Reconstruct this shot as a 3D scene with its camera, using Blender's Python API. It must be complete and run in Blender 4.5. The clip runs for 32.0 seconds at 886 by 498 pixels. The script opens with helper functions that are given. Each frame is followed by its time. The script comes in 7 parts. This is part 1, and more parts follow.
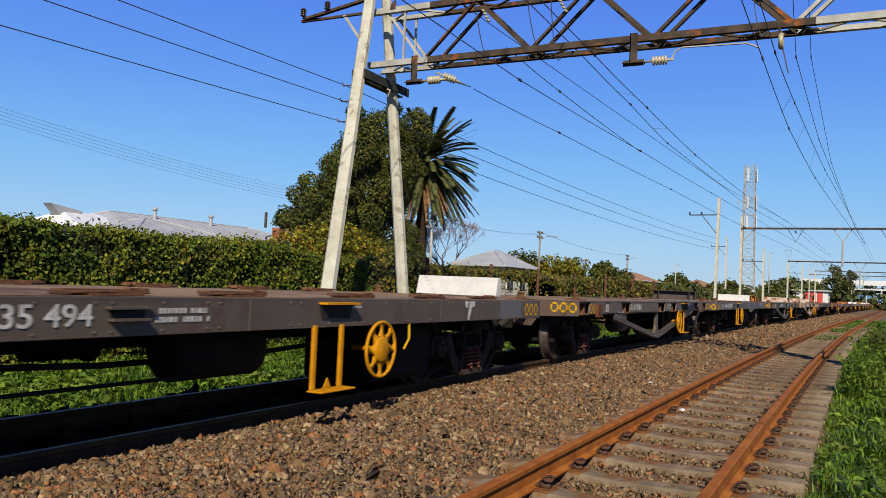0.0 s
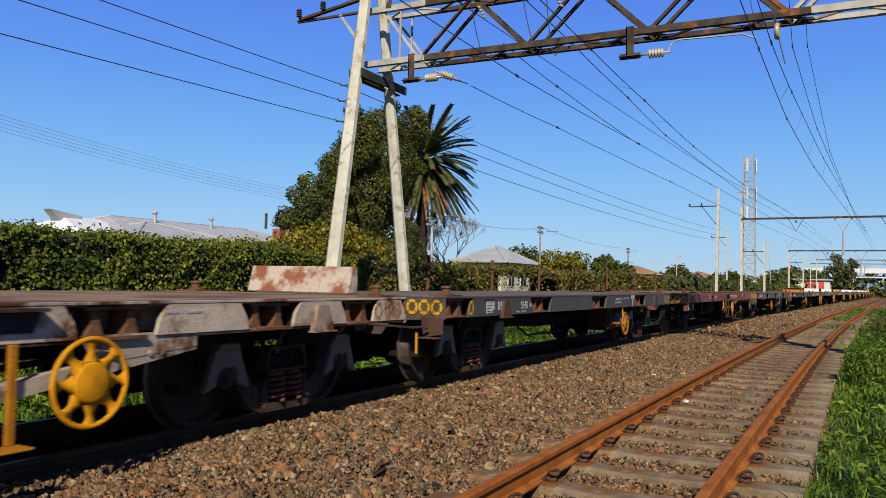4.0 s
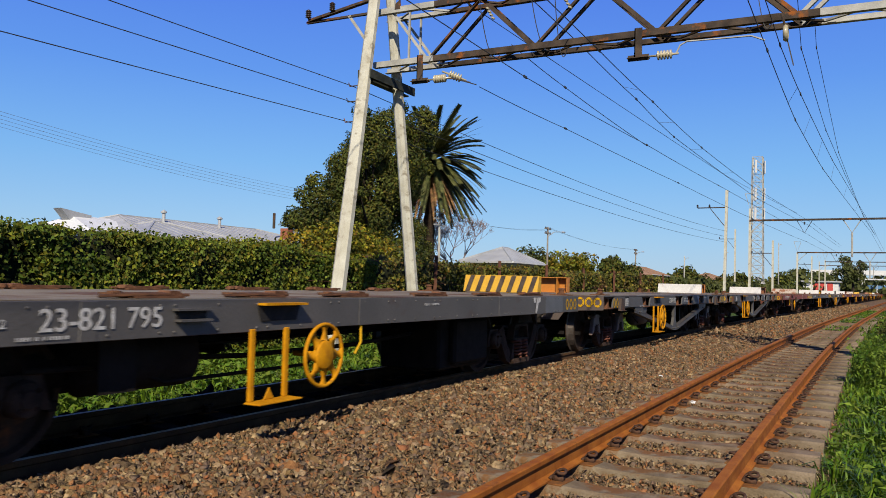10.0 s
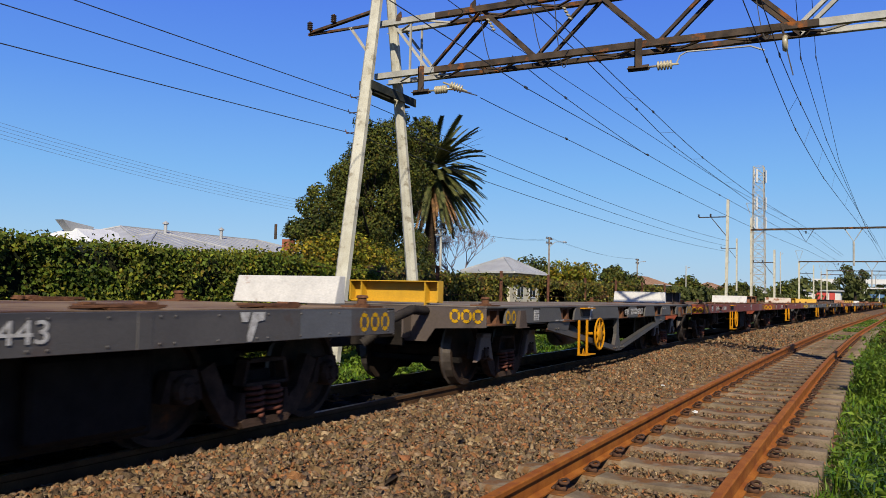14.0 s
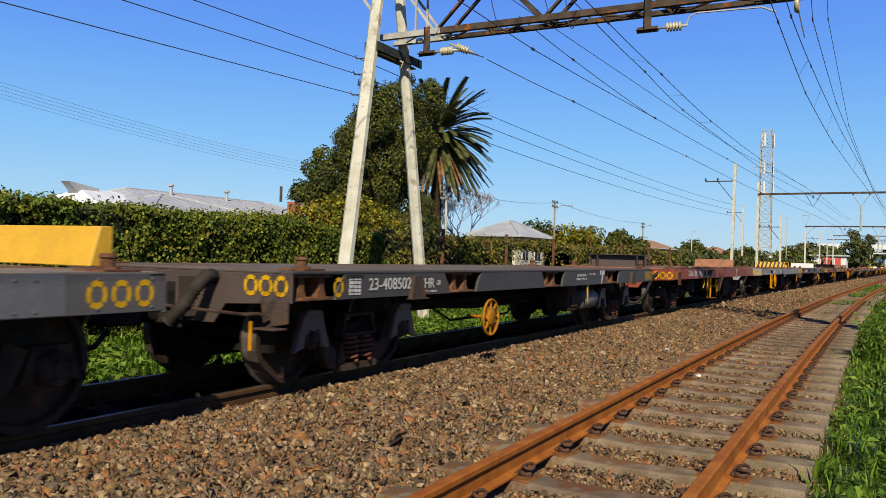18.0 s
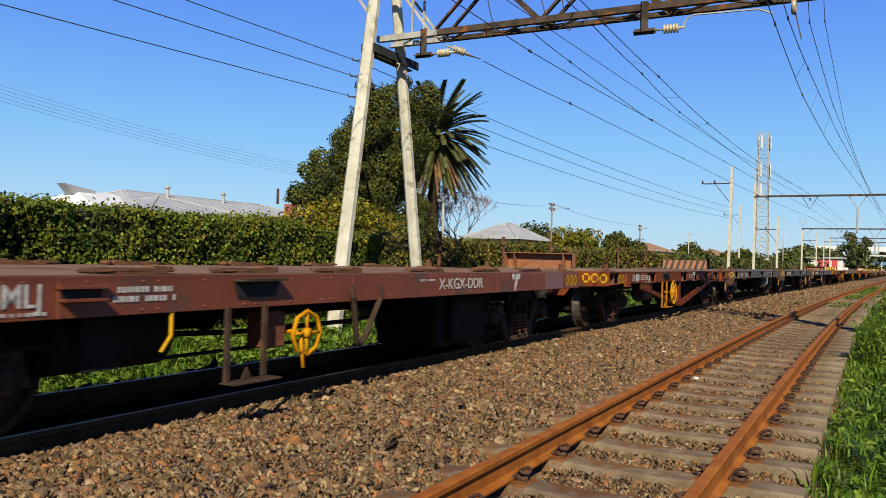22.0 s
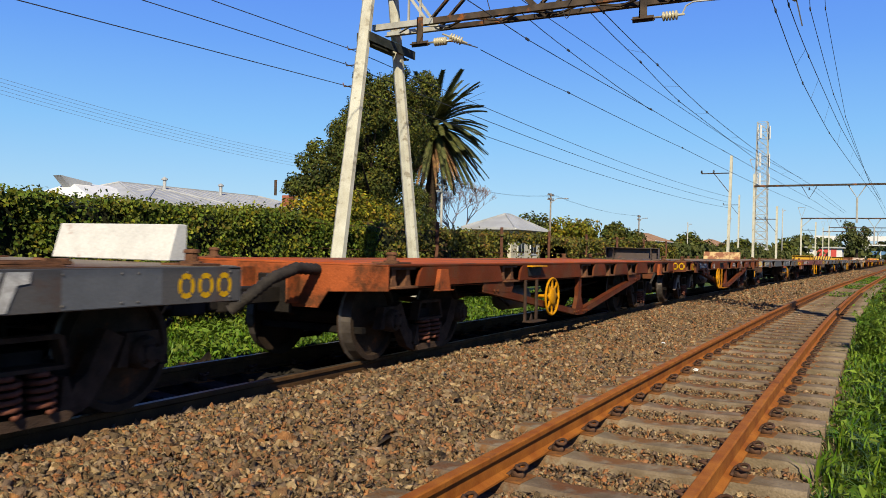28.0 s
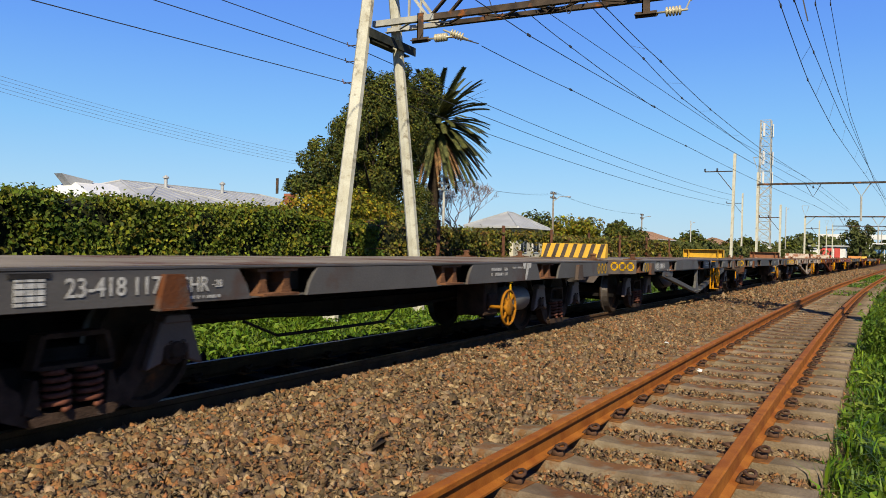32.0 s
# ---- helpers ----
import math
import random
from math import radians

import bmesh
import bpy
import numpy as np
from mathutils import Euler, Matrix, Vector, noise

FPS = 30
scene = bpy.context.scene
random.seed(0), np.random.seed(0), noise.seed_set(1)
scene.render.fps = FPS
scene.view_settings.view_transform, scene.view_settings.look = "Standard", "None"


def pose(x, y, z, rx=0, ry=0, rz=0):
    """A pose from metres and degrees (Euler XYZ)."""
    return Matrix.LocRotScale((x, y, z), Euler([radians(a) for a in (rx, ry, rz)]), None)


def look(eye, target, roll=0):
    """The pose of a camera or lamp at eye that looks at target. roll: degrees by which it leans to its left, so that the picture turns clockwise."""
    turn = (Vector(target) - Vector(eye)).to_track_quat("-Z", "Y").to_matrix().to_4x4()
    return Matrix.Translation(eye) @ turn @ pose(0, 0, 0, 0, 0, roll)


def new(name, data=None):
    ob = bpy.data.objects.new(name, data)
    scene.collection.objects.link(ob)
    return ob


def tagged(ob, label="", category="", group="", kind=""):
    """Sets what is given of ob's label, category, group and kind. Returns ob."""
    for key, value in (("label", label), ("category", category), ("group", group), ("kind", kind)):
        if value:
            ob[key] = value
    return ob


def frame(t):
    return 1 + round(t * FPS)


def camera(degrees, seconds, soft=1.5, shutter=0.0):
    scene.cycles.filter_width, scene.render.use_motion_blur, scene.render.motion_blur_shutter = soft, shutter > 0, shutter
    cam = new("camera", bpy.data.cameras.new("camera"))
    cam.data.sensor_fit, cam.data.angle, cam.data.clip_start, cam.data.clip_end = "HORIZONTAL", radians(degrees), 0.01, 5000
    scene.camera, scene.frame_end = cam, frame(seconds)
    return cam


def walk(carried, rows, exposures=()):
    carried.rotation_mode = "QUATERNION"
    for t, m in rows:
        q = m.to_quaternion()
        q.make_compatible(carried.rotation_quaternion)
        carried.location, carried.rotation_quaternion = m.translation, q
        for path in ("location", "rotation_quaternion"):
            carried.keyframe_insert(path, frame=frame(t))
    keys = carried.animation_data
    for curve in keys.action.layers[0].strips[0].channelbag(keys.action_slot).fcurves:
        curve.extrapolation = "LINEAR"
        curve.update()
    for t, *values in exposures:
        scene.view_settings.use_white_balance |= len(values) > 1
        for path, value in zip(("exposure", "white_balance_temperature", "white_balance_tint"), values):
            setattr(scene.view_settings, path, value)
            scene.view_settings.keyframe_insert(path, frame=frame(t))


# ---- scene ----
# ---------------------------------------------------------------- camera
cam = camera(57.5, 32.0, soft=0.65, shutter=0.06)


def aim(x, y, z, left, up, roll):
    return pose(x, y, z, 90 + up, 0, left) @ pose(0, 0, 0, 0, 0, roll)


walk(cam, [
    (0, aim(-0.009, 0.031, 1.153, 27.047, 2.561, 2.491)),
    (0.5, aim(-0.007, 0.023, 1.153, 27.083, 2.607, 2.386)),
    (1, aim(-0.004, 0.014, 1.153, 27.120, 2.684, 2.290)),
    (1.5, aim(-0.003, 0.010, 1.153, 27.119, 2.717, 2.268)),
    (2, aim(-0.001, 0.002, 1.153, 27.120, 2.670, 2.210)),
    (2.5, aim(0.001, -0.002, 1.153, 27.081, 2.659, 1.974)),
    (3, aim(0.002, -0.008, 1.153, 27.019, 2.648, 1.563)),
    (3.5, aim(-0.001, 0.002, 1.153, 27.037, 2.545, 1.268)),
    (5.5, aim(0.003, -0.012, 1.153, 27.298, 1.982, 1.314)),
    (6, aim(0.006, -0.022, 1.153, 27.364, 2.084, 1.345)),
    (6.5, aim(0.007, -0.026, 1.153, 27.462, 2.197, 1.354)),
    (7, aim(0.007, -0.029, 1.153, 27.512, 2.248, 1.407)),
    (7.5, aim(0.010, -0.038, 1.153, 27.495, 2.285, 1.393)),
    (8, aim(0.009, -0.037, 1.153, 27.430, 2.323, 1.419)),
    (8.5, aim(0.011, -0.042, 1.153, 27.446, 2.341, 1.409)),
    (9, aim(0.011, -0.044, 1.153, 27.498, 2.346, 1.466)),
    (9.5, aim(0.013, -0.051, 1.153, 27.550, 2.311, 1.478)),
    (10, aim(0.013, -0.052, 1.153, 27.597, 2.371, 1.476)),
    (10.5, aim(0.014, -0.055, 1.153, 27.677, 2.444, 1.580)),
    (11, aim(0.018, -0.062, 1.153, 27.783, 2.540, 1.505)),
    (11.5, aim(0.019, -0.064, 1.153, 27.845, 2.656, 1.514)),
    (12, aim(0.022, -0.075, 1.153, 27.914, 2.802, 1.453)),
    (12.5, aim(0.021, -0.072, 1.153, 27.901, 2.907, 1.376)),
    (13, aim(0.021, -0.073, 1.153, 27.867, 3.029, 1.304)),
    (13.5, aim(0.022, -0.074, 1.153, 27.814, 3.103, 1.359)),
    (14, aim(0.022, -0.075, 1.153, 27.715, 3.096, 1.298)),
    (14.5, aim(0.019, -0.070, 1.152, 27.592, 2.934, 1.361)),
    (16.5, aim(0.020, -0.072, 1.154, 27.920, 1.064, 1.480)),
    (17, aim(0.020, -0.075, 1.154, 28.088, 0.585, 1.459)),
    (17.5, aim(0.020, -0.076, 1.154, 28.139, 0.439, 1.497)),
    (18, aim(0.018, -0.068, 1.154, 28.027, 0.475, 1.559)),
    (18.5, aim(0.017, -0.062, 1.154, 27.753, 0.562, 1.610)),
    (19, aim(0.016, -0.062, 1.153, 27.542, 0.593, 1.636)),
    (19.5, aim(0.014, -0.056, 1.153, 27.538, 0.572, 1.657)),
    (20, aim(0.012, -0.047, 1.153, 27.680, 0.589, 1.656)),
    (20.5, aim(0.012, -0.045, 1.153, 27.830, 0.642, 1.678)),
    (21, aim(0.013, -0.047, 1.153, 27.853, 0.691, 1.616)),
    (21.5, aim(0.010, -0.038, 1.153, 27.830, 0.689, 1.572)),
    (22, aim(0.006, -0.024, 1.153, 27.835, 0.647, 1.553)),
    (22.5, aim(0.004, -0.015, 1.153, 27.764, 0.659, 1.502)),
    (23, aim(0.002, -0.010, 1.153, 27.612, 0.706, 1.441)),
    (23.5, aim(-0.000, 0.002, 1.153, 27.448, 0.733, 1.420)),
    (24, aim(-0.003, 0.011, 1.153, 27.337, 0.694, 1.376)),
    (24.5, aim(-0.006, 0.025, 1.153, 27.300, 0.660, 1.331)),
    (25, aim(-0.009, 0.035, 1.153, 27.293, 0.573, 1.344)),
    (25.5, aim(-0.013, 0.052, 1.153, 27.394, 0.482, 1.333)),
    (27.5, aim(-0.025, 0.104, 1.153, 27.707, 0.095, 1.309)),
    (28, aim(-0.029, 0.119, 1.153, 27.753, 0.010, 1.349)),
    (28.5, aim(-0.032, 0.130, 1.153, 27.686, -0.032, 1.384)),
    (29, aim(-0.038, 0.154, 1.154, 27.633, -0.072, 1.386)),
    (29.5, aim(-0.042, 0.173, 1.154, 27.623, -0.093, 1.404)),
    (30, aim(-0.047, 0.193, 1.154, 27.737, -0.098, 1.381)),
    (30.5, aim(-0.051, 0.208, 1.154, 27.793, -0.108, 1.357)),
    (31, aim(-0.059, 0.238, 1.152, 27.840, -0.065, 1.368)),
    (31.5, aim(-0.064, 0.259, 1.152, 27.895, -0.064, 1.366)),
    (32, aim(-0.070, 0.286, 1.152, 27.944, -0.103, 1.355)),
], exposures=[(0, 0.6, 6500, 10), (14.5, 0.56, 6500, 10), (17, 0.7, 6700, 7), (32, 0.78, 6900, 6)])

# ---------------------------------------------------------------- light
SUN_LOW, SUN_ROUND = radians(36.7), radians(153.4)
world = bpy.data.worlds.new("world")
scene.world = world
world.use_nodes = True
wn = world.node_tree
sky = wn.nodes.new("ShaderNodeTexSky")
sky.sky_type, sky.sun_disc = "NISHITA", False
sky.sun_elevation, sky.sun_rotation = SUN_LOW, SUN_ROUND
sky.air_density, sky.dust_density, sky.ozone_density = 1.0, 0.15, 4.0
# clear winter air: paler towards the horizon, deepening quickly overhead
up = wn.nodes.new("ShaderNodeTexCoord")
axes = wn.nodes.new("ShaderNodeSeparateXYZ")
wn.links.new(up.outputs["Generated"], axes.inputs[0])
tint = wn.nodes.new("ShaderNodeValToRGB")
for i, (h, c) in enumerate(((0.0, (0.35, 0.56, 0.82)), (0.06, (0.295, 0.565, 0.91)), (0.14, (0.185, 0.49, 0.97)), (0.24, (0.105, 0.335, 1.0)), (0.36, (0.07, 0.215, 0.98)), (0.6, (0.03, 0.1, 0.55)), (1.0, (0.02, 0.07, 0.42)))):
    e = tint.color_ramp.elements[i] if i < 2 else tint.color_ramp.elements.new(h)
    e.position, e.color = h, (*c, 1)
wn.links.new(axes.outputs[2], tint.inputs[0])
lift = wn.nodes.new("ShaderNodeVectorMath")
lift.operation = "SCALE"
lift.inputs["Scale"].default_value = 1 / 0.14
wn.links.new(tint.outputs[0], lift.inputs[0])
clear = wn.nodes.new("ShaderNodeMixRGB")
clear.inputs[0].default_value = 0.8
wn.links.new(sky.outputs[0], clear.inputs[1])
wn.links.new(lift.outputs[0], clear.inputs[2])
wn.links.new(clear.outputs[0], wn.nodes["Background"].inputs["Color"])
wn.nodes["Background"].inputs["Strength"].default_value = 0.083
sun = new("sun", bpy.data.lights.new("sun", "SUN"))
sun.data.energy, sun.data.angle, sun.data.color = 5.0, radians(0.55), (1.0, 0.9, 0.72)
SUN_WAY = Vector((math.sin(SUN_ROUND) * math.cos(SUN_LOW), math.cos(SUN_ROUND) * math.cos(SUN_LOW), math.sin(SUN_LOW)))
sun.matrix_world = look(SUN_WAY * 60, (0, 0, 0))
scene.view_settings.exposure = 0.0


# ---------------------------------------------------------------- materials
COLOUR_SCALE = 0.61      # every base colour is scaled down; with the raised exposure, shade renders darker


def material(name, a, b, scale=8.0, rough=0.8, metal=0.0, bump=0.3, fine=60.0, stain=None, stain_at=0.6, stain_scale=1.5,
             per="", spread=0.0, tinted=False, leafy=0.0, tones=None):
    """Two tones mixed by noise, a fine grain in bump, stains of a second colour; per: 'island' or 'object' varies the value."""
    a, b = (tuple(c * COLOUR_SCALE for c in tone) for tone in (a, b))
    stain = stain and tuple(c * COLOUR_SCALE for c in stain)
    m = bpy.data.materials.new(name)
    m.use_nodes = True
    t = m.node_tree
    p = t.nodes["Principled BSDF"]
    co = t.nodes.new("ShaderNodeTexCoord")
    n1 = t.nodes.new("ShaderNodeTexNoise")
    n1.inputs["Scale"].default_value, n1.inputs["Detail"].default_value = scale, 6
    n2 = t.nodes.new("ShaderNodeTexNoise")
    n2.inputs["Scale"].default_value, n2.inputs["Detail"].default_value = fine, 4
    where = co.outputs["Object"]
    if tinted:
        info = t.nodes.new("ShaderNodeObjectInfo")
        add = t.nodes.new("ShaderNodeVectorMath")
        add.operation = "ADD"
        far = t.nodes.new("ShaderNodeMath")
        far.operation = "MULTIPLY"
        far.inputs[1].default_value = 37.0
        t.links.new(info.outputs["Random"], far.inputs[0])
        t.links.new(where, add.inputs[0])
        t.links.new(far.outputs[0], add.inputs[1])
        where = add.outputs[0]
    t.links.new(where, n1.inputs["Vector"])
    t.links.new(where, n2.inputs["Vector"])
    ramp = t.nodes.new("ShaderNodeValToRGB")
    ramp.color_ramp.elements[0].position, ramp.color_ramp.elements[1].position = 0.35, 0.65
    ramp.color_ramp.elements[0].color, ramp.color_ramp.elements[1].color = (*a, 1), (*b, 1)
    t.links.new(n1.outputs["Fac"], ramp.inputs[0])
    out = ramp.outputs[0]
    if tinted:
        mul = t.nodes.new("ShaderNodeMixRGB")
        mul.blend_type = "MULTIPLY"
        mul.inputs[0].default_value = 1
        t.links.new(out, mul.inputs[1])
        t.links.new(info.outputs["Color"], mul.inputs[2])
        out = mul.outputs[0]
    grain = t.nodes.new("ShaderNodeMapRange")
    grain.inputs[3].default_value, grain.inputs[4].default_value = 0.75, 1.25
    t.links.new(n2.outputs["Fac"], grain.inputs[0])
    gm = t.nodes.new("ShaderNodeMixRGB")
    gm.blend_type = "MULTIPLY"
    gm.inputs[0].default_value = 1
    t.links.new(out, gm.inputs[1])
    t.links.new(grain.outputs[0], gm.inputs[2])
    out = gm.outputs[0]
    if stain:
        n3 = t.nodes.new("ShaderNodeTexNoise")
        n3.inputs["Scale"].default_value, n3.inputs["Detail"].default_value, n3.inputs["Roughness"].default_value = stain_scale, 8, 0.65
        t.links.new(where, n3.inputs["Vector"])
        r3 = t.nodes.new("ShaderNodeValToRGB")
        r3.color_ramp.elements[0].position, r3.color_ramp.elements[1].position = stain_at, stain_at + 0.1
        t.links.new(n3.outputs["Fac"], r3.inputs[0])
        sm = t.nodes.new("ShaderNodeMixRGB")
        sm.inputs[2].default_value = (*stain, 1)
        t.links.new(r3.outputs[0], sm.inputs[0])
        t.links.new(out, sm.inputs[1])
        out = sm.outputs[0]
    if per:
        if per == "island":
            g = t.nodes.new("ShaderNodeNewGeometry").outputs["Random Per Island"]
        else:
            g = t.nodes.new("ShaderNodeObjectInfo").outputs["Random"]
        vr = t.nodes.new("ShaderNodeMapRange")
        vr.inputs[3].default_value, vr.inputs[4].default_value = 1 - spread, 1 + spread
        t.links.new(g, vr.inputs[0])
        if tones:
            tr = t.nodes.new("ShaderNodeValToRGB")
            tr.color_ramp.interpolation = "CONSTANT"
            for i, tone in enumerate(tones):
                e = tr.color_ramp.elements[0] if i == 0 else tr.color_ramp.elements.new(i / len(tones))
                e.color = (*tone, 1)
            t.links.new(g, tr.inputs[0])
            tm = t.nodes.new("ShaderNodeMixRGB")
            tm.blend_type = "MULTIPLY"
            tm.inputs[0].default_value = 1
            t.links.new(out, tm.inputs[1])
            t.links.new(tr.outputs[0], tm.inputs[2])
            out = tm.outputs[0]
        hs = t.nodes.new("ShaderNodeHueSaturation")
        t.links.new(vr.outputs[0], hs.inputs["Value"])
        hue = t.nodes.new("ShaderNodeMapRange")
        hue.inputs[3].default_value, hue.inputs[4].default_value = 0.5 + 0.035 * spread, 0.5 - 0.05 * spread
        whirl = t.nodes.new("ShaderNodeMath")
        whirl.operation = "PINGPONG"
        whirl.inputs[1].default_value = 0.11
        t.links.new(g, whirl.inputs[0])
        hue.inputs[2].default_value = 0.11
        t.links.new(whirl.outputs[0], hue.inputs[0])
        t.links.new(hue.outputs[0], hs.inputs["Hue"])
        t.links.new(out, hs.inputs["Color"])
        out = hs.outputs[0]
    t.links.new(out, p.inputs["Base Color"])
    if rough >= 0.68 and not metal:
        p.inputs["Specular IOR Level"].default_value = 0.12
    p.inputs["Roughness"].default_value, p.inputs["Metallic"].default_value = rough, metal
    if leafy:
        p.inputs["Specular IOR Level"].default_value = 0.22
        p.inputs["Transmission Weight"].default_value = 0.0
        lt = t.nodes.new("ShaderNodeBsdfTranslucent")
        t.links.new(out, lt.inputs["Color"])
        mx = t.nodes.new("ShaderNodeMixShader")
        mx.inputs[0].default_value = leafy
        t.links.new(p.outputs[0], mx.inputs[1])
        t.links.new(lt.outputs[0], mx.inputs[2])
        t.links.new(mx.outputs[0], t.nodes["Material Output"].inputs["Surface"])
    if bump:
        bp = t.nodes.new("ShaderNodeBump")
        bp.inputs["Strength"].default_value, bp.inputs["Distance"].default_value = bump, 0.02
        t.links.new(n2.outputs["Fac"], bp.inputs["Height"])
        t.links.new(bp.outputs[0], p.inputs["Normal"])
    return m


M = {}
M["earth"] = material("earth", (0.07, 0.055, 0.035), (0.12, 0.09, 0.05), 0.6, 0.95, fine=30, stain=(0.05, 0.09, 0.02), stain_at=0.5, stain_scale=0.3)
M["turf"] = material("turf", (0.045, 0.085, 0.015), (0.08, 0.12, 0.025), 2.0, 0.95, fine=40)
M["ballast"] = material("ballast", (0.12, 0.073, 0.04), (0.24, 0.15, 0.083), 14, 0.95, fine=26, bump=1.0, stain=(0.05, 0.038, 0.03), stain_at=0.55, stain_scale=18)
# near-black ballast for under the train: its shade is put into the colour
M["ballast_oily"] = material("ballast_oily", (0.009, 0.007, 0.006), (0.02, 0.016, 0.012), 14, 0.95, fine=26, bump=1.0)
STONE_TONES = ((0.82, 0.76, 0.68), (1.0, 0.9, 0.72), (0.8, 0.82, 0.84), (1.05, 1.02, 0.94), (1.3, 0.98, 0.62), (0.95, 0.98, 1.0), (0.42, 0.41, 0.4), (0.95, 0.84, 0.66), (1.35, 1.36, 1.32), (0.88, 0.78, 0.62), (0.62, 0.64, 0.68), (0.66, 0.58, 0.48), (1.15, 1.12, 1.04), (0.95, 0.68, 0.42))
M["stone"] = material("stone", (0.205, 0.138, 0.08), (0.345, 0.243, 0.147), 20, 0.92, fine=140, bump=0.5, per="island", spread=0.34, tones=STONE_TONES)
# stones and sleepers under the train, likewise blackened in place of shade
M["stone_shade"] = material("stone_shade", (0.016, 0.013, 0.01), (0.036, 0.029, 0.022), 20, 0.9, fine=140, bump=0.5, per="island", spread=0.35, tones=STONE_TONES)
M["concrete_shade"] = material("concrete_shade", (0.018, 0.014, 0.011), (0.04, 0.031, 0.024), 5, 0.92, fine=60, bump=0.4)
M["rail_rust"] = material("rail_rust", (0.27, 0.078, 0.012), (0.4, 0.14, 0.022), 6, 0.8, fine=90, bump=0.2, stain=(0.17, 0.05, 0.012), stain_at=0.58, stain_scale=3)
M["rail_used"] = material("rail_used", (0.07, 0.036, 0.016), (0.13, 0.066, 0.026), 5, 0.8, fine=80, bump=0.3)
M["rail_bright"] = material("rail_bright", (0.2, 0.17, 0.13), (0.34, 0.3, 0.25), 4, 0.42, metal=0.85, fine=50, bump=0.05)
M["concrete"] = material("concrete", (0.15, 0.108, 0.066), (0.27, 0.21, 0.14), 5, 0.92, fine=60, bump=0.6, stain=(0.19, 0.09, 0.035), stain_at=0.5, stain_scale=4, per="object", spread=0.2)
M["rust_dust"] = material("rust_dust", (0.15, 0.06, 0.02), (0.26, 0.11, 0.035), 14, 0.95, fine=90, bump=0.4, stain=(0.1, 0.055, 0.03), stain_at=0.55, stain_scale=12)
M["clip_iron"] = material("clip_iron", (0.06, 0.035, 0.025), (0.12, 0.06, 0.035), 20, 0.75, fine=120)
M["wagon_paint"] = material("wagon_paint", (0.78, 0.78, 0.78), (1.0, 1.0, 1.0), 2.2, 0.62, fine=45, bump=0.12, tinted=True, stain=(0.075, 0.04, 0.026), stain_at=0.58, stain_scale=1.6)
M["wagon_old"] = material("wagon_old", (0.7, 0.7, 0.7), (1.0, 1.0, 1.0), 3, 0.75, fine=45, bump=0.3, tinted=True, stain=(0.13, 0.045, 0.018), stain_at=0.5, stain_scale=2.4)
M["patch_paint"] = material("patch_paint", (0.85, 0.85, 0.85), (1.0, 1.0, 1.0), 6, 0.6, fine=50, bump=0.1, tinted=True)
M["deck_plate"] = material("deck_plate", (0.75, 0.72, 0.7), (1.0, 1.0, 1.0), 1.4, 0.8, fine=30, bump=0.3, tinted=True, stain=(0.14, 0.075, 0.045), stain_at=0.5, stain_scale=0.9)
M["under_iron"] = material("under_iron", (0.011, 0.009, 0.008), (0.024, 0.019, 0.016), 6, 0.85, fine=60, bump=0.3)
M["cast_rust"] = material("cast_rust", (0.035, 0.022, 0.016), (0.085, 0.052, 0.036), 7, 0.85, fine=70, bump=0.4, stain=(0.12, 0.1, 0.09), stain_at=0.66, stain_scale=5)
M["spring_iron"] = material("spring_iron", (0.12, 0.04, 0.026), (0.22, 0.085, 0.055), 12, 0.8, fine=80)
M["wheel_iron"] = material("wheel_iron", (0.028, 0.019, 0.013), (0.06, 0.038, 0.026), 5, 0.75, fine=40, stain=(0.16, 0.06, 0.022), stain_at=0.6, stain_scale=3)
M["tread_iron"] = material("tread_iron", (0.1, 0.08, 0.07), (0.18, 0.15, 0.13), 6, 0.5, metal=0.6, fine=40, bump=0.05)
M["rubber"] = material("rubber", (0.025, 0.021, 0.019), (0.05, 0.042, 0.036), 8, 0.75, fine=60)
M["yellow"] = material("yellow", (0.52, 0.21, 0.003), (0.68, 0.3, 0.004), 7, 0.7, fine=60, bump=0.1, stain=(0.22, 0.09, 0.03), stain_at=0.62, stain_scale=7)
M["faded_mark"] = material("faded_mark", (0.36, 0.2, 0.05), (0.48, 0.3, 0.1), 25, 0.8, fine=90, bump=0.1, stain=(0.2, 0.07, 0.03), stain_at=0.47, stain_scale=16)
M["yellow_mark"] = material("yellow_mark", (0.52, 0.28, 0.008), (0.7, 0.4, 0.01), 25, 0.7, fine=90, bump=0.1, stain=(0.12, 0.06, 0.03), stain_at=0.62, stain_scale=16)
M["white_mark"] = material("white_mark", (0.42, 0.4, 0.38), (0.66, 0.65, 0.63), 22, 0.7, fine=90, bump=0.1)
M["stripe_dark"] = material("stripe_dark", (0.055, 0.042, 0.034), (0.1, 0.075, 0.058), 9, 0.75, fine=60)
M["black_mark"] = material("black_mark", (0.02, 0.02, 0.02), (0.035, 0.03, 0.028), 10, 0.7)
M["steel_dark"] = material("steel_dark", (0.045, 0.034, 0.027), (0.1, 0.072, 0.052), 4, 0.75, fine=50, bump=0.25, stain=(0.33, 0.105, 0.02), stain_at=0.56, stain_scale=2.4)
M["steel_green"] = material("steel_green", (0.03, 0.034, 0.028), (0.07, 0.072, 0.06), 4, 0.7, fine=50, bump=0.2, stain=(0.16, 0.07, 0.025), stain_at=0.62, stain_scale=3)
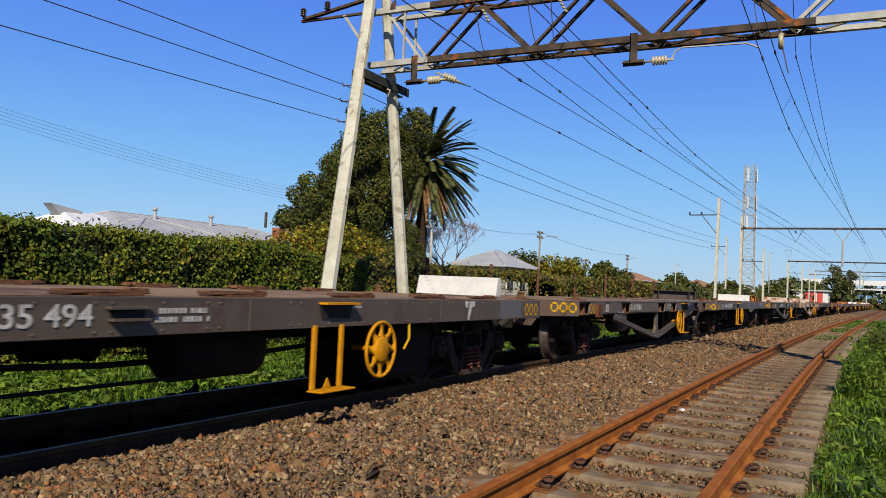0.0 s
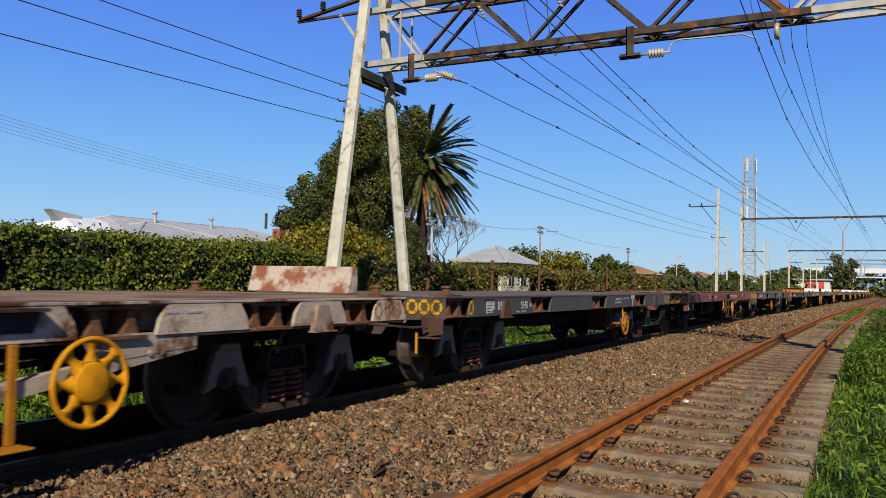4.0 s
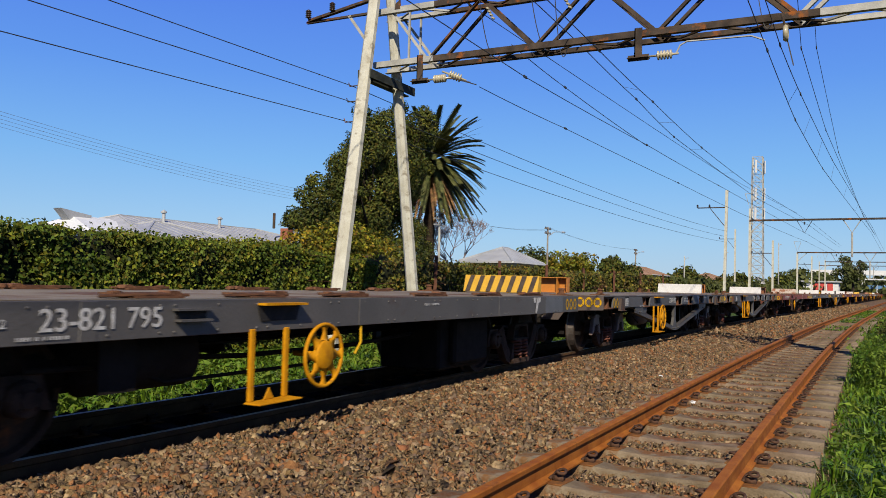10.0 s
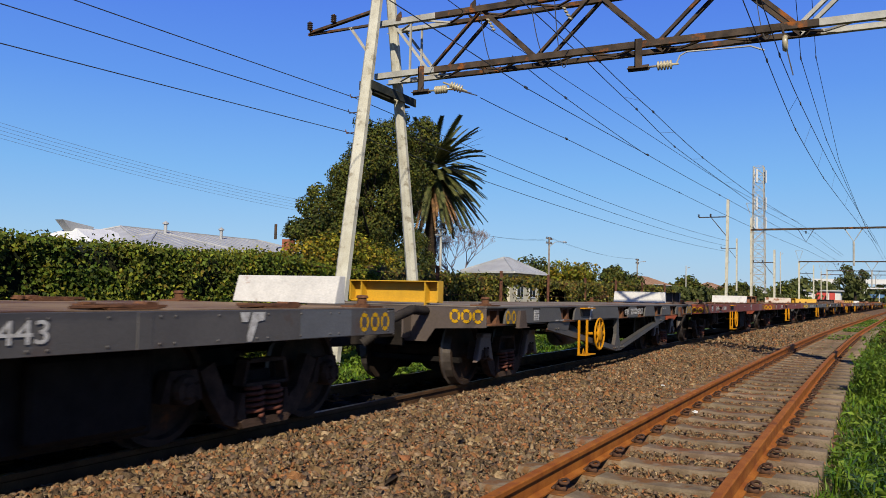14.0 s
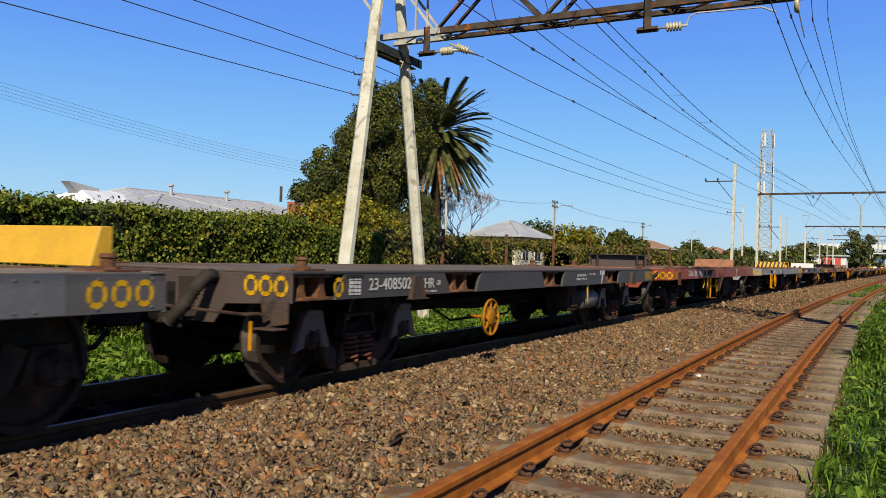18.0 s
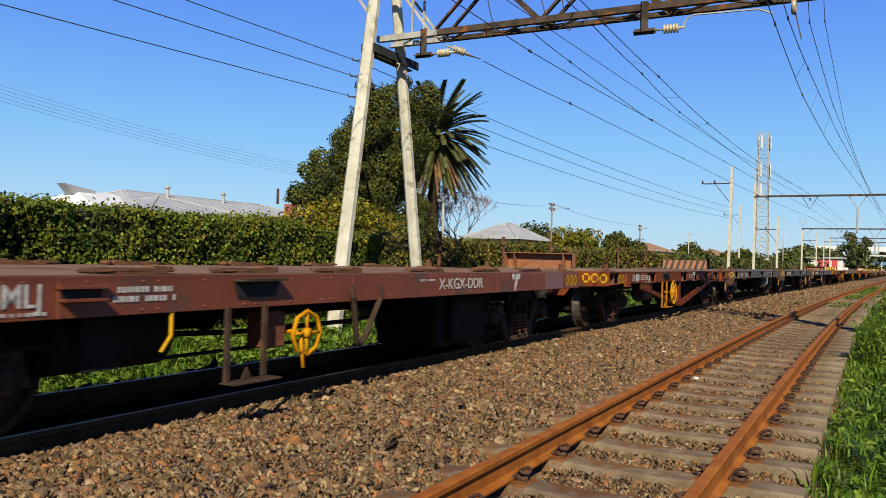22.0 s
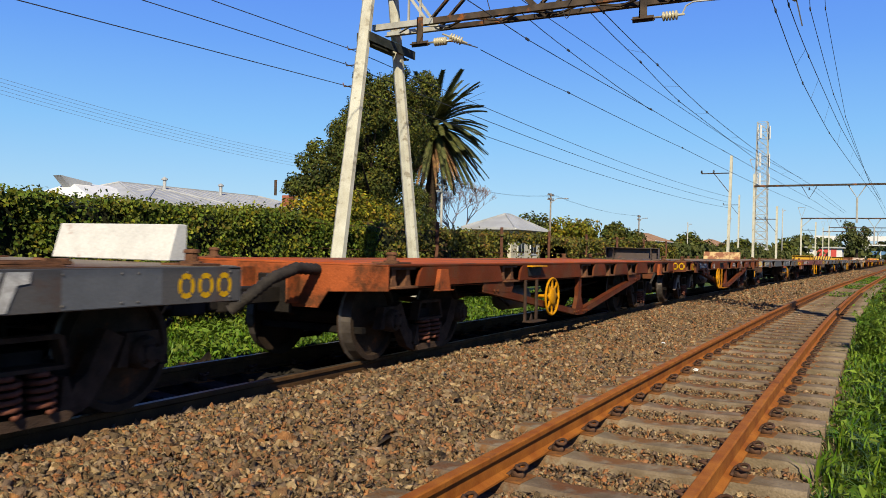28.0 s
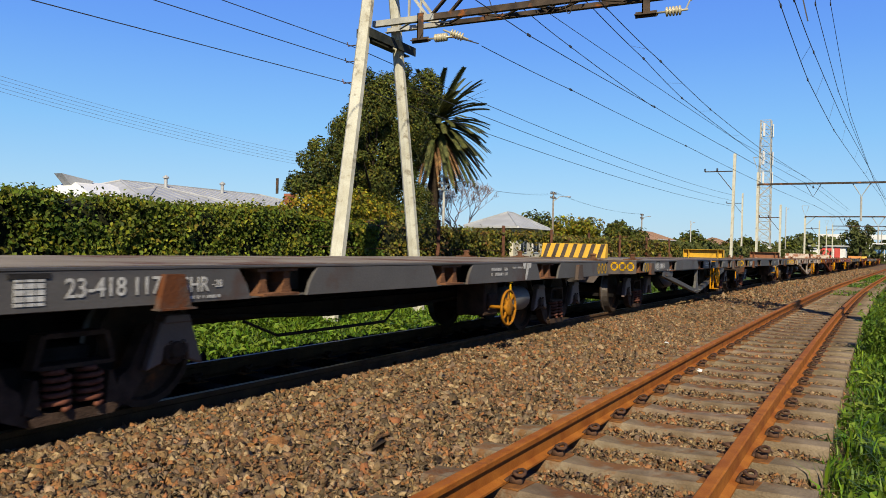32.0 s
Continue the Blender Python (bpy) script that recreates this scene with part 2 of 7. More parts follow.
M["lock_rust"] = material("lock_rust", (0.12, 0.055, 0.03), (0.22, 0.1, 0.05), 9, 0.85, fine=70, bump=0.4, stain=(0.07, 0.045, 0.035), stain_at=0.55, stain_scale=6)
M["steel_grey"] = material("steel_grey", (0.36, 0.35, 0.31), (0.5, 0.49, 0.44), 4, 0.65, fine=50, bump=0.15, stain=(0.22, 0.11, 0.05), stain_at=0.66, stain_scale=2.5)
M["mast_paint"] = material("mast_paint", (0.56, 0.53, 0.42), (0.7, 0.68, 0.57), 3, 0.75, fine=45, bump=0.2, stain=(0.36, 0.32, 0.24), stain_at=0.56, stain_scale=4.5)
M["glaze"] = material("glaze", (0.42, 0.36, 0.22), (0.55, 0.5, 0.36), 10, 0.25, fine=40, bump=0.0)
M["glaze_dark"] = material("glaze_dark", (0.035, 0.02, 0.015), (0.06, 0.035, 0.025), 10, 0.25, bump=0.0)
M["wire"] = material("wire", (0.02, 0.019, 0.02), (0.035, 0.032, 0.03), 5, 0.6, bump=0)
M["wire_grey"] = material("wire_grey", (0.12, 0.12, 0.13), (0.18, 0.18, 0.19), 5, 0.6, bump=0)
LEAF_TONES = ((1.0, 1.0, 1.0), (1.25, 1.1, 0.8), (0.4, 0.45, 0.45), (1.0, 1.05, 0.9), (1.7, 1.15, 0.5), (0.75, 0.85, 0.7), (1.15, 1.15, 0.9), (0.9, 0.62, 0.4), (0.7, 0.75, 0.6), (1.35, 1.25, 0.9))
M["ivy"] = material("ivy", (0.075, 0.125, 0.012), (0.19, 0.225, 0.028), 1.1, 0.68, fine=30, bump=0.0, per="island", spread=0.45, leafy=0.25, tones=LEAF_TONES)
M["ivy_dry"] = material("ivy_dry", (0.11, 0.125, 0.022), (0.22, 0.21, 0.045), 0.8, 0.65, fine=30, bump=0.0, per="island", spread=0.5, leafy=0.25, tones=LEAF_TONES, stain=(0.13, 0.075, 0.035), stain_at=0.53, stain_scale=0.9)
# near-black for the sheet inside the hedge: shade behind the leaves, as colour
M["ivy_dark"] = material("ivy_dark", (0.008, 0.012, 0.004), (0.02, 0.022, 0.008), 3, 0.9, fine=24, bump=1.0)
M["leaf_dark"] = material("leaf_dark", (0.045, 0.066, 0.012), (0.125, 0.145, 0.026), 0.9, 0.75, fine=30, bump=0, per="island", spread=0.45, leafy=0.2, tones=LEAF_TONES)
M["leaf_olive"] = material("leaf_olive", (0.14, 0.18, 0.016), (0.3, 0.26, 0.026), 1.2, 0.7, fine=30, bump=0, per="island", spread=0.45, leafy=0.3, tones=LEAF_TONES)
M["leaf_mid"] = material("leaf_mid", (0.06, 0.08, 0.02), (0.12, 0.13, 0.03), 0.6, 0.7, fine=30, bump=0, per="island", spread=0.4, leafy=0.2)
M["frond"] = material("frond", (0.05, 0.065, 0.016), (0.14, 0.14, 0.04), 2, 0.65, fine=30, bump=0, per="island", spread=0.4, leafy=0.15)
M["frond_dead"] = material("frond_dead", (0.13, 0.07, 0.03), (0.36, 0.2, 0.08), 2, 0.8, fine=30, bump=0, per="island", spread=0.35, leafy=0.1)
M["bark"] = material("bark", (0.025, 0.018, 0.013), (0.055, 0.04, 0.028), 6, 0.95, fine=30, bump=1.0)
M["twig"] = material("twig", (0.24, 0.18, 0.17), (0.38, 0.3, 0.29), 6, 0.9, fine=30)
M["grass"] = material("grass", (0.07, 0.165, 0.007), (0.175, 0.28, 0.02), 1.6, 0.5, fine=20, bump=0, per="island", spread=0.6, leafy=0.35)
M["straw"] = material("straw", (0.3, 0.24, 0.1), (0.42, 0.35, 0.17), 4, 0.8, fine=30, bump=0, per="island", spread=0.3, leafy=0.2)
M["weed"] = material("weed", (0.1, 0.19, 0.014), (0.22, 0.31, 0.034), 2, 0.65, fine=20, bump=0, per="island", spread=0.4, leafy=0.3)
M["weed_dry"] = material("weed_dry", (0.045, 0.06, 0.014), (0.11, 0.105, 0.03), 4, 0.75, fine=30, bump=0, per="island", spread=0.45, leafy=0.2, tones=LEAF_TONES)
M["weed_yellow"] = material("weed_yellow", (0.2, 0.27, 0.02), (0.36, 0.38, 0.03), 4, 0.7, fine=30, bump=0, per="island", spread=0.3, leafy=0.2)
M["zinc"] = material("zinc", (0.38, 0.39, 0.4), (0.48, 0.49, 0.5), 1.0, 0.5, fine=12, bump=0.1)
M["wheel_orange"] = material("wheel_orange", (0.3, 0.115, 0.006), (0.45, 0.18, 0.01), 7, 0.7, fine=60, bump=0.15, stain=(0.1, 0.05, 0.03), stain_at=0.6, stain_scale=7)
M["roof_white"] = material("roof_white", (0.72, 0.74, 0.76), (0.82, 0.83, 0.84), 1.0, 0.6, fine=12, bump=0.05)
M["roof_tile"] = material("roof_tile", (0.3, 0.18, 0.12), (0.4, 0.25, 0.17), 3, 0.8, fine=20)
M["wall_cream"] = material("wall_cream", (0.62, 0.57, 0.42), (0.72, 0.67, 0.52), 1.5, 0.85, fine=20, bump=0.1)
M["wall_white"] = material("wall_white", (0.7, 0.7, 0.69), (0.8, 0.8, 0.79), 1.5, 0.8, fine=20, bump=0.1)
M["wall_red"] = material("wall_red", (0.55, 0.05, 0.04), (0.65, 0.07, 0.05), 2, 0.6, fine=20)
M["wall_blue"] = material("wall_blue", (0.08, 0.2, 0.4), (0.1, 0.26, 0.5), 2, 0.6, fine=20)
M["brick_red"] = material("brick_red", (0.3, 0.1, 0.06), (0.38, 0.14, 0.08), 9, 0.85, fine=40)
M["glass"] = material("glass", (0.02, 0.025, 0.03), (0.04, 0.045, 0.05), 3, 0.1, bump=0)
M["palm_bark"] = material("palm_bark", (0.022, 0.015, 0.01), (0.05, 0.034, 0.022), 6, 0.95, fine=30, bump=1.0)
M["post_rust"] = material("post_rust", (0.1, 0.045, 0.03), (0.17, 0.075, 0.045), 6, 0.85, fine=50)
M["pole_wood"] = material("pole_wood", (0.2, 0.17, 0.14), (0.3, 0.26, 0.22), 5, 0.9, fine=40)


# ---------------------------------------------------------------- mesh tools
class Shape:
    def __init__(self):
        self.v, self.f, self.m = [], [], []

    def add(self, vs, fs, mi=0):
        k = len(self.v)
        self.v += [tuple(p) for p in vs]
        self.f += [tuple(i + k for i in f) for f in fs]
        self.m += [mi] * len(fs)
        return self

    def box(self, x0, x1, y0, y1, z0, z1, mi=0):
        return self.add([(x0, y0, z0), (x1, y0, z0), (x1, y1, z0), (x0, y1, z0), (x0, y0, z1), (x1, y0, z1), (x1, y1, z1), (x0, y1, z1)],
                        [(3, 2, 1, 0), (4, 5, 6, 7), (0, 1, 5, 4), (1, 2, 6, 5), (2, 3, 7, 6), (3, 0, 4, 7)], mi)

    def prism(self, poly, axis, c0, c1, mi=0):
        """A polygon extruded along an axis. For x it is given as (y, z), for y as (x, z), for z as (x, y)."""
        def at(p, c):
            return {"x": (c, p[0], p[1]), "y": (p[0], c, p[1]), "z": (p[0], p[1], c)}[axis]
        n = len(poly)
        area = sum(poly[i - 1][0] * poly[i][1] - poly[i][0] * poly[i - 1][1] for i in range(n))
        flip = (area < 0) != (axis == "y") != (c1 < c0)
        vs = [at(p, c0) for p in poly] + [at(p, c1) for p in poly]
        fs = [tuple(reversed(range(n))), tuple(range(n, 2 * n))] + [(i, (i + 1) % n, n + (i + 1) % n, n + i) for i in range(n)]
        return self.add(vs, [tuple(reversed(f)) for f in fs] if flip else fs, mi)

    def tube(self, pts, r, n=6, mi=0, r1=None, closed=False):
        pts = [Vector(p) for p in pts]
        rings, last = [], None
        for i, p in enumerate(pts):
            if closed:
                d = (pts[(i + 1) % len(pts)] - pts[i - 1]).normalized()
            else:
                d = (pts[min(i + 1, len(pts) - 1)] - pts[max(i - 1, 0)]).normalized()
            if last is None:
                side = d.orthogonal().normalized()
            else:
                side = (last - d * last.dot(d)).normalized()
            last = side
            up = d.cross(side)
            rr = r if r1 is None else r + (r1 - r) * i / (len(pts) - 1)
            rings.append([p + (side * math.cos(a) + up * math.sin(a)) * rr for a in (2 * math.pi * j / n for j in range(n))])
        vs = [q for ring in rings for q in ring]
        fs = []
        for i in range(len(rings) if closed else len(rings) - 1):
            k = (i + 1) % len(rings)
            fs += [(i * n + j, i * n + (j + 1) % n, k * n + (j + 1) % n, k * n + j) for j in range(n)]
        if not closed:
            fs += [tuple(reversed(range(n))), tuple(range((len(rings) - 1) * n, len(rings) * n))]
        return self.add(vs, fs, mi)

    def ring(self, c, axis, R, r, n=28, m=6, mi=0, flat=1.0):
        c = Vector(c)
        a, b = {"x": (Vector((0, 1, 0)), Vector((0, 0, 1))), "y": (Vector((1, 0, 0)), Vector((0, 0, 1))), "z": (Vector((1, 0, 0)), Vector((0, 1, 0)))}[axis]
        w = a.cross(b)
        vs, fs = [], []
        for i in range(n):
            t = 2 * math.pi * i / n
            d = a * math.cos(t) + b * math.sin(t)
            for j in range(m):
                s = 2 * math.pi * j / m
                vs.append(c + d * (R + r * math.cos(s)) + w * r * flat * math.sin(s))
        for i in range(n):
            for j in range(m):
                k, l = (i + 1) % n, (j + 1) % m
                fs.append((i * m + j, k * m + j, k * m + l, i * m + l))
        return self.add(vs, fs, mi)

    def lathe(self, prof, axis="z", n=16, at=(0, 0, 0), mi=0, mis=None):
        """Profile of (radius, height) turned round an axis."""
        vs, fs, ms = [], [], []
        for i in range(n):
            t = 2 * math.pi * i / n
            for r, h in prof:
                a, b = r * math.cos(t), r * math.sin(t)
                p = {"z": (a, b, h), "x": (h, a, b), "y": (b, h, a)}[axis]
                vs.append((p[0] + at[0], p[1] + at[1], p[2] + at[2]))
        k = len(prof)
        for i in range(n):
            j = (i + 1) % n
            for q in range(k - 1):
                fs.append((i * k + q, j * k + q, j * k + q + 1, i * k + q + 1))
                ms.append(mis[q] if mis else mi)
        base = len(self.v)
        self.v += vs
        self.f += [tuple(x + base for x in f) for f in fs]
        self.m += ms
        return self

    def mesh(self, name, mats, smooth=False, bevel=0.0):
        me = bpy.data.meshes.new(name)
        me.from_pydata(self.v, [], self.f)
        for m in (mats if isinstance(mats, (list, tuple)) else [mats]):
            me.materials.append(M[m] if isinstance(m, str) else m)
        if any(self.m):
            me.polygons.foreach_set("material_index", self.m)
        if bevel:
            bm = bmesh.new()
            bm.from_mesh(me)
            bmesh.ops.bevel(bm, geom=[e for e in bm.edges if len(e.link_faces) == 2 and e.calc_face_angle(0) > 0.6], offset=bevel, segments=1, affect="EDGES", clamp_overlap=True)
            bm.to_mesh(me)
            bm.free()
        if smooth:
            me.polygons.foreach_set("use_smooth", [True] * len(me.polygons))
        me.update()
        return me


def part(name, me, parent, label="", m=None, color=None):
    ob = new(name, me)
    ob.parent = parent
    if m is not None:
        ob.matrix_local = m
    if color is not None:
        ob.color = (*color, 1)
    return tagged(ob, label)


def thing(name, label, category, group="", kind="", m=None):
    ob = new(name)
    ob.empty_display_size = 0.3
    if m is not None:
        ob.matrix_world = m
    return tagged(ob, label, category, group, kind)


def cloud(name, verts, faces, mat, smooth=False):
    """A big mesh out of numpy arrays; all faces have as many corners."""
    me = bpy.data.meshes.new(name)
    n, k = faces.shape
    me.vertices.add(len(verts))
    me.vertices.foreach_set("co", np.ascontiguousarray(verts, dtype=np.float32).ravel())
    me.loops.add(n * k)
    me.loops.foreach_set("vertex_index", np.ascontiguousarray(faces, dtype=np.int32).ravel())
    me.polygons.add(n)
    me.polygons.foreach_set("loop_start", np.arange(0, n * k, k, dtype=np.int32))
    if smooth:
        me.polygons.foreach_set("use_smooth", np.ones(n, dtype=bool))
    me.materials.append(M[mat])
    me.update()
    me.validate()
    return me


rng = np.random.default_rng(7)


def leaves(centres, normals, size, shape=0.62, droop=0.0, unruly=0.55):
    """Bent leaves of two quads each round the given places, facing about the given way."""
    n = len(centres)
    nn = normals + rng.normal(0, unruly, (n, 3))
    nn /= np.linalg.norm(nn, axis=1)[:, None] + 1e-9
    t = np.cross(nn, rng.normal(0, 1, (n, 3)))
    t /= np.linalg.norm(t, axis=1)[:, None] + 1e-9
    b = np.cross(nn, t)
    s = (size * rng.uniform(0.6, 1.35, n))[:, None]
    tip, base = centres + t * s * 0.6, centres - t * s * 0.5
    fold = nn * s * 0.12
    l, r = centres + b * s * shape * 0.5 + fold, centres - b * s * shape * 0.5 + fold
    verts = np.stack([base, r, tip, l], 1).reshape(-1, 3)
    verts[2::4, 2] -= droop * s[:, 0]
    i = np.arange(n)[:, None] * 4
    faces = np.concatenate([i + [0, 1, 2], i + [0, 2, 3]], 0)
    return verts, faces


K_BEND, S_BEND, L_BEND = 0.00058, 5.0, 37.0      # the curve's rate, where it begins, and how long it is


def swept(s, o):
    """The same plan for whole arrays: x and y."""
    u = np.clip(s - S_BEND, 0, L_BEND)
    head = np.arctan(2 * K_BEND * u)
    return K_BEND * u ** 2 + np.clip(s - S_BEND - L_BEND, 0, None) * np.tan(head) + o * np.cos(head), s - o * np.sin(head)


def along(s, off=0.0):
    """The track's plan: a point at s metres along and off to the side, and the way it heads (radians to the right of +y)."""
    u = min(max(s - S_BEND, 0.0), L_BEND)
    rest = max(s - S_BEND - L_BEND, 0.0)
    head = math.atan(2 * K_BEND * u)
    x = K_BEND * u * u + rest * math.tan(head)
    return x + off * math.cos(head), s - off * math.sin(head), head


# ---------------------------------------------------------------- ground and track
MAIN, SIDE, GAUGE = -5.152, -1.331, 1.067
g = Shape()
g.add([(-3000, -1500, -0.47), (3000, -1500, -0.47), (3000, 4000, -0.47), (-3000, 4000, -0.47)], [(0, 1, 2, 3)])
tagged(new("ground", g.mesh("ground", "earth")), "bare earth and thin grass beside the railway", "ground", kind="structure")


def strip(name, profile, s_list, mat, label, category, jitter=0.0):
    """A ribbon along the track; the profile is (off, z) from left to right."""
    rows = []
    for s in s_list:
        for off, z in profile:
            x, y, h = along(s, off)
            rows.append((x, y, z + (random.uniform(-jitter, jitter) if jitter else 0)))
    k = len(profile)
    fs = [(i * k + j, i * k + j + 1, (i + 1) * k + j + 1, (i + 1) * k + j) for i in range(len(s_list) - 1) for j in range(k - 1)]
    me = Shape().add(rows, fs).mesh(name, mat, smooth=True)
    return tagged(new(name, me), label, category, kind="structure")


S_LONG = [-14 + 0.8 * i for i in range(90)] + [60 + 4 * i for i in range(60)]


def bed_z(o):
    """The ballast's height: heaped outside the running rail, falling to the siding."""
    return float(np.interp(o, BED_O, BED_Z))


BED_O = [-8.2, -7.3, -6.5, -5.9, -5.6, -4.75, -4.66, -4.5, -4.3, -3.6, -3.0, -2.4, -0.45, -0.2, 0.15, 0.5]
BED_Z = [-0.46, -0.33, -0.2, -0.13, -0.22, -0.22, -0.2, -0.14, -0.085, -0.065, -0.125, -0.225, -0.235, -0.3, -0.44, -0.46]
strip("ballast_bed", [(-8.2 + 0.1 * i, bed_z(-8.2 + 0.1 * i) - 0.012) for i in range(37)], S_LONG, "ballast_oily", "dark crushed stone under the running track, shade painted in", "ballast", 0.0)
strip("ballast_bed", [(-4.6 + 0.1 * i, bed_z(-4.6 + 0.1 * i) - 0.012) for i in range(52)], S_LONG, "ballast", "brown crushed-stone ballast between the tracks and under the siding", "ballast", 0.0)
strip("verge_left", [(-14.0, -0.40), (-11.0, -0.36), (-9.0, -0.38), (-7.4, -0.42)], S_LONG, "turf", "green grass verge between the tracks and the hedge", "verge", 0.03)
strip("verge_right", [(-0.1, -0.43), (0.4, -0.36), (2.0, -0.34), (9.0, -0.4)], S_LONG, "turf", "lush green grass verge beside the rusty siding", "verge", 0.03)

RAIL_PROFILE = [(-0.055, -0.158), (0.055, -0.158), (0.055, -0.146), (0.012, -0.128), (0.009, -0.05), (0.033, -0.036), (0.034, -0.008),
                (0.026, 0.0), (-0.026, 0.0), (-0.034, -0.008), (-0.033, -0.036), (-0.009, -0.05), (-0.012, -0.128), (-0.055, -0.146)]


def rail(off, mats, parent):
    vs, fs, ms = [], [], []
    k = len(RAIL_PROFILE)
    ss = [-14 + 1.5 * i for i in range(60)] + [76 + 8 * i for i in range(30)]
    for s in ss:
        for a, z in RAIL_PROFILE:
            x, y, h = along(s, off + a)
            vs.append((x, y, z))
    for i in range(len(ss) - 1):
        for j in range(k):
            fs.append((i * k + j, i * k + (j + 1) % k, (i + 1) * k + (j + 1) % k, (i + 1) * k + j))
            ms.append(1 if j == 7 and len(mats) > 1 else 0)
    sh = Shape()
    sh.v, sh.f, sh.m = vs, fs, ms
    return part("rail", sh.mesh("rail", mats), parent)


siding = thing("siding_track", "disused siding with orange rusted rails on concrete sleepers", "railway track", kind="structure")
main = thing("main_track", "running track with bright-topped rails under the train", "railway track", kind="structure")
for side in (-1, 1):
    rail(SIDE + side * (GAUGE / 2 + 0.034), ["rail_rust"], siding)
    rail(MAIN + side * (GAUGE / 2 + 0.034), ["rail_used", "rail_bright"], main)

# concrete sleeper: waisted, sloping rail seats, chamfered
sl = Shape()
sec = [(-1.03, 0.115, -0.165), (-0.86, 0.125, -0.16), (-0.44, 0.12, -0.165), (-0.2, 0.11, -0.178), (0.2, 0.11, -0.178), (0.44, 0.12, -0.165), (0.86, 0.125, -0.16), (1.03, 0.115, -0.165)]
vs = []
for x, w, z in sec:
    vs += [(x, -w - 0.03, -0.36), (x, w + 0.03, -0.36), (x, w, z - 0.015), (x, w - 0.02, z), (x, -w + 0.02, z), (x, -w, z - 0.015)]
fs = [(i * 6 + j, (i + 1) * 6 + j, (i + 1) * 6 + (j + 1) % 6, i * 6 + (j + 1) % 6) for i in range(len(sec) - 1) for j in range(6)]
fs += [(0, 1, 2, 3, 4, 5), tuple(reversed(range(42, 48)))]
SLEEPER = sl.add(vs, fs).mesh("sleeper", "concrete")
# copy for the running track, in the concrete that has the train's shade painted in
SLEEPER_SHADE = SLEEPER.copy()
SLEEPER_SHADE.materials[0] = M["concrete_shade"]
# spring clip: a bent bar in a loop beside its shoulder
cl = Shape()
cl.tube([(-0.05, -0.055, -0.004), (-0.05, -0.02, 0.0), (-0.05, 0.03, 0.002), (-0.042, 0.05, 0.016), (-0.02, 0.056, 0.034), (0.01, 0.05, 0.044), (0.034, 0.03, 0.042),
         (0.042, 0.0, 0.034), (0.036, -0.03, 0.03), (0.014, -0.045, 0.034), (-0.008, -0.036, 0.04), (-0.016, -0.01, 0.04), (-0.014, 0.02, 0.03)], 0.011, 7)
cl.box(-0.045, 0.03, -0.022, 0.022, -0.03, 0.012)
CLIP = cl.mesh("clip", "clip_iron", smooth=True)
PAD = Shape().prism([(-0.17, -0.1), (0.15, -0.11), (0.17, 0.09), (-0.14, 0.11)], "z", -0.172, -0.1585).mesh("rail_pad", "rust_dust", bevel=0.004)
for n in range(86):
    s = 4.5 + 0.689 * (n - 10)
    if s > 52:
        break
    for track, off in ((siding, SIDE), (main, MAIN)):
        x, y, h = along(s, off)
        ob = part("sleeper", SLEEPER if track is siding else SLEEPER_SHADE, track, m=pose(x, y, random.uniform(-0.008, 0.004), 0, 0, -math.degrees(h) + random.uniform(-0.8, 0.8)))
        if s < 34 and (track is siding or s < 14):
            for rx in (-1, 1):
                part("rail_pad", PAD, ob, "rust-stained pad under the rail", m=pose(rx * (GAUGE / 2 + 0.034), 0, 0))
                for cxs in (-1, 1):
                    part("clip", CLIP, ob, m=pose(rx * (GAUGE / 2 + 0.034) + cxs * 0.1, 0, -0.135, 0, 0, 0 if cxs > 0 else 180))
tagged(siding, kind="structure")

# ballast stones: one heap of many, nearest the camera densest
# a shard: three-sided below, three-sided and smaller above, open underneath
base = np.array([(math.cos(a), math.sin(a), -0.55) for a in (0.2, 2.2, 4.3)] + [(0.72 * math.cos(a), 0.72 * math.sin(a), 0.6) for a in (0.5, 2.4, 4.6)])
base_f = np.array([(3, 4, 5), (0, 1, 4), (0, 4, 3), (1, 2, 5), (1, 5, 4), (2, 0, 3), (2, 3, 5)])


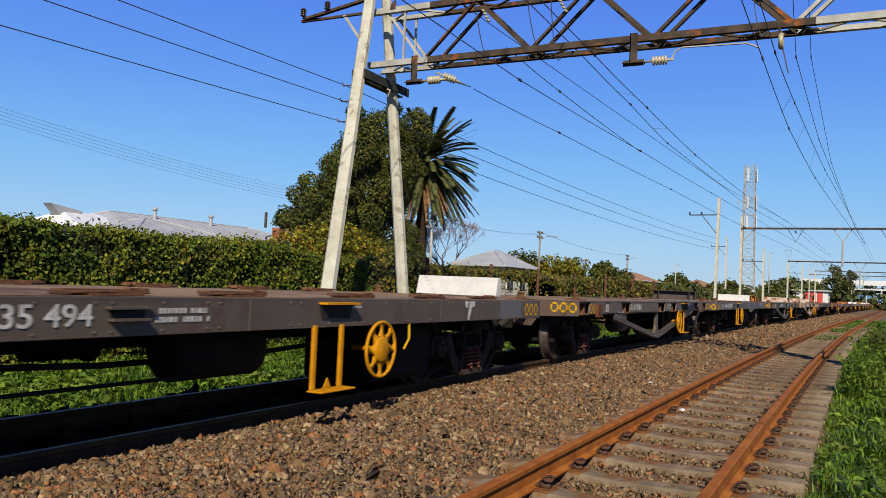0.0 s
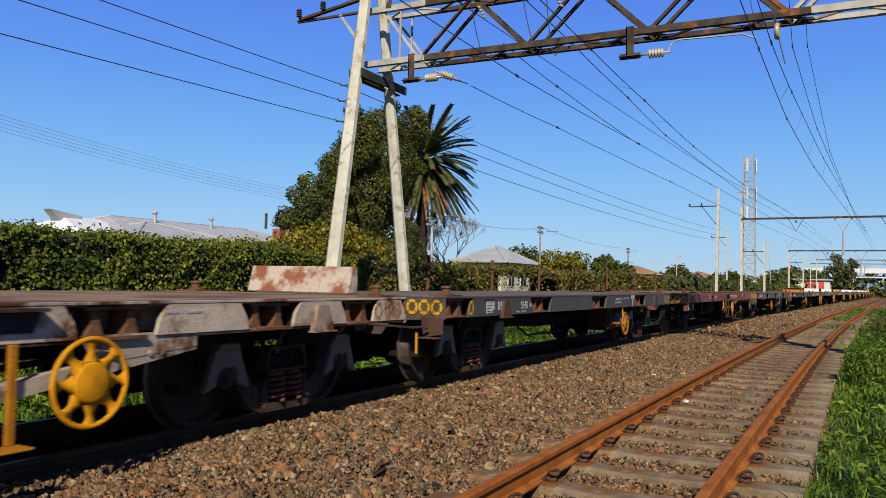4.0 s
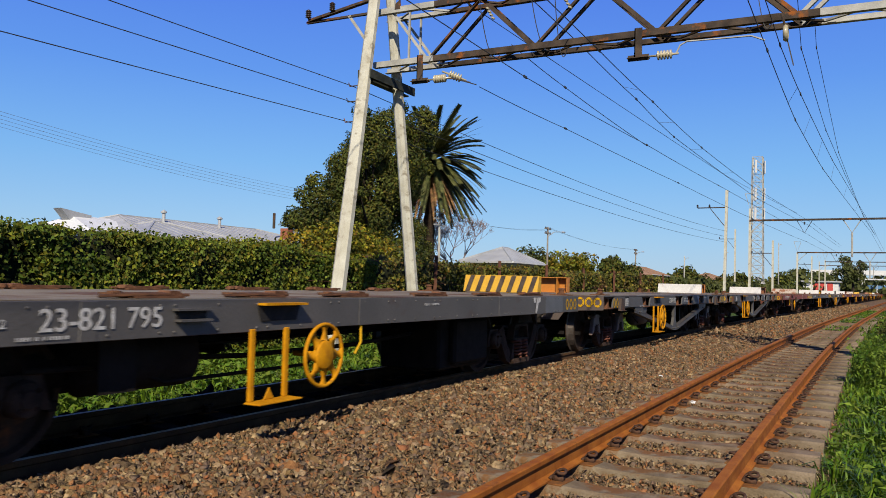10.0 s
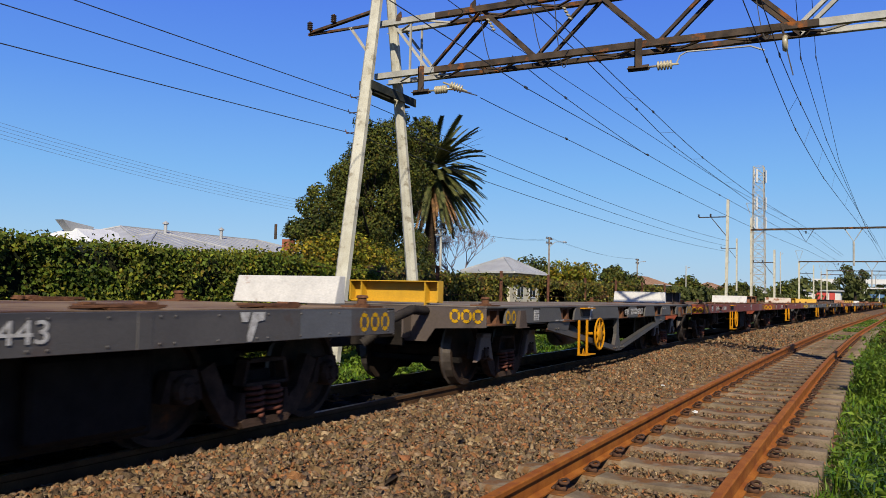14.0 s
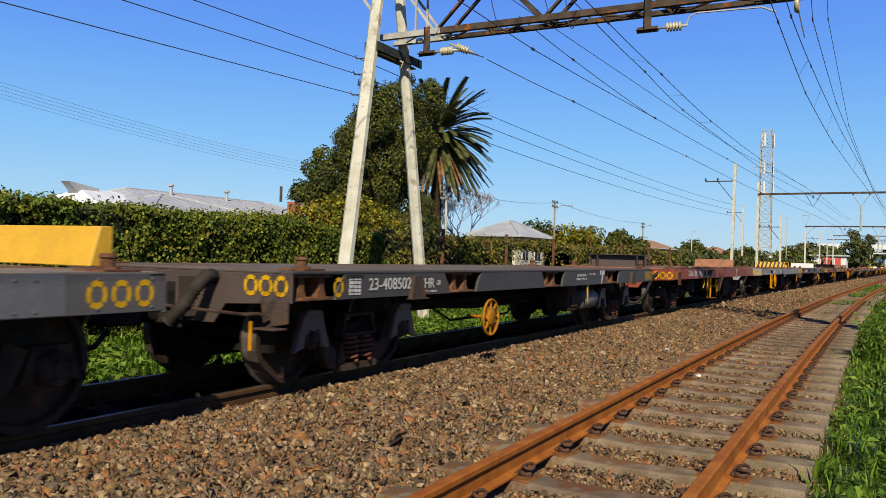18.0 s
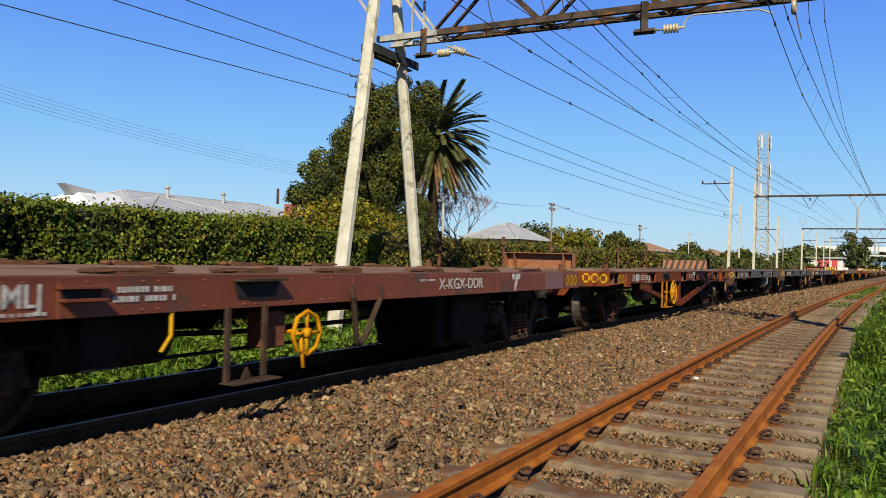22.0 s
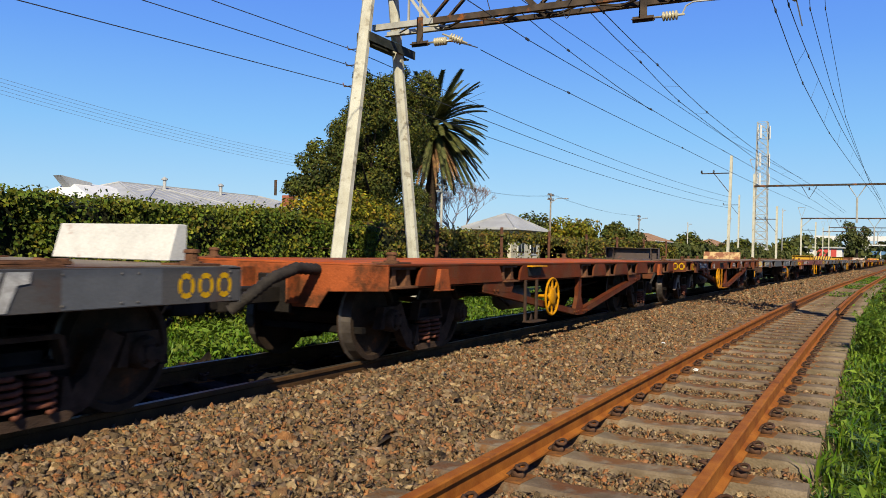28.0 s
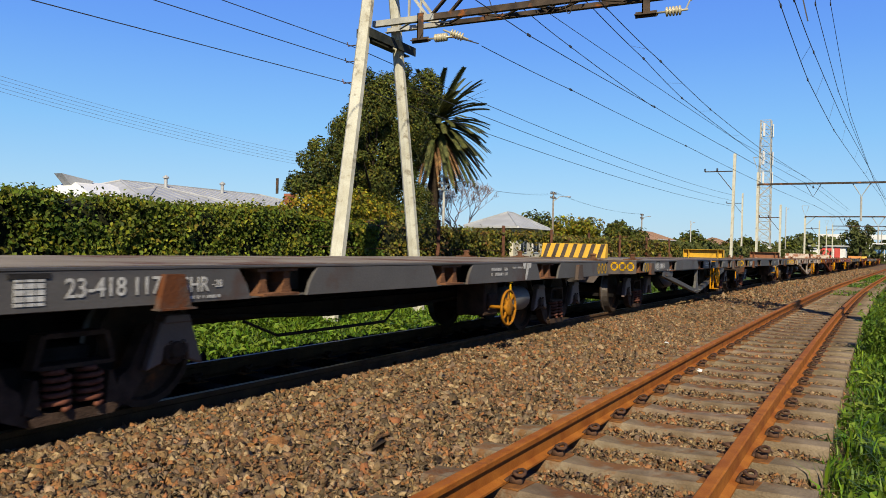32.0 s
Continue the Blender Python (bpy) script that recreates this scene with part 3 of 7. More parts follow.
def stones(name, count, s0, s1, o0, o1, size, z0, label, keep=None, mat="stone"):
    s = s0 + (s1 - s0) * rng.random(count) ** 1.35
    o = rng.uniform(o0, o1, count)
    if keep is not None:
        ok = keep(s, o)
        s, o = s[ok], o[ok]
    n = len(s)
    x, y = swept(s, o)
    r = size * np.where(np.abs(o - SIDE) < 1.05, 0.8, 1.0) * rng.lognormal(0, 0.34, n) * (1 + 0.012 * np.clip(s - 8, 0, 60))
    shape = base[None] * rng.uniform(0.75, 1.25, (n, 6, 1)) * rng.uniform(0.65, 1.35, (n, 1, 3)) + rng.normal(0, 0.22, (n, 6, 3))
    a, b2 = rng.uniform(0, 6.28, n), rng.uniform(-1.1, 1.1, n)
    ca, sa, cb, sb = np.cos(a), np.sin(a), np.cos(b2), np.sin(b2)
    X, Y, Z = shape[..., 0], shape[..., 1], shape[..., 2] * 0.8
    Y, Z = Y * cb[:, None] - Z * sb[:, None], Y * sb[:, None] + Z * cb[:, None]
    X, Y = X * ca[:, None] - Y * sa[:, None], X * sa[:, None] + Y * ca[:, None]
    v = np.stack([X * r[:, None] + x[:, None], Y * r[:, None] + y[:, None], Z * r[:, None] + (z0 + np.interp(o, BED_O, BED_Z) + rng.uniform(-0.012, 0.024, n))[:, None]], -1)
    f = (base_f[None] + (np.arange(n) * 6)[:, None, None]).reshape(-1, 3)
    return tagged(new(name, cloud(name, v.reshape(-1, 3), f, mat)), label, "ballast stones", kind="stuff")


def off_sleepers(s, o):
    # between the sleepers and off the rails of the siding
    near = np.abs(o - SIDE) < 1.05
    k = np.abs(((s - 4.5) / 0.689 + 0.5) % 1.0 - 0.5) * 0.689
    on_rail = (np.abs(np.abs(o - SIDE) - 0.567) < 0.075) | (np.abs(np.abs(o - MAIN) - 0.567) < 0.075)
    return ~(near & (k < 0.12) & (o > SIDE - 0.75)) & ~on_rail


stones("ballast_stones", 6000, -9, 2.3, -4.9, -0.3, 0.026, 0.004, "loose rust-brown crushed stones behind the camera", off_sleepers)
stones("ballast_stones", 150000, 2.2, 22, -4.9, -0.3, 0.0188, 0.004, "loose rust-brown and grey crushed stones", off_sleepers)
stones("ballast_stones", 26000, 20, 95, -4.9, -0.4, 0.026, 0.004, "loose rust-brown and grey crushed stones further down the line", off_sleepers)
# stones beneath the wagons, coloured near-black for the shade there
stones("ballast_stones", 6500, 1.5, 24, -7.0, -4.7, 0.032, 0.0, "crushed stones under the train, darkened for its shade", off_sleepers, "stone_shade")


def litter(x, y, z, mat, label, seed):
    r = random.Random(seed)
    sh = Shape()
    n = 6
    vs = [(0.03 * (i - n / 2) / 2 + r.uniform(-0.01, 0.01), 0.024 * (j - 1) + r.uniform(-0.008, 0.008), r.uniform(0.0, 0.03)) for i in range(n) for j in range(3)]
    sh.add(vs, [(i * 3 + j, i * 3 + j + 1, i * 3 + j + 4, i * 3 + j + 3) for i in range(n - 1) for j in range(2)])
    ob = tagged(new("litter", sh.mesh("litter", mat)), label, "litter")
    ob.matrix_world = pose(x, y, z, 0, 0, r.uniform(0, 180))


litter(-2.66, 12.15, bed_z(-2.66) + 0.02, "wall_white", "crumpled white paper lying on the ballast", 1)
litter(-1.74, 9.64, -0.168, "wall_white", "small crumpled packet lying on a sleeper", 2)


# ---------------------------------------------------------------- overhead line
BX, BY = -9.2, 14.7
gantry = thing("gantry", "overhead-line gantry, white A-frame mast and rusty lattice beam", "gantry", m=pose(BX, BY, -0.4))


def beam_between(p, q, w, d=None, sh=None, mi=0):
    """A square bar from p to q."""
    p, q = Vector(p), Vector(q)
    d = d or w
    t = (q - p).normalized()
    a = t.cross(Vector((0, 0, 1)) if abs(t.z) < 0.95 else Vector((1, 0, 0))).normalized()
    b = t.cross(a)
    sh = sh or Shape()
    vs = [e + a * i * w / 2 + b * j * d / 2 for e in (p, q) for i, j in ((-1, -1), (1, -1), (1, 1), (-1, 1))]
    return sh.add(vs, [(3, 2, 1, 0), (4, 5, 6, 7), (0, 1, 5, 4), (1, 2, 6, 5), (2, 3, 7, 6), (3, 0, 4, 7)], mi)


def angle_bar(p, q, w, sh, mi=0, turn=1):
    """An L-section bar from p to q."""
    p, q = Vector(p), Vector(q)
    t = (q - p).normalized()
    a = t.cross(Vector((0, 1, 0)) if abs(t.y) < 0.9 else Vector((0, 0, 1))).normalized()
    b = t.cross(a) * turn
    k = w * 0.14
    pr = [(0, 0), (w, 0), (w, k), (k, k), (k, w), (0, w)]
    vs = [e + a * (i - w / 2) + b * (j - w / 2) for e in (p, q) for i, j in pr]
    fs = [tuple(reversed(range(6))), tuple(range(6, 12))] + [(i, (i + 1) % 6, 6 + (i + 1) % 6, 6 + i) for i in range(6)]
    return sh.add(vs, fs, mi)


# legs: tapered, chamfered, leaning together along the line
for y0, y1, z1, w in ((-1.83, -0.36, 8.6, 0.30), (1.74, -0.07, 8.6, 0.27)):
    sh = Shape()
    p, q = Vector((0, y0, -0.3)), Vector((0, y1, z1))
    rows = []
    for e, ww in ((p, w), (q, w * 0.72)):
        c = ww * 0.28
        h = ww / 2
        rows += [e + Vector((i, j, 0)) for i, j in ((-h + c, -h), (h - c, -h), (h, -h + c), (h, h - c), (h - c, h), (-h + c, h), (-h, h - c), (-h, -h + c))]
    sh.add(rows, [(i, (i + 1) % 8, 8 + (i + 1) % 8, 8 + i) for i in range(8)] + [tuple(range(8, 16))])
    part("leg", sh.mesh("leg", "mast_paint"), gantry, "white-painted concrete leg")
ZC, ZT = 6.17, 7.31          # chords above the gantry's foot
part("post", Shape().prism([(11.32, -0.12), (11.38, -0.16), (11.64, -0.16), (11.7, -0.12), (11.7, 0.12), (11.64, 0.16), (11.38, 0.16), (11.32, 0.12)], "z", -0.3, 8.2).mesh("post", "mast_paint"), gantry, "white-painted concrete post at the verge")
sh = Shape()
sh.box(-0.16, -0.13, -0.85, 1.0, ZC - 0.42, ZC - 0.24).box(-0.13, 0.0, -0.85, 1.0, ZC - 0.27, ZC - 0.24).box(-0.13, 0.0, -0.85, 1.0, ZC - 0.42, ZC - 0.39)
sh.box(0.13, 0.16, -0.85, 1.0, ZC - 0.42, ZC - 0.24)
part("cross_plate", sh.mesh("cross_plate", "steel_green"), gantry, "dark channel tying the two legs")
# chords
X0, X1 = 0.0, 11.8
for name, y, z in (("lower_chord", -0.24, ZC), ("lower_chord", 0.24, ZC), ("upper_chord", -0.24, ZT), ("upper_chord", 0.24, ZT)):
    sh = Shape()
    e = -1 if y < 0 else 1
    sect = [(y + 0.055 * e, z - 0.06), (y + 0.055 * e, z + 0.06), (y + 0.043 * e, z + 0.06), (y + 0.043 * e, z - 0.048), (y - 0.055 * e, z - 0.048), (y - 0.055 * e, z - 0.06)]
    ends = (X0 - 0.15, 1.3, 8.55, X1)
    sh.add([(x, *q) for x in ends for q in sect], [(0, 1, 2, 3, 4, 5), (18, 19, 20, 21, 22, 23)])
    for k in range(3):
        sh.f += [(6 * k + i, 6 * k + (i + 1) % 6, 6 * k + 6 + (i + 1) % 6, 6 * k + 6 + i) for i in range(6)]
        sh.m += [1 if k != 1 else 0] * 6
    sh.m[0] = sh.m[1] = 1
    part(name, sh.mesh(name, ["steel_dark", "steel_grey"]), gantry)
# web: diagonals on both faces
step = 1.18
xs = [1.15 + step * i for i in range(10)]
for i in range(len(xs) - 1):
    for y in (-0.24, 0.24):
        a, b = ((xs[i], y, ZC), (xs[i + 1], y, ZT)) if i % 2 == 0 else ((xs[i], y, ZT), (xs[i + 1], y, ZC))
        part("web_bar", angle_bar(a, b, 0.085, Shape()).mesh("web_bar", "steel_grey" if xs[i] > 8.1 else "steel_dark"), gantry)
# end panel, in grey paint
for y in (-0.24, 0.24):
    part("web_bar", angle_bar((0.25, y, ZT), (1.15, y, ZC), 0.05, Shape()).mesh("web_bar", "steel_grey"), gantry)
    part("end_post", beam_between((0.7, y, ZC), (0.7, y, ZT), 0.04).mesh("end_post", "steel_grey"), gantry)
# lacing under the beam and over it
for z in (ZC, ZT):
    for i in range(19):
        x = 0.2 + 0.6 * i
        s_ = 1 if i % 2 else -1
        part("lacing", angle_bar((x, -0.22 * s_, z), (x + 0.6, 0.22 * s_, z), 0.05, Shape()).mesh("lacing", "steel_dark" if 1.2 < x < 8.4 else "steel_grey"), gantry)
# outrigger to the left with two dark insulators
sh = Shape()
angle_bar((-1.98, -0.25, 7.38), (-0.1, -0.2, 7.7), 0.1, sh)
part("outrigger", sh.mesh("outrigger", "steel_dark"), gantry)
part("outrigger", angle_bar((-1.98, -0.25, 7.34), (0.0, -0.2, 7.36), 0.07, Shape()).mesh("outrigger", "steel_dark"), gantry)
part("strut", angle_bar((-0.85, -0.25, 7.36), (-0.25, -0.3, 6.6), 0.05, Shape()).mesh("strut", "steel_grey"), gantry)
INS = Shape()
prof = [(0.012, 0.0)]
for i in range(4):
    prof += [(0.03, 0.02 + 0.045 * i), (0.07, 0.035 + 0.045 * i), (0.062, 0.05 + 0.045 * i), (0.028, 0.052 + 0.045 * i)]
prof += [(0.03, 0.21), (0.0, 0.22)]
INS.lathe(prof, "z", 12)
ins_dark = INS.mesh("insulator", "glaze_dark", smooth=True)
for x in (-1.95, -1.3):
    part("insulator", ins_dark, gantry, "dark glazed insulator", m=pose(x, -0.25, 7.42 if x < -1.5 else 7.5))
sh2 = Shape()
prof = [(0.0, -0.16), (0.018, -0.16), (0.02, -0.02)]
for i in range(5):
    prof += [(0.04, 0.0 + 0.055 * i), (0.085, 0.012 + 0.055 * i), (0.08, 0.034 + 0.055 * i), (0.038, 0.04 + 0.055 * i)]
prof += [(0.02, 0.28), (0.018, 0.38), (0.0, 0.38)]
sh2.lathe(prof, "x", 14)
ins_pale = sh2.mesh("insulator", "glaze", smooth=True)
# droppers under the beam: plate, shoe, cream insulator, steady arm
for x, tip, extra in ((1.0, 3.2, True), (5.55, 7.7, False)):
    sh = Shape()
    sh.box(x - 0.07, x + 0.07, -0.30, -0.28, ZC - 0.46, ZC + 0.1).box(x - 0.07, x - 0.05, -0.3, -0.16, ZC - 0.46, ZC + 0.1)
    sh.box(x - 0.19, x + 0.19, -0.36, -0.18, ZC - 0.46, ZC - 0.445).box(x - 0.19, x + 0.19, -0.28, -0.265, ZC - 0.5, ZC - 0.39)
    part("drop_bracket", sh.mesh("drop_bracket", "steel_dark"), gantry, "rusty plate bracket under the beam")
    part("insulator", ins_pale, gantry, "cream ribbed insulator", m=pose(x + 0.34, -0.27, ZC - 0.44))
    if extra:
        part("insulator", ins_pale, gantry, "cream ribbed insulator", m=pose(x + 0.62, -0.15, ZC - 0.33, 0, 20, 25))
        part("tie_rod", Shape().tube([(x + 0.6, -0.25, ZC - 0.44), (x + 0.8, -0.26, ZC - 0.47), (2.09, -0.1, ZC - 0.54)], 0.016, 6).mesh("tie_rod", "steel_dark"), gantry)
    else:
        part("steady_arm", Shape().tube([(x + 0.68, -0.27, ZC - 0.43), (x + 0.74, -0.27, ZC - 0.3), (x + 0.86, -0.27, ZC - 0.24), (tip - 0.22, -0.27, ZC - 0.27), (tip, -0.27, ZC - 0.37)], 0.016, 6).mesh("steady_arm", "steel_grey"), gantry)
part("pulley", Shape().ring((8.03, -0.3, ZC - 0.3), "x", 0.1, 0.045, 16, 6).mesh("pulley", "glaze", smooth=True), gantry, "cream insulator hanging on a stay")
part("hanger", Shape().tube([(7.95, -0.28, ZC + 0.05), (8.03, -0.3, ZC - 0.2)], 0.02).mesh("hanger", "steel_dark"), gantry)
for x in (0.35, 2.1, 2.9, 3.35):
    part("lug", Shape().prism([(x, ZT), (x + 0.14, ZT), (x + 0.12, ZT + 0.2), (x + 0.02, ZT + 0.12)], "y", -0.3, -0.26).mesh("lug", "steel_dark"), gantry)
# spikes on the near leg that carry the telephone wires
for z in (5.6, 5.26, 4.82):
    y = -1.83 + 1.47 * (z + 0.3) / 8.9
    part("spike", Shape().tube([(-0.1, y, z), (-0.35, y, z), (-0.38, y, z + 0.08)], 0.012).mesh("spike", "steel_dark"), gantry)


def far_mast(s, off, top, lean=0.0, beam=False, height=6.3, width=11.0):
    x, y, h = along(s, off)
    t = thing("line_mast", "slim white overhead-line mast beside the track", "mast", "line masts", m=pose(x, y, -0.4, 0, 0, -math.degrees(h)))
    w = 0.12
    part("post", beam_between((0, 0, 0), (lean, 0, top + 0.4), 0.16).mesh("post", "mast_paint"), t)
    if beam:
        z = height + 0.4
        part("boom", Shape().box(0, width, -0.15, -0.05, z, z + 0.12).box(0, width, 0.05, 0.15, z, z + 0.12).mesh("boom", "steel_dark"), t, "dark cross-beam")
        for i in range(3):
            part("brace", beam_between((0, 0, z - 0.9), (0.9, 0, z), 0.06).mesh("brace", "steel_grey"), t) if i == 0 else None
        part("post", beam_between((width, 0, 0), (width, 0, z + 1.1), 0.2).mesh("post", "mast_paint"), t)
        part("crown", Shape().tube([(-0.35, 0, top + 1.5), (0, 0, top + 0.4), (0.35, 0, top + 1.5), (-0.35, 0, top + 1.5)], 0.03).mesh("crown", "steel_grey"), t)
        part("drop_tube", Shape().tube([(6.2, 0, z), (6.75, 0, z - 0.9), (7.3, 0, z)], 0.04).tube([(6.75, 0, z - 0.9), (6.75, 0, z - 2.6)], 0.07).mesh("drop_tube", "steel_grey"), t)
        for xx in (3.7, 9.6):
            part("insulator", ins_dark, t, m=pose(xx, 0, z - 0.3))
            part("yoke", Shape().tube([(xx - 0.5, 0, z), (xx, 0, z - 0.9), (xx + 0.5, 0, z)], 0.025).mesh("yoke", "steel_dark"), t)
    else:
        part("arm", Shape().tube([(-1.7, 0, top - 0.7), (0, 0, top - 0.7)], 0.035).mesh("arm", "steel_dark"), t)
        part("strut", Shape().tube([(-0.9, 0, top - 0.75), (0, 0, top - 1.9)], 0.025).mesh("strut", "steel_dark"), t)
        for xx in (-1.7, -0.95):
            part("insulator", ins_dark, t, m=pose(xx, 0, top - 0.7))
    return t


far_mast(53.4, -9.2, 7.5, 0.12)
far_mast(62.8, -9.2, 7.2, 0, True, 6.25)
far_mast(74.4, -9.2, 5.5)
far_mast(92, -9.2, 5.3, 0, True, 5.2, 14)
far_mast(140, -10.5, 6.2, 0, True, 5.9, 14)
far_mast(120, -10.5, 6.0)
far_mast(170, -14, 7, 0, True, 6.2, 18)
far_mast(95, -16, 8.0)

line = thing("overhead_line", "black contact and catenary wires with droppers over the tracks", "overhead line")


def wire(points, r, sag, mat="wire", name="wire", parent=line, n=14):
    pts = []
    for (p, q) in zip(points, points[1:]):
        p, q = Vector(p), Vector(q)
        for i in range(n + (q == Vector(points[-1]))):
            u = i / n
            e = p.lerp(q, u)
            e.z -= sag * 4 * u * (1 - u)
            pts.append(e)
    return part(name, Shape().tube(pts, r, 4).mesh(name, mat), parent)


def at_beam(local_x, z):
    return (BX + local_x, BY - 0.27, z - 0.4)


def far_pt(s, off, z):
    x, y, h = along(s, off)
    return (x, y, z)


# contact, messenger and feeder wires over both tracks
def strung(rows, r=0.0085):
    """A wire through (metres along, offset, height)."""
    pts = [far_pt(*row) for row in rows]
    return wire(pts, r, 0.02, n=4)


STRUNG = [
    [(14.9, -7.15, 5.23), (19.5, -6.93, 5.18), (30.3, -6.52, 5.08), (43.9, -6.0, 4.84), (63, -5.4, 4.75), (92, -5.2, 4.7)],
    [(-35, -5.6, 5.3), (14.6, -6.0, 5.25), (23.4, -5.85, 5.33), (33.5, -5.67, 5.33), (63, -5.2, 5.2), (92, -5.2, 5.1)],
    [(14.8, -6.4, 6.0), (17.6, -6.26, 5.75), (23.8, -5.95, 5.37)],
    [(-35, -4.7, 6.6), (14.9, -5.0, 5.88), (19.1, -5.0, 5.69), (23.3, -5.05, 5.5), (39.6, -5.1, 5.41), (63, -5.2, 5.9), (92, -5.2, 5.8)],
    [(-35, -4.4, 6.5), (14.9, -4.6, 5.7), (19.1, -4.6, 5.59), (25.2, -4.65, 5.47), (35.2, -4.7, 5.5), (63, -4.9, 6.0), (92, -5, 5.9)],
    [(-35, -1.2, 5.0), (14.5, -1.52, 5.24), (19.5, -1.5, 5.0), (27.5, -1.45, 5.0), (45, -1.4, 5.3), (63, -1.3, 5.4), (92, -1.3, 5.2)],
    [(-35, -1.3, 6.0), (14.6, -1.33, 5.34), (18.7, -1.33, 5.4), (30, -1.33, 5.62), (63, -1.2, 5.7), (92, -1.2, 5.5)],
    [(14.9, -1.1, 6.4), (17.8, -1.25, 6.14), (27, -1.33, 6.1), (47.6, -1.2, 5.5), (63, -1.1, 5.3)],
    [(14.9, -0.9, 7.3), (21.3, -1.2, 7.1), (32.8, -1.3, 6.31), (50.2, -1.2, 5.4), (63, -1.0, 5.1)],
    [(-35, -7.5, 7.4), (14.7, -7.3, 6.9), (40, -6.6, 6.6), (63, -6.0, 6.8)],
]
for rows in STRUNG:
    strung(rows)
def on_wire(rows, s):
    return far_pt(s, float(np.interp(s, [r[0] for r in rows], [r[1] for r in rows])), float(np.interp(s, [r[0] for r in rows], [r[2] for r in rows])))


for i, j in ((5, 6), (3, 4)):
    for s in (18.0, 21.5, 25.5, 31.0, 38.0, 46.0, 55.0):
        part("dropper", Shape().tube([on_wire(STRUNG[i], s), on_wire(STRUNG[j], s)], 0.004, 4).mesh("dropper", "wire"), line)
for rows in STRUNG:
    for (s, off, z) in rows[1:-1]:
        if s > 14:
            x, y, h = along(s, off)
            part("clamp", Shape().box(x - 0.012, x + 0.012, y - 0.08, y + 0.08, z - 0.02, z + 0.025).mesh("clamp", "wire"), line)
wire([at_beam(1.95, ZC - 0.52), at_beam(2.3, ZC - 0.64)], 0.014, 0)
wire([at_beam(8.05, ZC - 0.4), at_beam(8.15, ZC - 0.85)], 0.014, 0)
# jumpers hanging in loops
for x, w, d in ((2.3, 0.5, 1.1), (3.4, 0.45, 0.9), (3.9, 0.3, 1.5), (7.5, 0.3, 1.2)):
    wire([at_beam(x, ZT + 0.1), at_beam(x + w, ZC - 0.1)], 0.01, d * 0.45, n=12)
for x in (2.5, 4.1, 7.35, 7.75):
    for k in range(4):
        part("insulator", Shape().lathe([(0.0, 0), (0.045, 0.02), (0.045, 0.045), (0.0, 0.06)], "z", 8).mesh("insulator", "glaze"), line, m=pose(*at_beam(x + 0.04 * k, ZC + 0.85 - 0.07 * k), 0, 25, 0))

feed = thing("feeder_wires", "thin black feeder wires beside the line", "wires")
px, py, _ = along(53.4, -9.2)
for k, (z, drop) in enumerate(((5.6, 1.0), (5.26, 1.17), (4.82, 1.5))):
    y = BY - 1.73 + 1.47 * (z + 0.3) / 8.9
    wire([(BX - 0.38, -28, z - 0.36 - drop), (BX - 0.38, y, z - 0.36)], 0.0085, 0.06, parent=feed)
    wire([(BX - 0.38, y, z - 0.36), (px, py, 4.9 - 0.35 * k)], 0.0085, 0.3, parent=feed)
phone = thing("telephone_wires", "faint bundle of telephone wires across the sky", "wires")
for k in range(5):
    wire([(-40, 8, 10.2 - 0.2 * k), (-40, 26, 9.5 - 0.2 * k), (-40, 51, 8.3 - 0.22 * k), (-40, 72, 7.5 - 0.22 * k)], 0.009, 0.25, "wire_grey", parent=phone)


# ---------------------------------------------------------------- the train
HB, HW, ZD, ZB = 5.58, 1.29, 1.0, 0.765      # half length, half width, deck, sill's lower edge
LONG = {"L": 5.58, "T": 5.85, "S": 5.53}
# how far a body stands from the middle between its couplings
SHIFT = {"L": 0.05, "T": 0.35, "S": -0.22}
SHIFT_OF = {3: 0.1, 8: 0.03, 9: -0.37, 10: -0.27, 11: -0.08, 12: 0.26, 13: 0.5, 14: 0.17, 15: -0.07, 16: -0.02, 20: 0.02, 21: -0.3, 22: 0.02, 23: 0.16, 24: -0.04, 26: 0.18,
            27: 0.0, 28: -0.14, 29: -0.33, 33: 0.3, 34: -0.07, 36: -0.25}
# where each coupling stands along the line at the start
COUPLED = [-1.59, 11.41, 24.09, 37.14, 49.89, 62.81, 75.43, 88.51, 100.75, 113.20, 126.19, 139.16, 151.94, 164.10, 176.82, 189.80, 202.84, 215.97, 229.34, 242.71, 255.77, 268.05, 281.04, 293.71, 306.30, 319.37, 331.99, 344.46, 356.50, 368.91, 381.74, 394.88, 407.87, 420.77, 433.01, 445.80, 457.99, 470.68, 483.23, 495.98, 508.73, 521.73, 534.28, 547.03, 560.03, 572.58, 585.33]
MESH = {}


def once(key, make):
    if key not in MESH:
        MESH[key] = make()
    return MESH[key]


FACE_SIDE = Matrix(((0, 0, 1, 0), (1, 0, 0, 0), (0, 1, 0, 0), (0, 0, 0, 1)))      # writing on the camera's side: reads along +y
FACE_END = Matrix(((1, 0, 0, 0), (0, 0, -1, 0), (0, 1, 0, 0), (0, 0, 0, 1)))      # writing on the leading end: reads along +x


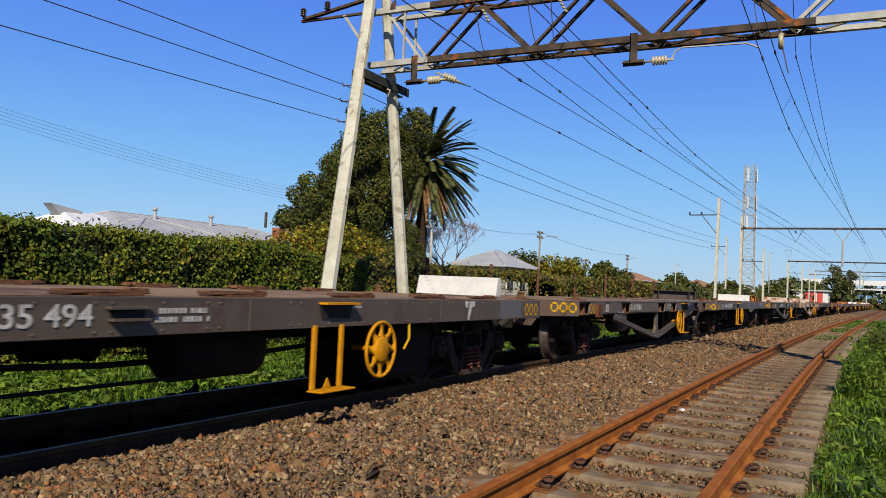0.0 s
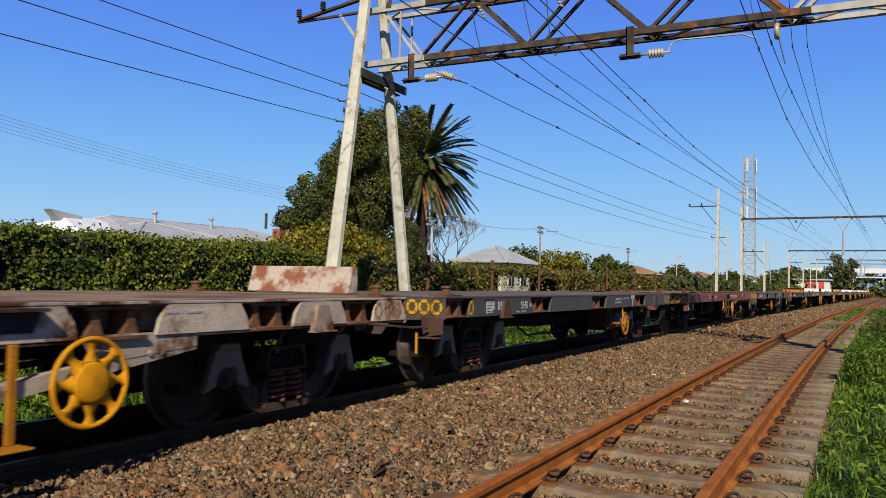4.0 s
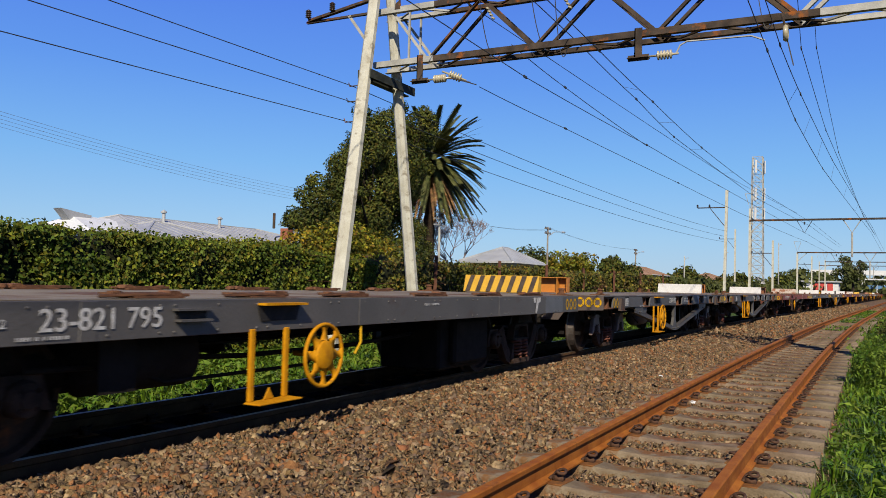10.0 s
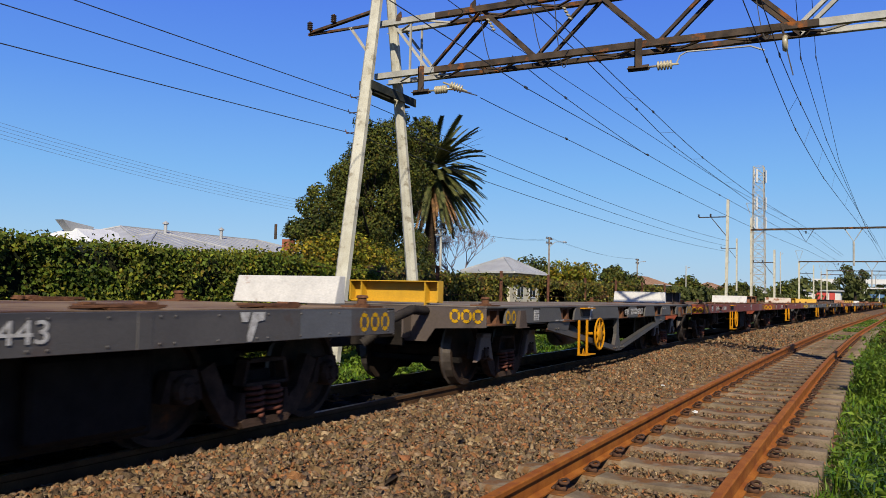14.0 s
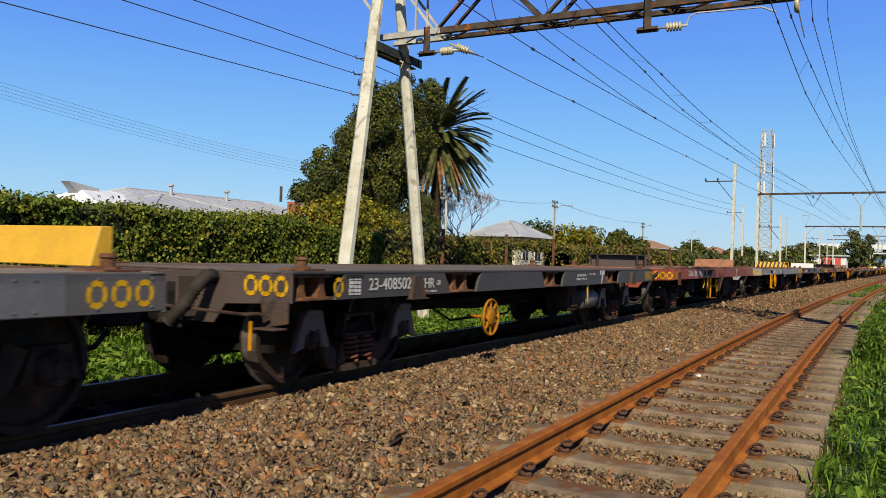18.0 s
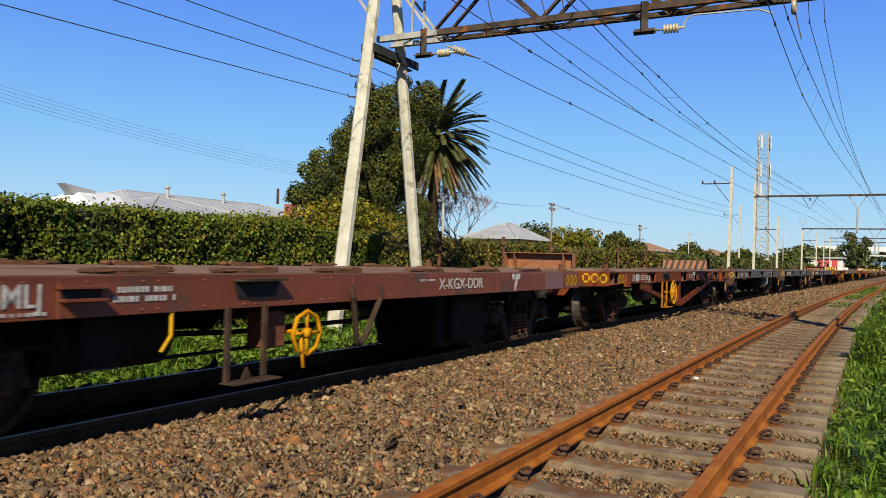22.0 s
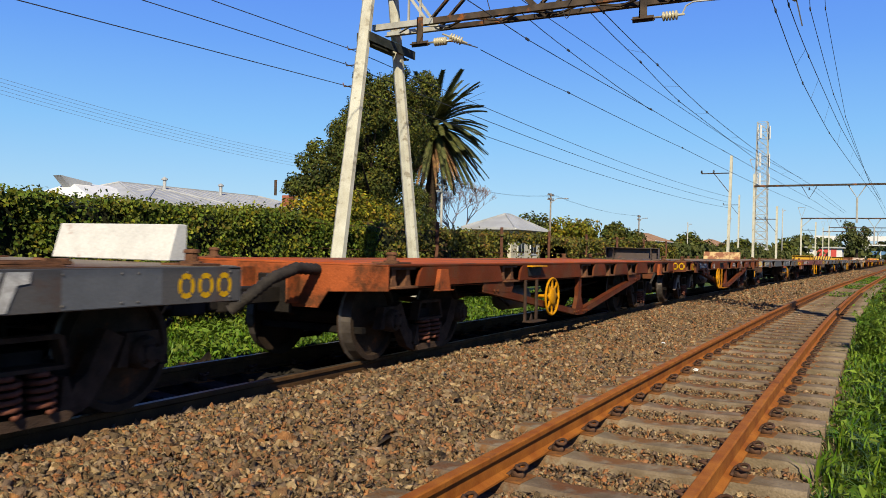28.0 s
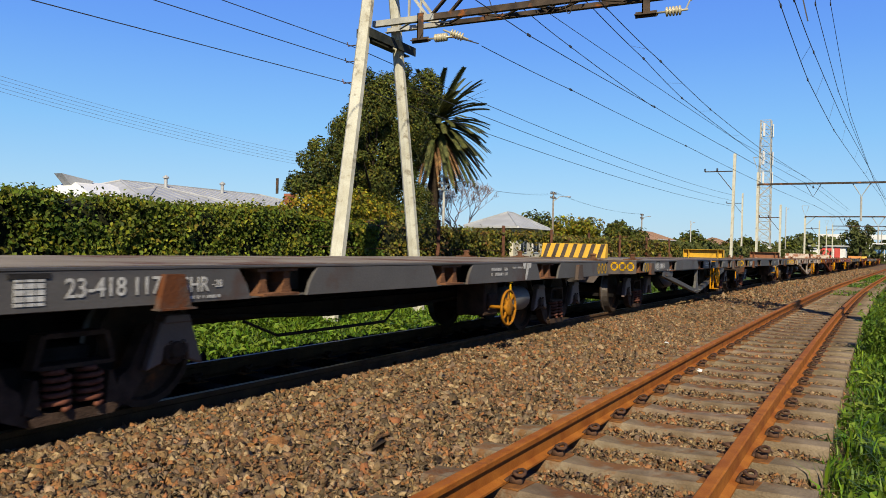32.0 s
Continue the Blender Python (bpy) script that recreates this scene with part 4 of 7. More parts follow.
def word_mesh(text, size):
    def make():
        cu = bpy.data.curves.new("word", "FONT")
        cu.body, cu.size, cu.extrude, cu.offset = text, size / 0.73, 0.001, size * 0.012
        ob = bpy.data.objects.new("word", cu)
        scene.collection.objects.link(ob)
        bpy.context.view_layer.update()
        me = bpy.data.meshes.new_from_object(ob.evaluated_get(bpy.context.evaluated_depsgraph_get()))
        bpy.data.objects.remove(ob)
        me.materials.clear()
        me.materials.append(M["white_mark"])
        return me
    return once(("word", text, size), make)


def ring_mark(mat="yellow_mark"):
    def make():
        sh = Shape()
        for q in range(4):
            vs, fs = [], []
            for i in range(6):
                a = 2 * math.pi * (q + 0.06 + 0.88 * i / 5) / 4 + math.pi / 4
                for r in (0.048, 0.083):
                    vs.append((r * math.cos(a) * 0.86, r * math.sin(a), 0.002))
            fs = [(2 * i, 2 * i + 1, 2 * i + 3, 2 * i + 2) for i in range(5)]
            sh.add(vs, fs)
        return sh.mesh("ring_mark", mat)
    return once("ring" + mat, make)


def logo():
    def make():
        sh = Shape()
        sh.add([(-0.13, 0.1, 0.002), (-0.02, 0.1, 0.002), (-0.05, 0.03, 0.002), (-0.11, 0.03, 0.002)], [(3, 2, 1, 0)])
        sh.add([(0.0, 0.1, 0.002), (0.14, 0.1, 0.002), (0.13, 0.04, 0.002), (0.06, 0.03, 0.002), (0.0, -0.11, 0.002), (-0.045, -0.11, 0.002), (-0.05, -0.07, 0.002)], [(6, 5, 4, 3, 2, 1, 0)])
        return sh.mesh("emblem", "white_mark")
    return once("logo", make)


def bars(w, h, rows, seed):
    """Small stencilled writing too small to read: rows of short bars."""
    def make():
        r = random.Random(seed)
        sh = Shape()
        for k in range(rows):
            x, z = 0.0, -k * h * 1.6
            while x < w:
                b = r.uniform(0.4, 0.9) * h
                if r.random() < 0.82:
                    sh.add([(x, z, 0.002), (x + b, z, 0.002), (x + b, z + h, 0.002), (x, z + h, 0.002)], [(0, 1, 2, 3)])
                x += b + 0.3 * h
        return sh.mesh("stencil", "white_mark")
    return once(("bars", w, h, rows, seed), make)


def label_panel():
    def make():
        sh = Shape().box(-0.085, 0.085, -0.07, 0.07, 0, 0.004)
        for k in range(4):
            sh.box(-0.085, 0.085, -0.05 + 0.034 * k, -0.046 + 0.034 * k, 0.004, 0.006, 1)
        for k in range(2):
            sh.box(-0.03 + 0.06 * k, -0.026 + 0.06 * k, -0.07, 0.07, 0.004, 0.006, 1)
        sh.box(-0.12, 0.12, 0.072, 0.1, 0, 0.006, 1)
        return sh.mesh("label_panel", ["white_mark", "black_mark"])
    return once("panel", make)


def sill_mesh(kind, mat):
    """Side sill: a channel, plain or with slanted pockets cut down from its top."""
    HB = LONG[kind]

    def make():
        sh = Shape()
        if kind == "L":
            sh.prism([(HW, ZB), (HW, ZD), (HW - 0.11, ZD), (HW - 0.11, ZD - 0.015), (HW - 0.016, ZD - 0.015), (HW - 0.016, ZB + 0.015), (HW - 0.09, ZB + 0.015), (HW - 0.09, ZB)], "y", -HB, HB)
            for y in (-3.2, -0.4, 2.6):
                sh.box(HW - 0.004, HW + 0.004, y, y + 0.12, ZB, ZD - 0.004)
            return sh.mesh("side_sill", mat, bevel=0.004)
        cuts = {"S": [(-HB + 0.3, 0.5), (-2.65, 0.62), (0.08, 0.66), (2.85, 0.66)], "T": [(-HB + 0.3, 0.45), (-3.05, 0.52), (-0.12, 0.58), (1.1, 0.5), (2.45, 0.56), (3.85, 0.5), (5.05, 0.42)]}[kind]
        edge = -HB
        for y, w in cuts + [(HB + 0.25, 0.5)]:
            a, b = edge, y - w / 2
            if b - a > 0.1:
                lean = min(0.13 if kind == "S" else 0.1, (b - a) * 0.3)
                lo = ZB if kind == "S" else ZB + 0.02
                sh.prism([(a, lo), (b, lo), (b - lean * 0.3, lo + 0.1), (b - lean, ZD - 0.02), (a + lean * (a > -HB), ZD - 0.02), (a + lean * 0.3 * (a > -HB), lo + 0.1)], "x", HW - 0.03, HW)
            edge = y + w / 2
        if edge < HB:
            sh.prism([(edge, ZB), (HB, ZB), (HB, ZD - 0.02), (edge + 0.1, ZD - 0.02)], "x", HW - 0.03, HW)
        sh.box(HW - 0.14, HW + 0.004, -HB, HB, ZD - 0.02, ZD)
        sh.box(HW - 0.26, HW - 0.24, -HB, HB, ZB + 0.03, ZD - 0.02)
        sh.box(HW - 0.24, HW - 0.03, -HB, HB, ZB, ZB + 0.012)
        return sh.mesh("side_sill", mat, bevel=0.004)
    return once(("sill", kind, mat), make)


def rivets():
    """Rivet heads in two rows on the outer face of a plain sill."""
    sh = Shape()
    for i in range(36):
        y = -5.2 + 0.3 * i
        for z in (ZD - 0.035, ZB + 0.03):
            sh.lathe([(0.011, 0.0), (0.008, 0.006), (0.0, 0.008)], "x", 6, at=(HW, y + 0.09 * (i % 3), z))
    return sh.mesh("rivets", "wagon_paint")


def pocket_lock():
    def make():
        sh = Shape()
        for y in (-0.13, 0.13):
            sh.prism([(y - 0.06, ZB + 0.03), (y + 0.06, ZB + 0.03), (y + 0.03, ZB + 0.1), (y + 0.035, ZD - 0.05), (y - 0.035, ZD - 0.05), (y - 0.03, ZB + 0.1)], "x", HW - 0.2, HW - 0.05)
        sh.box(HW - 0.23, HW - 0.02, -0.22, 0.22, ZD - 0.05, ZD - 0.022)
        sh.box(HW - 0.23, HW + 0.02, -0.2, 0.2, ZB + 0.012, ZB + 0.03)
        return sh.mesh("container_lock", "lock_rust")
    return once("pocket", make)


def top_lock(turned):
    """Swing lock lying flat on the deck: hinge plate, folded arm, lever rod and a low block."""
    def make():
        sh = Shape()
        sh.box(-0.1, 0.1, -0.2, 0.2, ZD + 0.008, ZD + 0.02)
        sh.box(-0.06, 0.05, -0.34, 0.1, ZD + 0.02, ZD + 0.042)
        sh.prism([(0.08, ZD + 0.02), (0.22, ZD + 0.02), (0.2, ZD + 0.05), (0.12, ZD + 0.055)], "x", -0.05, 0.06)
        sh.tube([(0.07, -0.45, ZD + 0.022), (0.08, -0.1, ZD + 0.03), (0.03, 0.3, ZD + 0.026)], 0.011, 5)
        sh.lathe([(0.045, ZD + 0.02), (0.045, ZD + 0.05), (0.0, ZD + 0.054)], "z", 8, at=(0.0, -0.28 if turned else 0.26, 0))
        return sh.mesh("container_lock", "lock_rust")
    return once(("toplock", turned), make)


def corner_lock():
    """Upright twist-lock pin on a flanged plate."""
    def make():
        sh = Shape()
        sh.box(-0.14, 0.14, -0.13, 0.13, ZD + 0.006, ZD + 0.02)
        sh.lathe([(0.075, ZD + 0.02), (0.075, ZD + 0.032), (0.046, ZD + 0.036), (0.044, ZD + 0.085), (0.056, ZD + 0.09), (0.05, ZD + 0.112), (0.0, ZD + 0.116)], "z", 10)
        return sh.mesh("corner_lock", "lock_rust")
    return once("cornerlock", make)


def headstock(mat):
    def make():
        sh = Shape()
        sh.prism([(-HW, ZD - 0.02), (HW, ZD - 0.02), (HW, ZB - 0.01), (0.62, ZB - 0.04), (0.5, ZB - 0.2), (-0.5, ZB - 0.2), (-0.62, ZB - 0.04), (-HW, ZB - 0.01)], "y", -0.012, 0.012)
        sh.box(-HW, HW, -0.012, 0.12, ZD - 0.02, ZD - 0.004)
        for x in (-0.28, 0.28):
            sh.box(x - 0.012, x + 0.012, -0.2, -0.012, ZB - 0.16, ZD - 0.06)
        for x in (-1.0, -0.86):
            sh.box(x - 0.02, x + 0.02, -0.02, -0.012, ZB + 0.02, ZD - 0.05)
        return sh.mesh("headstock", mat, bevel=0.004)
    return once(("head", mat), make)


def coupler(reach):
    def make():
        sh = Shape()
        k = reach - 0.45
        sh.box(-0.09, 0.09, -0.1 - k, 0.55, 0.6, 0.76)
        sh.prism([(-0.16, -0.4 - k), (0.05, -0.44 - k), (0.17, -0.34 - k), (0.19, -0.22 - k), (0.1, -0.08 - k), (-0.1, -0.08 - k), (-0.18, -0.22 - k)], "z", 0.55, 0.82)
        sh.prism([(0.02, -0.5 - k), (0.12, -0.48 - k), (0.12, -0.34 - k), (0.0, -0.36 - k)], "z", 0.57, 0.8)
        sh.box(-0.2, 0.2, -0.06, 0.0, 0.5, 0.88)
        return sh.mesh("coupler", "under_iron", bevel=0.012)
    return once(("coupler", reach), make)


def hose(kind, reach):
    def make():
        sh = Shape()
        g = reach / 0.62
        if kind == 0:      # ribbed sleeve
            pts = [(0.5, 0.02, 0.93), (0.52, -0.22 * g, 0.95), (0.5, -0.42 * g, 0.86), (0.42, -0.55 * g, 0.7), (0.3, -0.6 * g, 0.58)]
            n, k, vs = 40, 8, []
            for i in range(n + 1):
                u = i / n * (len(pts) - 1)
                j = min(int(u), len(pts) - 2)
                p, q = Vector(pts[j]), Vector(pts[j + 1])
                d = (q - p).normalized()
                a = d.cross(Vector((1, 0, 0))).normalized()
                b = d.cross(a)
                r = 0.048 if i % 2 else 0.06
                vs += [p.lerp(q, u - j) + (a * math.cos(6.2832 * e / k) + b * math.sin(6.2832 * e / k)) * r for e in range(k)]
            sh.add(vs, [(i * k + e, i * k + (e + 1) % k, (i + 1) * k + (e + 1) % k, (i + 1) * k + e) for i in range(n) for e in range(k)])
        elif kind == 2:    # slack loop across the end
            sh.tube([(0.05, -0.02, 0.9)] + [(0.08 + 0.78 * i / 16, -0.16 - 0.12 * math.sin(math.pi * i / 16), 0.24 + 0.6 * abs(i / 8 - 1) ** 2.3) for i in range(17)] + [(0.92, -0.02, 0.9)], 0.032, 8)
        else:              # hanging brake hose
            sh.tube([(0.72, 0.0, 0.9), (0.72, -0.07 * g, 0.9), (0.7, -0.16 * g, 0.86), (0.66, -0.3 * g, 0.66), (0.6, -0.42 * g, 0.42), (0.5, -0.52 * g, 0.3), (0.38, -0.58 * g, 0.34), (0.3, -0.62 * g, 0.48)], 0.027, 8)
        return sh.mesh("hose", "rubber", smooth=True)
    return once(("hose", kind, reach), make)


def chain():
    def make():
        sh = Shape()
        pts = [Vector((0.0, -1.05 + 0.05 * i, 0.34 + 0.55 * ((i - 8) / 16) ** 2)) for i in range(19)]
        for i, p in enumerate(pts):
            sh.ring(p, "x" if i % 2 else "z", 0.026, 0.008, 8, 5)
        return sh.mesh("chain", "cast_rust")
    return once("chain", make)


def corner_step():
    def make():
        sh = Shape()
        sh.prism([(-0.14, ZB + 0.01), (0.13, ZB + 0.01), (0.13, 0.6), (-0.1, 0.56)], "y", -0.012, 0.012)
        sh.box(-0.12, 0.12, -0.14, 0.0, 0.555, 0.57)
        return sh.mesh("corner_step", "wagon_old", bevel=0.004)
    return once("cstep", make)


def handwheel(mat, big=True):
    def make():
        sh = Shape()
        if big:
            R, n = 0.245, 8
            sh.ring((0, 0, 0), "x", R, 0.016, 32, 8)
            sh.lathe([(0.0, 0.025), (0.1, 0.022), (0.12, 0.012), (0.12, -0.006), (0.0, -0.008)], "x", 16)
            for i in range(n):
                a = 2 * math.pi * i / n
                d = Vector((0, math.cos(a), math.sin(a)))
                e = Vector((0, -math.sin(a), math.cos(a)))
                vs = []
                for rr, w in ((0.12, 0.05), (0.17, 0.022), (0.2, 0.022), (0.235, 0.05)):
                    vs += [d * rr + e * w + Vector((0.008, 0, 0)), d * rr - e * w + Vector((0.008, 0, 0)), d * rr - e * w - Vector((0.008, 0, 0)), d * rr + e * w - Vector((0.008, 0, 0))]
                sh.add(vs, [(4 * k + j, 4 * k + (j + 1) % 4, 4 * k + 4 + (j + 1) % 4, 4 * k + 4 + j) for k in range(3) for j in range(4)])
            sh.tube([(0, 0, 0), (-0.3, 0, 0)], 0.025)
        else:
            R = 0.17
            pts = [(0, R * math.cos(2 * math.pi * i / 8), R * math.sin(2 * math.pi * i / 8)) for i in range(8)]
            sh.tube(pts, 0.017, 6, closed=True)
            for i in range(0, 8, 2):
                sh.tube([(0, 0, 0), pts[i]], 0.013, 5)
            sh.lathe([(0.0, 0.03), (0.04, 0.025), (0.04, -0.02), (0.0, -0.02)], "x", 10)
            sh.tube([(0, 0, 0), (-0.3, 0, 0)], 0.02)
            sh.tube([(-0.02, -0.05, -0.02), (0.02, -0.06, -0.26)], 0.014)
        return sh.mesh("handwheel", mat, smooth=True)
    return once(("hwheel", mat, big), make)


def ladder_step(mat):
    def make():
        sh = Shape()
        for y in (-0.19, 0.19):
            sh.box(-0.03, 0.0, y - 0.022, y + 0.022, 0.27, ZB + 0.02)
        sh.box(-0.03, 0.12, -0.24, 0.24, 0.255, 0.27)
        sh.prism([(-0.06, 0.27), (0.06, 0.27), (0.0, 0.36)], "x", -0.01, 0.0)
        return sh.mesh("ladder_step", mat, bevel=0.004)
    return once(("ladder", mat), make)


def lip(mat):
    def make():
        sh = Shape()
        sh.prism([(-0.24, 0.95), (0.24, 0.95), (0.2, 0.84), (-0.2, 0.84)], "x", 0.002, 0.012, 1)
        sh.box(0.0, 0.09, -0.24, 0.24, 0.955, 0.972)
        return sh.mesh("hood", [mat, "black_mark"])
    return once(("lip", mat), make)


def truss(mat):
    def make():
        sh = Shape()
        t = 0.042
        x0, x1 = HW - 0.12, HW - 0.02
        line_ = [(-3.8, 0.72), (-0.5, 0.26), (-0.2, 0.26), (3.1, 0.72)]
        up = [(y, z + t) for y, z in line_]
        dn = [(y, z - t) for y, z in line_]
        sh.prism(dn + up[::-1], "x", x1 - 0.012, x1)
        for (a, b) in ((dn[0], dn[1]), (dn[1], dn[2]), (dn[2], dn[3]), (up[0], up[1]), (up[1], up[2]), (up[2], up[3])):
            sh.add([(x0, *a), (x1, *a), (x1, *b), (x0, *b)], [(0, 1, 2, 3)])
        for y in (-0.35,):
            sh.prism([(y - 0.2, 0.27), (y + 0.2, 0.27), (y + 0.07, 0.5), (y + 0.06, ZB + 0.05), (y - 0.06, ZB + 0.05), (y - 0.07, 0.5)], "x", x0 + 0.02, x1 - 0.02)
        for y in (-0.65, -0.55, -0.45, -0.25, -0.15, -0.05, -3.5, -3.4, 2.7, 2.8):
            sh.lathe([(0.02, 0), (0.02, 0.015), (0, 0.018)], "x", 6, at=(x1, y, 0.27 if abs(y) < 1 else 0.68))
        for s_ in (-1, 1):
            sh.prism([(s_ * 2.65 - 0.35, 0.64), (s_ * 3.45 - 0.35, 0.7), (s_ * 3.45 - 0.35, ZB + 0.04), (s_ * 2.55 - 0.35, ZB + 0.04)], "x", x1 - 0.01, x1 + 0.004)
        return sh.mesh("truss_bar", mat)
    return once(("truss", mat), make)


BASE = {"L": 0.86, "S": 0.75, "T": 0.75}      # half the bogie's wheelbase


def bogie_parts(AXLE):
    """Meshes of a three-piece bogie: frame of one side, spring nest, wheelset, bolster."""
    def make():
        fr = Shape()
        for s_ in (-1, 1):
            # arm falling from the axle box to the spring seat
            fr.prism([(s_ * 0.56, 0.6), (s_ * 0.7, 0.54), (s_ * 0.6, 0.34), (s_ * 0.44, 0.13), (s_ * 0.26, 0.06), (s_ * 0.22, 0.115), (s_ * 0.3, 0.15), (s_ * 0.34, 0.28), (s_ * 0.42, 0.33)], "x", -0.05, 0.05)
            fr.prism([(s_ * 0.22, 0.115), (s_ * 0.33, 0.15), (s_ * 0.27, 0.34), (s_ * 0.245, 0.34)], "x", -0.02, 0.075)
            # open yoke over the springs
            fr.prism([(s_ * 0.25, 0.395), (s_ * 0.285, 0.395), (s_ * 0.235, 0.59), (s_ * 0.195, 0.59)], "x", -0.02, 0.08)
            fr.prism([(s_ * (AXLE - 0.13), 0.56), (s_ * (AXLE + 0.13), 0.56), (s_ * (AXLE + 0.2), 0.34), (s_ * (AXLE + 0.12), 0.34), (s_ * (AXLE + 0.1), 0.5), (s_ * (AXLE - 0.1), 0.5), (s_ * (AXLE - 0.12), 0.34), (s_ * (AXLE - 0.2), 0.34)], "x", -0.05, 0.045)
            fr.lathe([(0.0, 0.13), (0.05, 0.128), (0.06, 0.115), (0.1, 0.11), (0.115, 0.08), (0.115, -0.02)], "x", 12, at=(0.0, s_ * AXLE, 0.42))
            for k in range(4):
                fr.lathe([(0.014, 0.13), (0.014, 0.118)], "x", 6, at=(0.0, s_ * AXLE + 0.075 * math.cos(k * 1.571 + 0.78), 0.42 + 0.075 * math.sin(k * 1.571 + 0.78)))
        fr.prism([(-0.27, 0.075), (0.27, 0.075), (0.3, 0.12), (0.26, 0.14), (-0.26, 0.14), (-0.3, 0.12)], "x", -0.07, 0.09)
        fr.box(-0.06, 0.09, -0.25, 0.25, 0.39, 0.415)
        fr.prism([(-0.22, 0.57), (0.22, 0.57), (0.2, 0.6), (-0.2, 0.6)], "x", -0.02, 0.085)
        sp = Shape()
        for y in (-0.11, 0.11):
            n = 40
            pts = [(0.02 + 0.073 * math.cos(2 * math.pi * 5 * i / n), y + 0.073 * math.sin(2 * math.pi * 5 * i / n), 0.155 + 0.225 * i / n) for i in range(n + 1)]
            sp.tube(pts, 0.018, 5)
        wh = Shape()
        for s_ in (-1, 1):
            x = s_ * 0.6
            prof = [(0.08, -0.11), (0.36, -0.03), (0.36, -0.065), (0.452, -0.075), (0.455, -0.055), (0.428, -0.04), (0.418, 0.065), (0.37, 0.068), (0.355, 0.02), (0.1, 0.06), (0.08, 0.11)]
            wh.lathe([(r, h * s_) for r, h in prof], "x", 24, at=(x, 0, 0.42), mis=[0, 0, 0, 0, 1, 1, 0, 0, 0, 0])
        wh.tube([(-0.82, 0, 0.42), (0.82, 0, 0.42)], 0.075, 8)
        bo = Shape().box(-0.8, 0.8, -0.17, 0.17, 0.42, 0.5).box(-0.35, 0.35, -0.25, 0.25, 0.5, 0.66)
        bo.box(-0.75, 0.75, -AXLE - 0.34, -AXLE - 0.27, 0.3, 0.36).box(-0.75, 0.75, AXLE + 0.27, AXLE + 0.34, 0.3, 0.36).box(-0.75, 0.75, -0.4, 0.4, 0.2, 0.4)
        return (fr.mesh("side_frame", "cast_rust"), sp.mesh("spring", "spring_iron", smooth=True),
                wh.mesh("wheelset", ["wheel_iron", "tread_iron"], smooth=False), bo.mesh("bogie", "under_iron"))
    return once(("bogie", AXLE), make)


def axle_guard():
    def make():
        sh = Shape()
        sh.prism([(-0.25, 0.3), (-0.12, 0.34), (-0.1, 0.45), (0.1, 0.45), (0.12, 0.34), (0.25, 0.3), (0.13, 0.62), (-0.13, 0.62)], "x", -0.03, 0.035)
        sh.prism([(-0.13, 0.6), (0.13, 0.6), (0.1, 0.66), (-0.1, 0.66)], "x", -0.05, 0.05)
        return sh.mesh("axle_guard", "patch_paint", bevel=0.01)
    return once("axleguard", make)


def flap_plate(mat):
    def make():
        sh = Shape()
        sh.prism([(-0.16, ZD + 0.02), (0.02, ZD + 0.02), (0.02, ZD + 0.29), (-0.08, ZD + 0.29)], "x", -0.64, 0.64)
        return sh.mesh("end_flap", mat, bevel=0.006)
    return once(("flap", mat), make)


def flap_frame(mat):
    def make():
        sh = Shape()
        sh.box(-0.64, 0.64, 0.0, 0.012, ZD + 0.04, ZD + 0.29)
        sh.box(-0.64, 0.64, -0.13, 0.012, ZD + 0.28, ZD + 0.292)
        sh.box(-0.64, 0.64, -0.09, 0.012, ZD + 0.03, ZD + 0.042)
        for x in (-0.64, -0.47, 0.45, 0.628):
            sh.box(x, x + 0.014, -0.12, 0.0, ZD - 0.1 if abs(x) < 0.5 else ZD + 0.04, ZD + 0.28)
        return sh.mesh("end_flap", mat)
    return once(("frame", mat), make)


def flap_paint(color, rusty=0.66):
    key = ("flap_paint", color, rusty)
    return once(key, lambda: material("flap_paint", tuple(c * 0.85 for c in color), color, 6, 0.6, fine=50, bump=0.15, stain=(0.27, 0.085, 0.022), stain_at=rusty, stain_scale=4))


GREY, DARK, LIGHT = (0.1, 0.091, 0.085), (0.06, 0.055, 0.052), (0.2, 0.2, 0.21)
RED, RUST, BROWN = (0.24, 0.037, 0.008), (0.2, 0.042, 0.011), (0.11, 0.08, 0.058)
WHITE_, YEL, ORA, RST, BRN = (0.72, 0.7, 0.66), (0.72, 0.4, 0.015), (0.62, 0.22, 0.02), (0.34, 0.13, 0.05), (0.09, 0.06, 0.05)
FLAKY = (0.55, 0.45, 0.36)
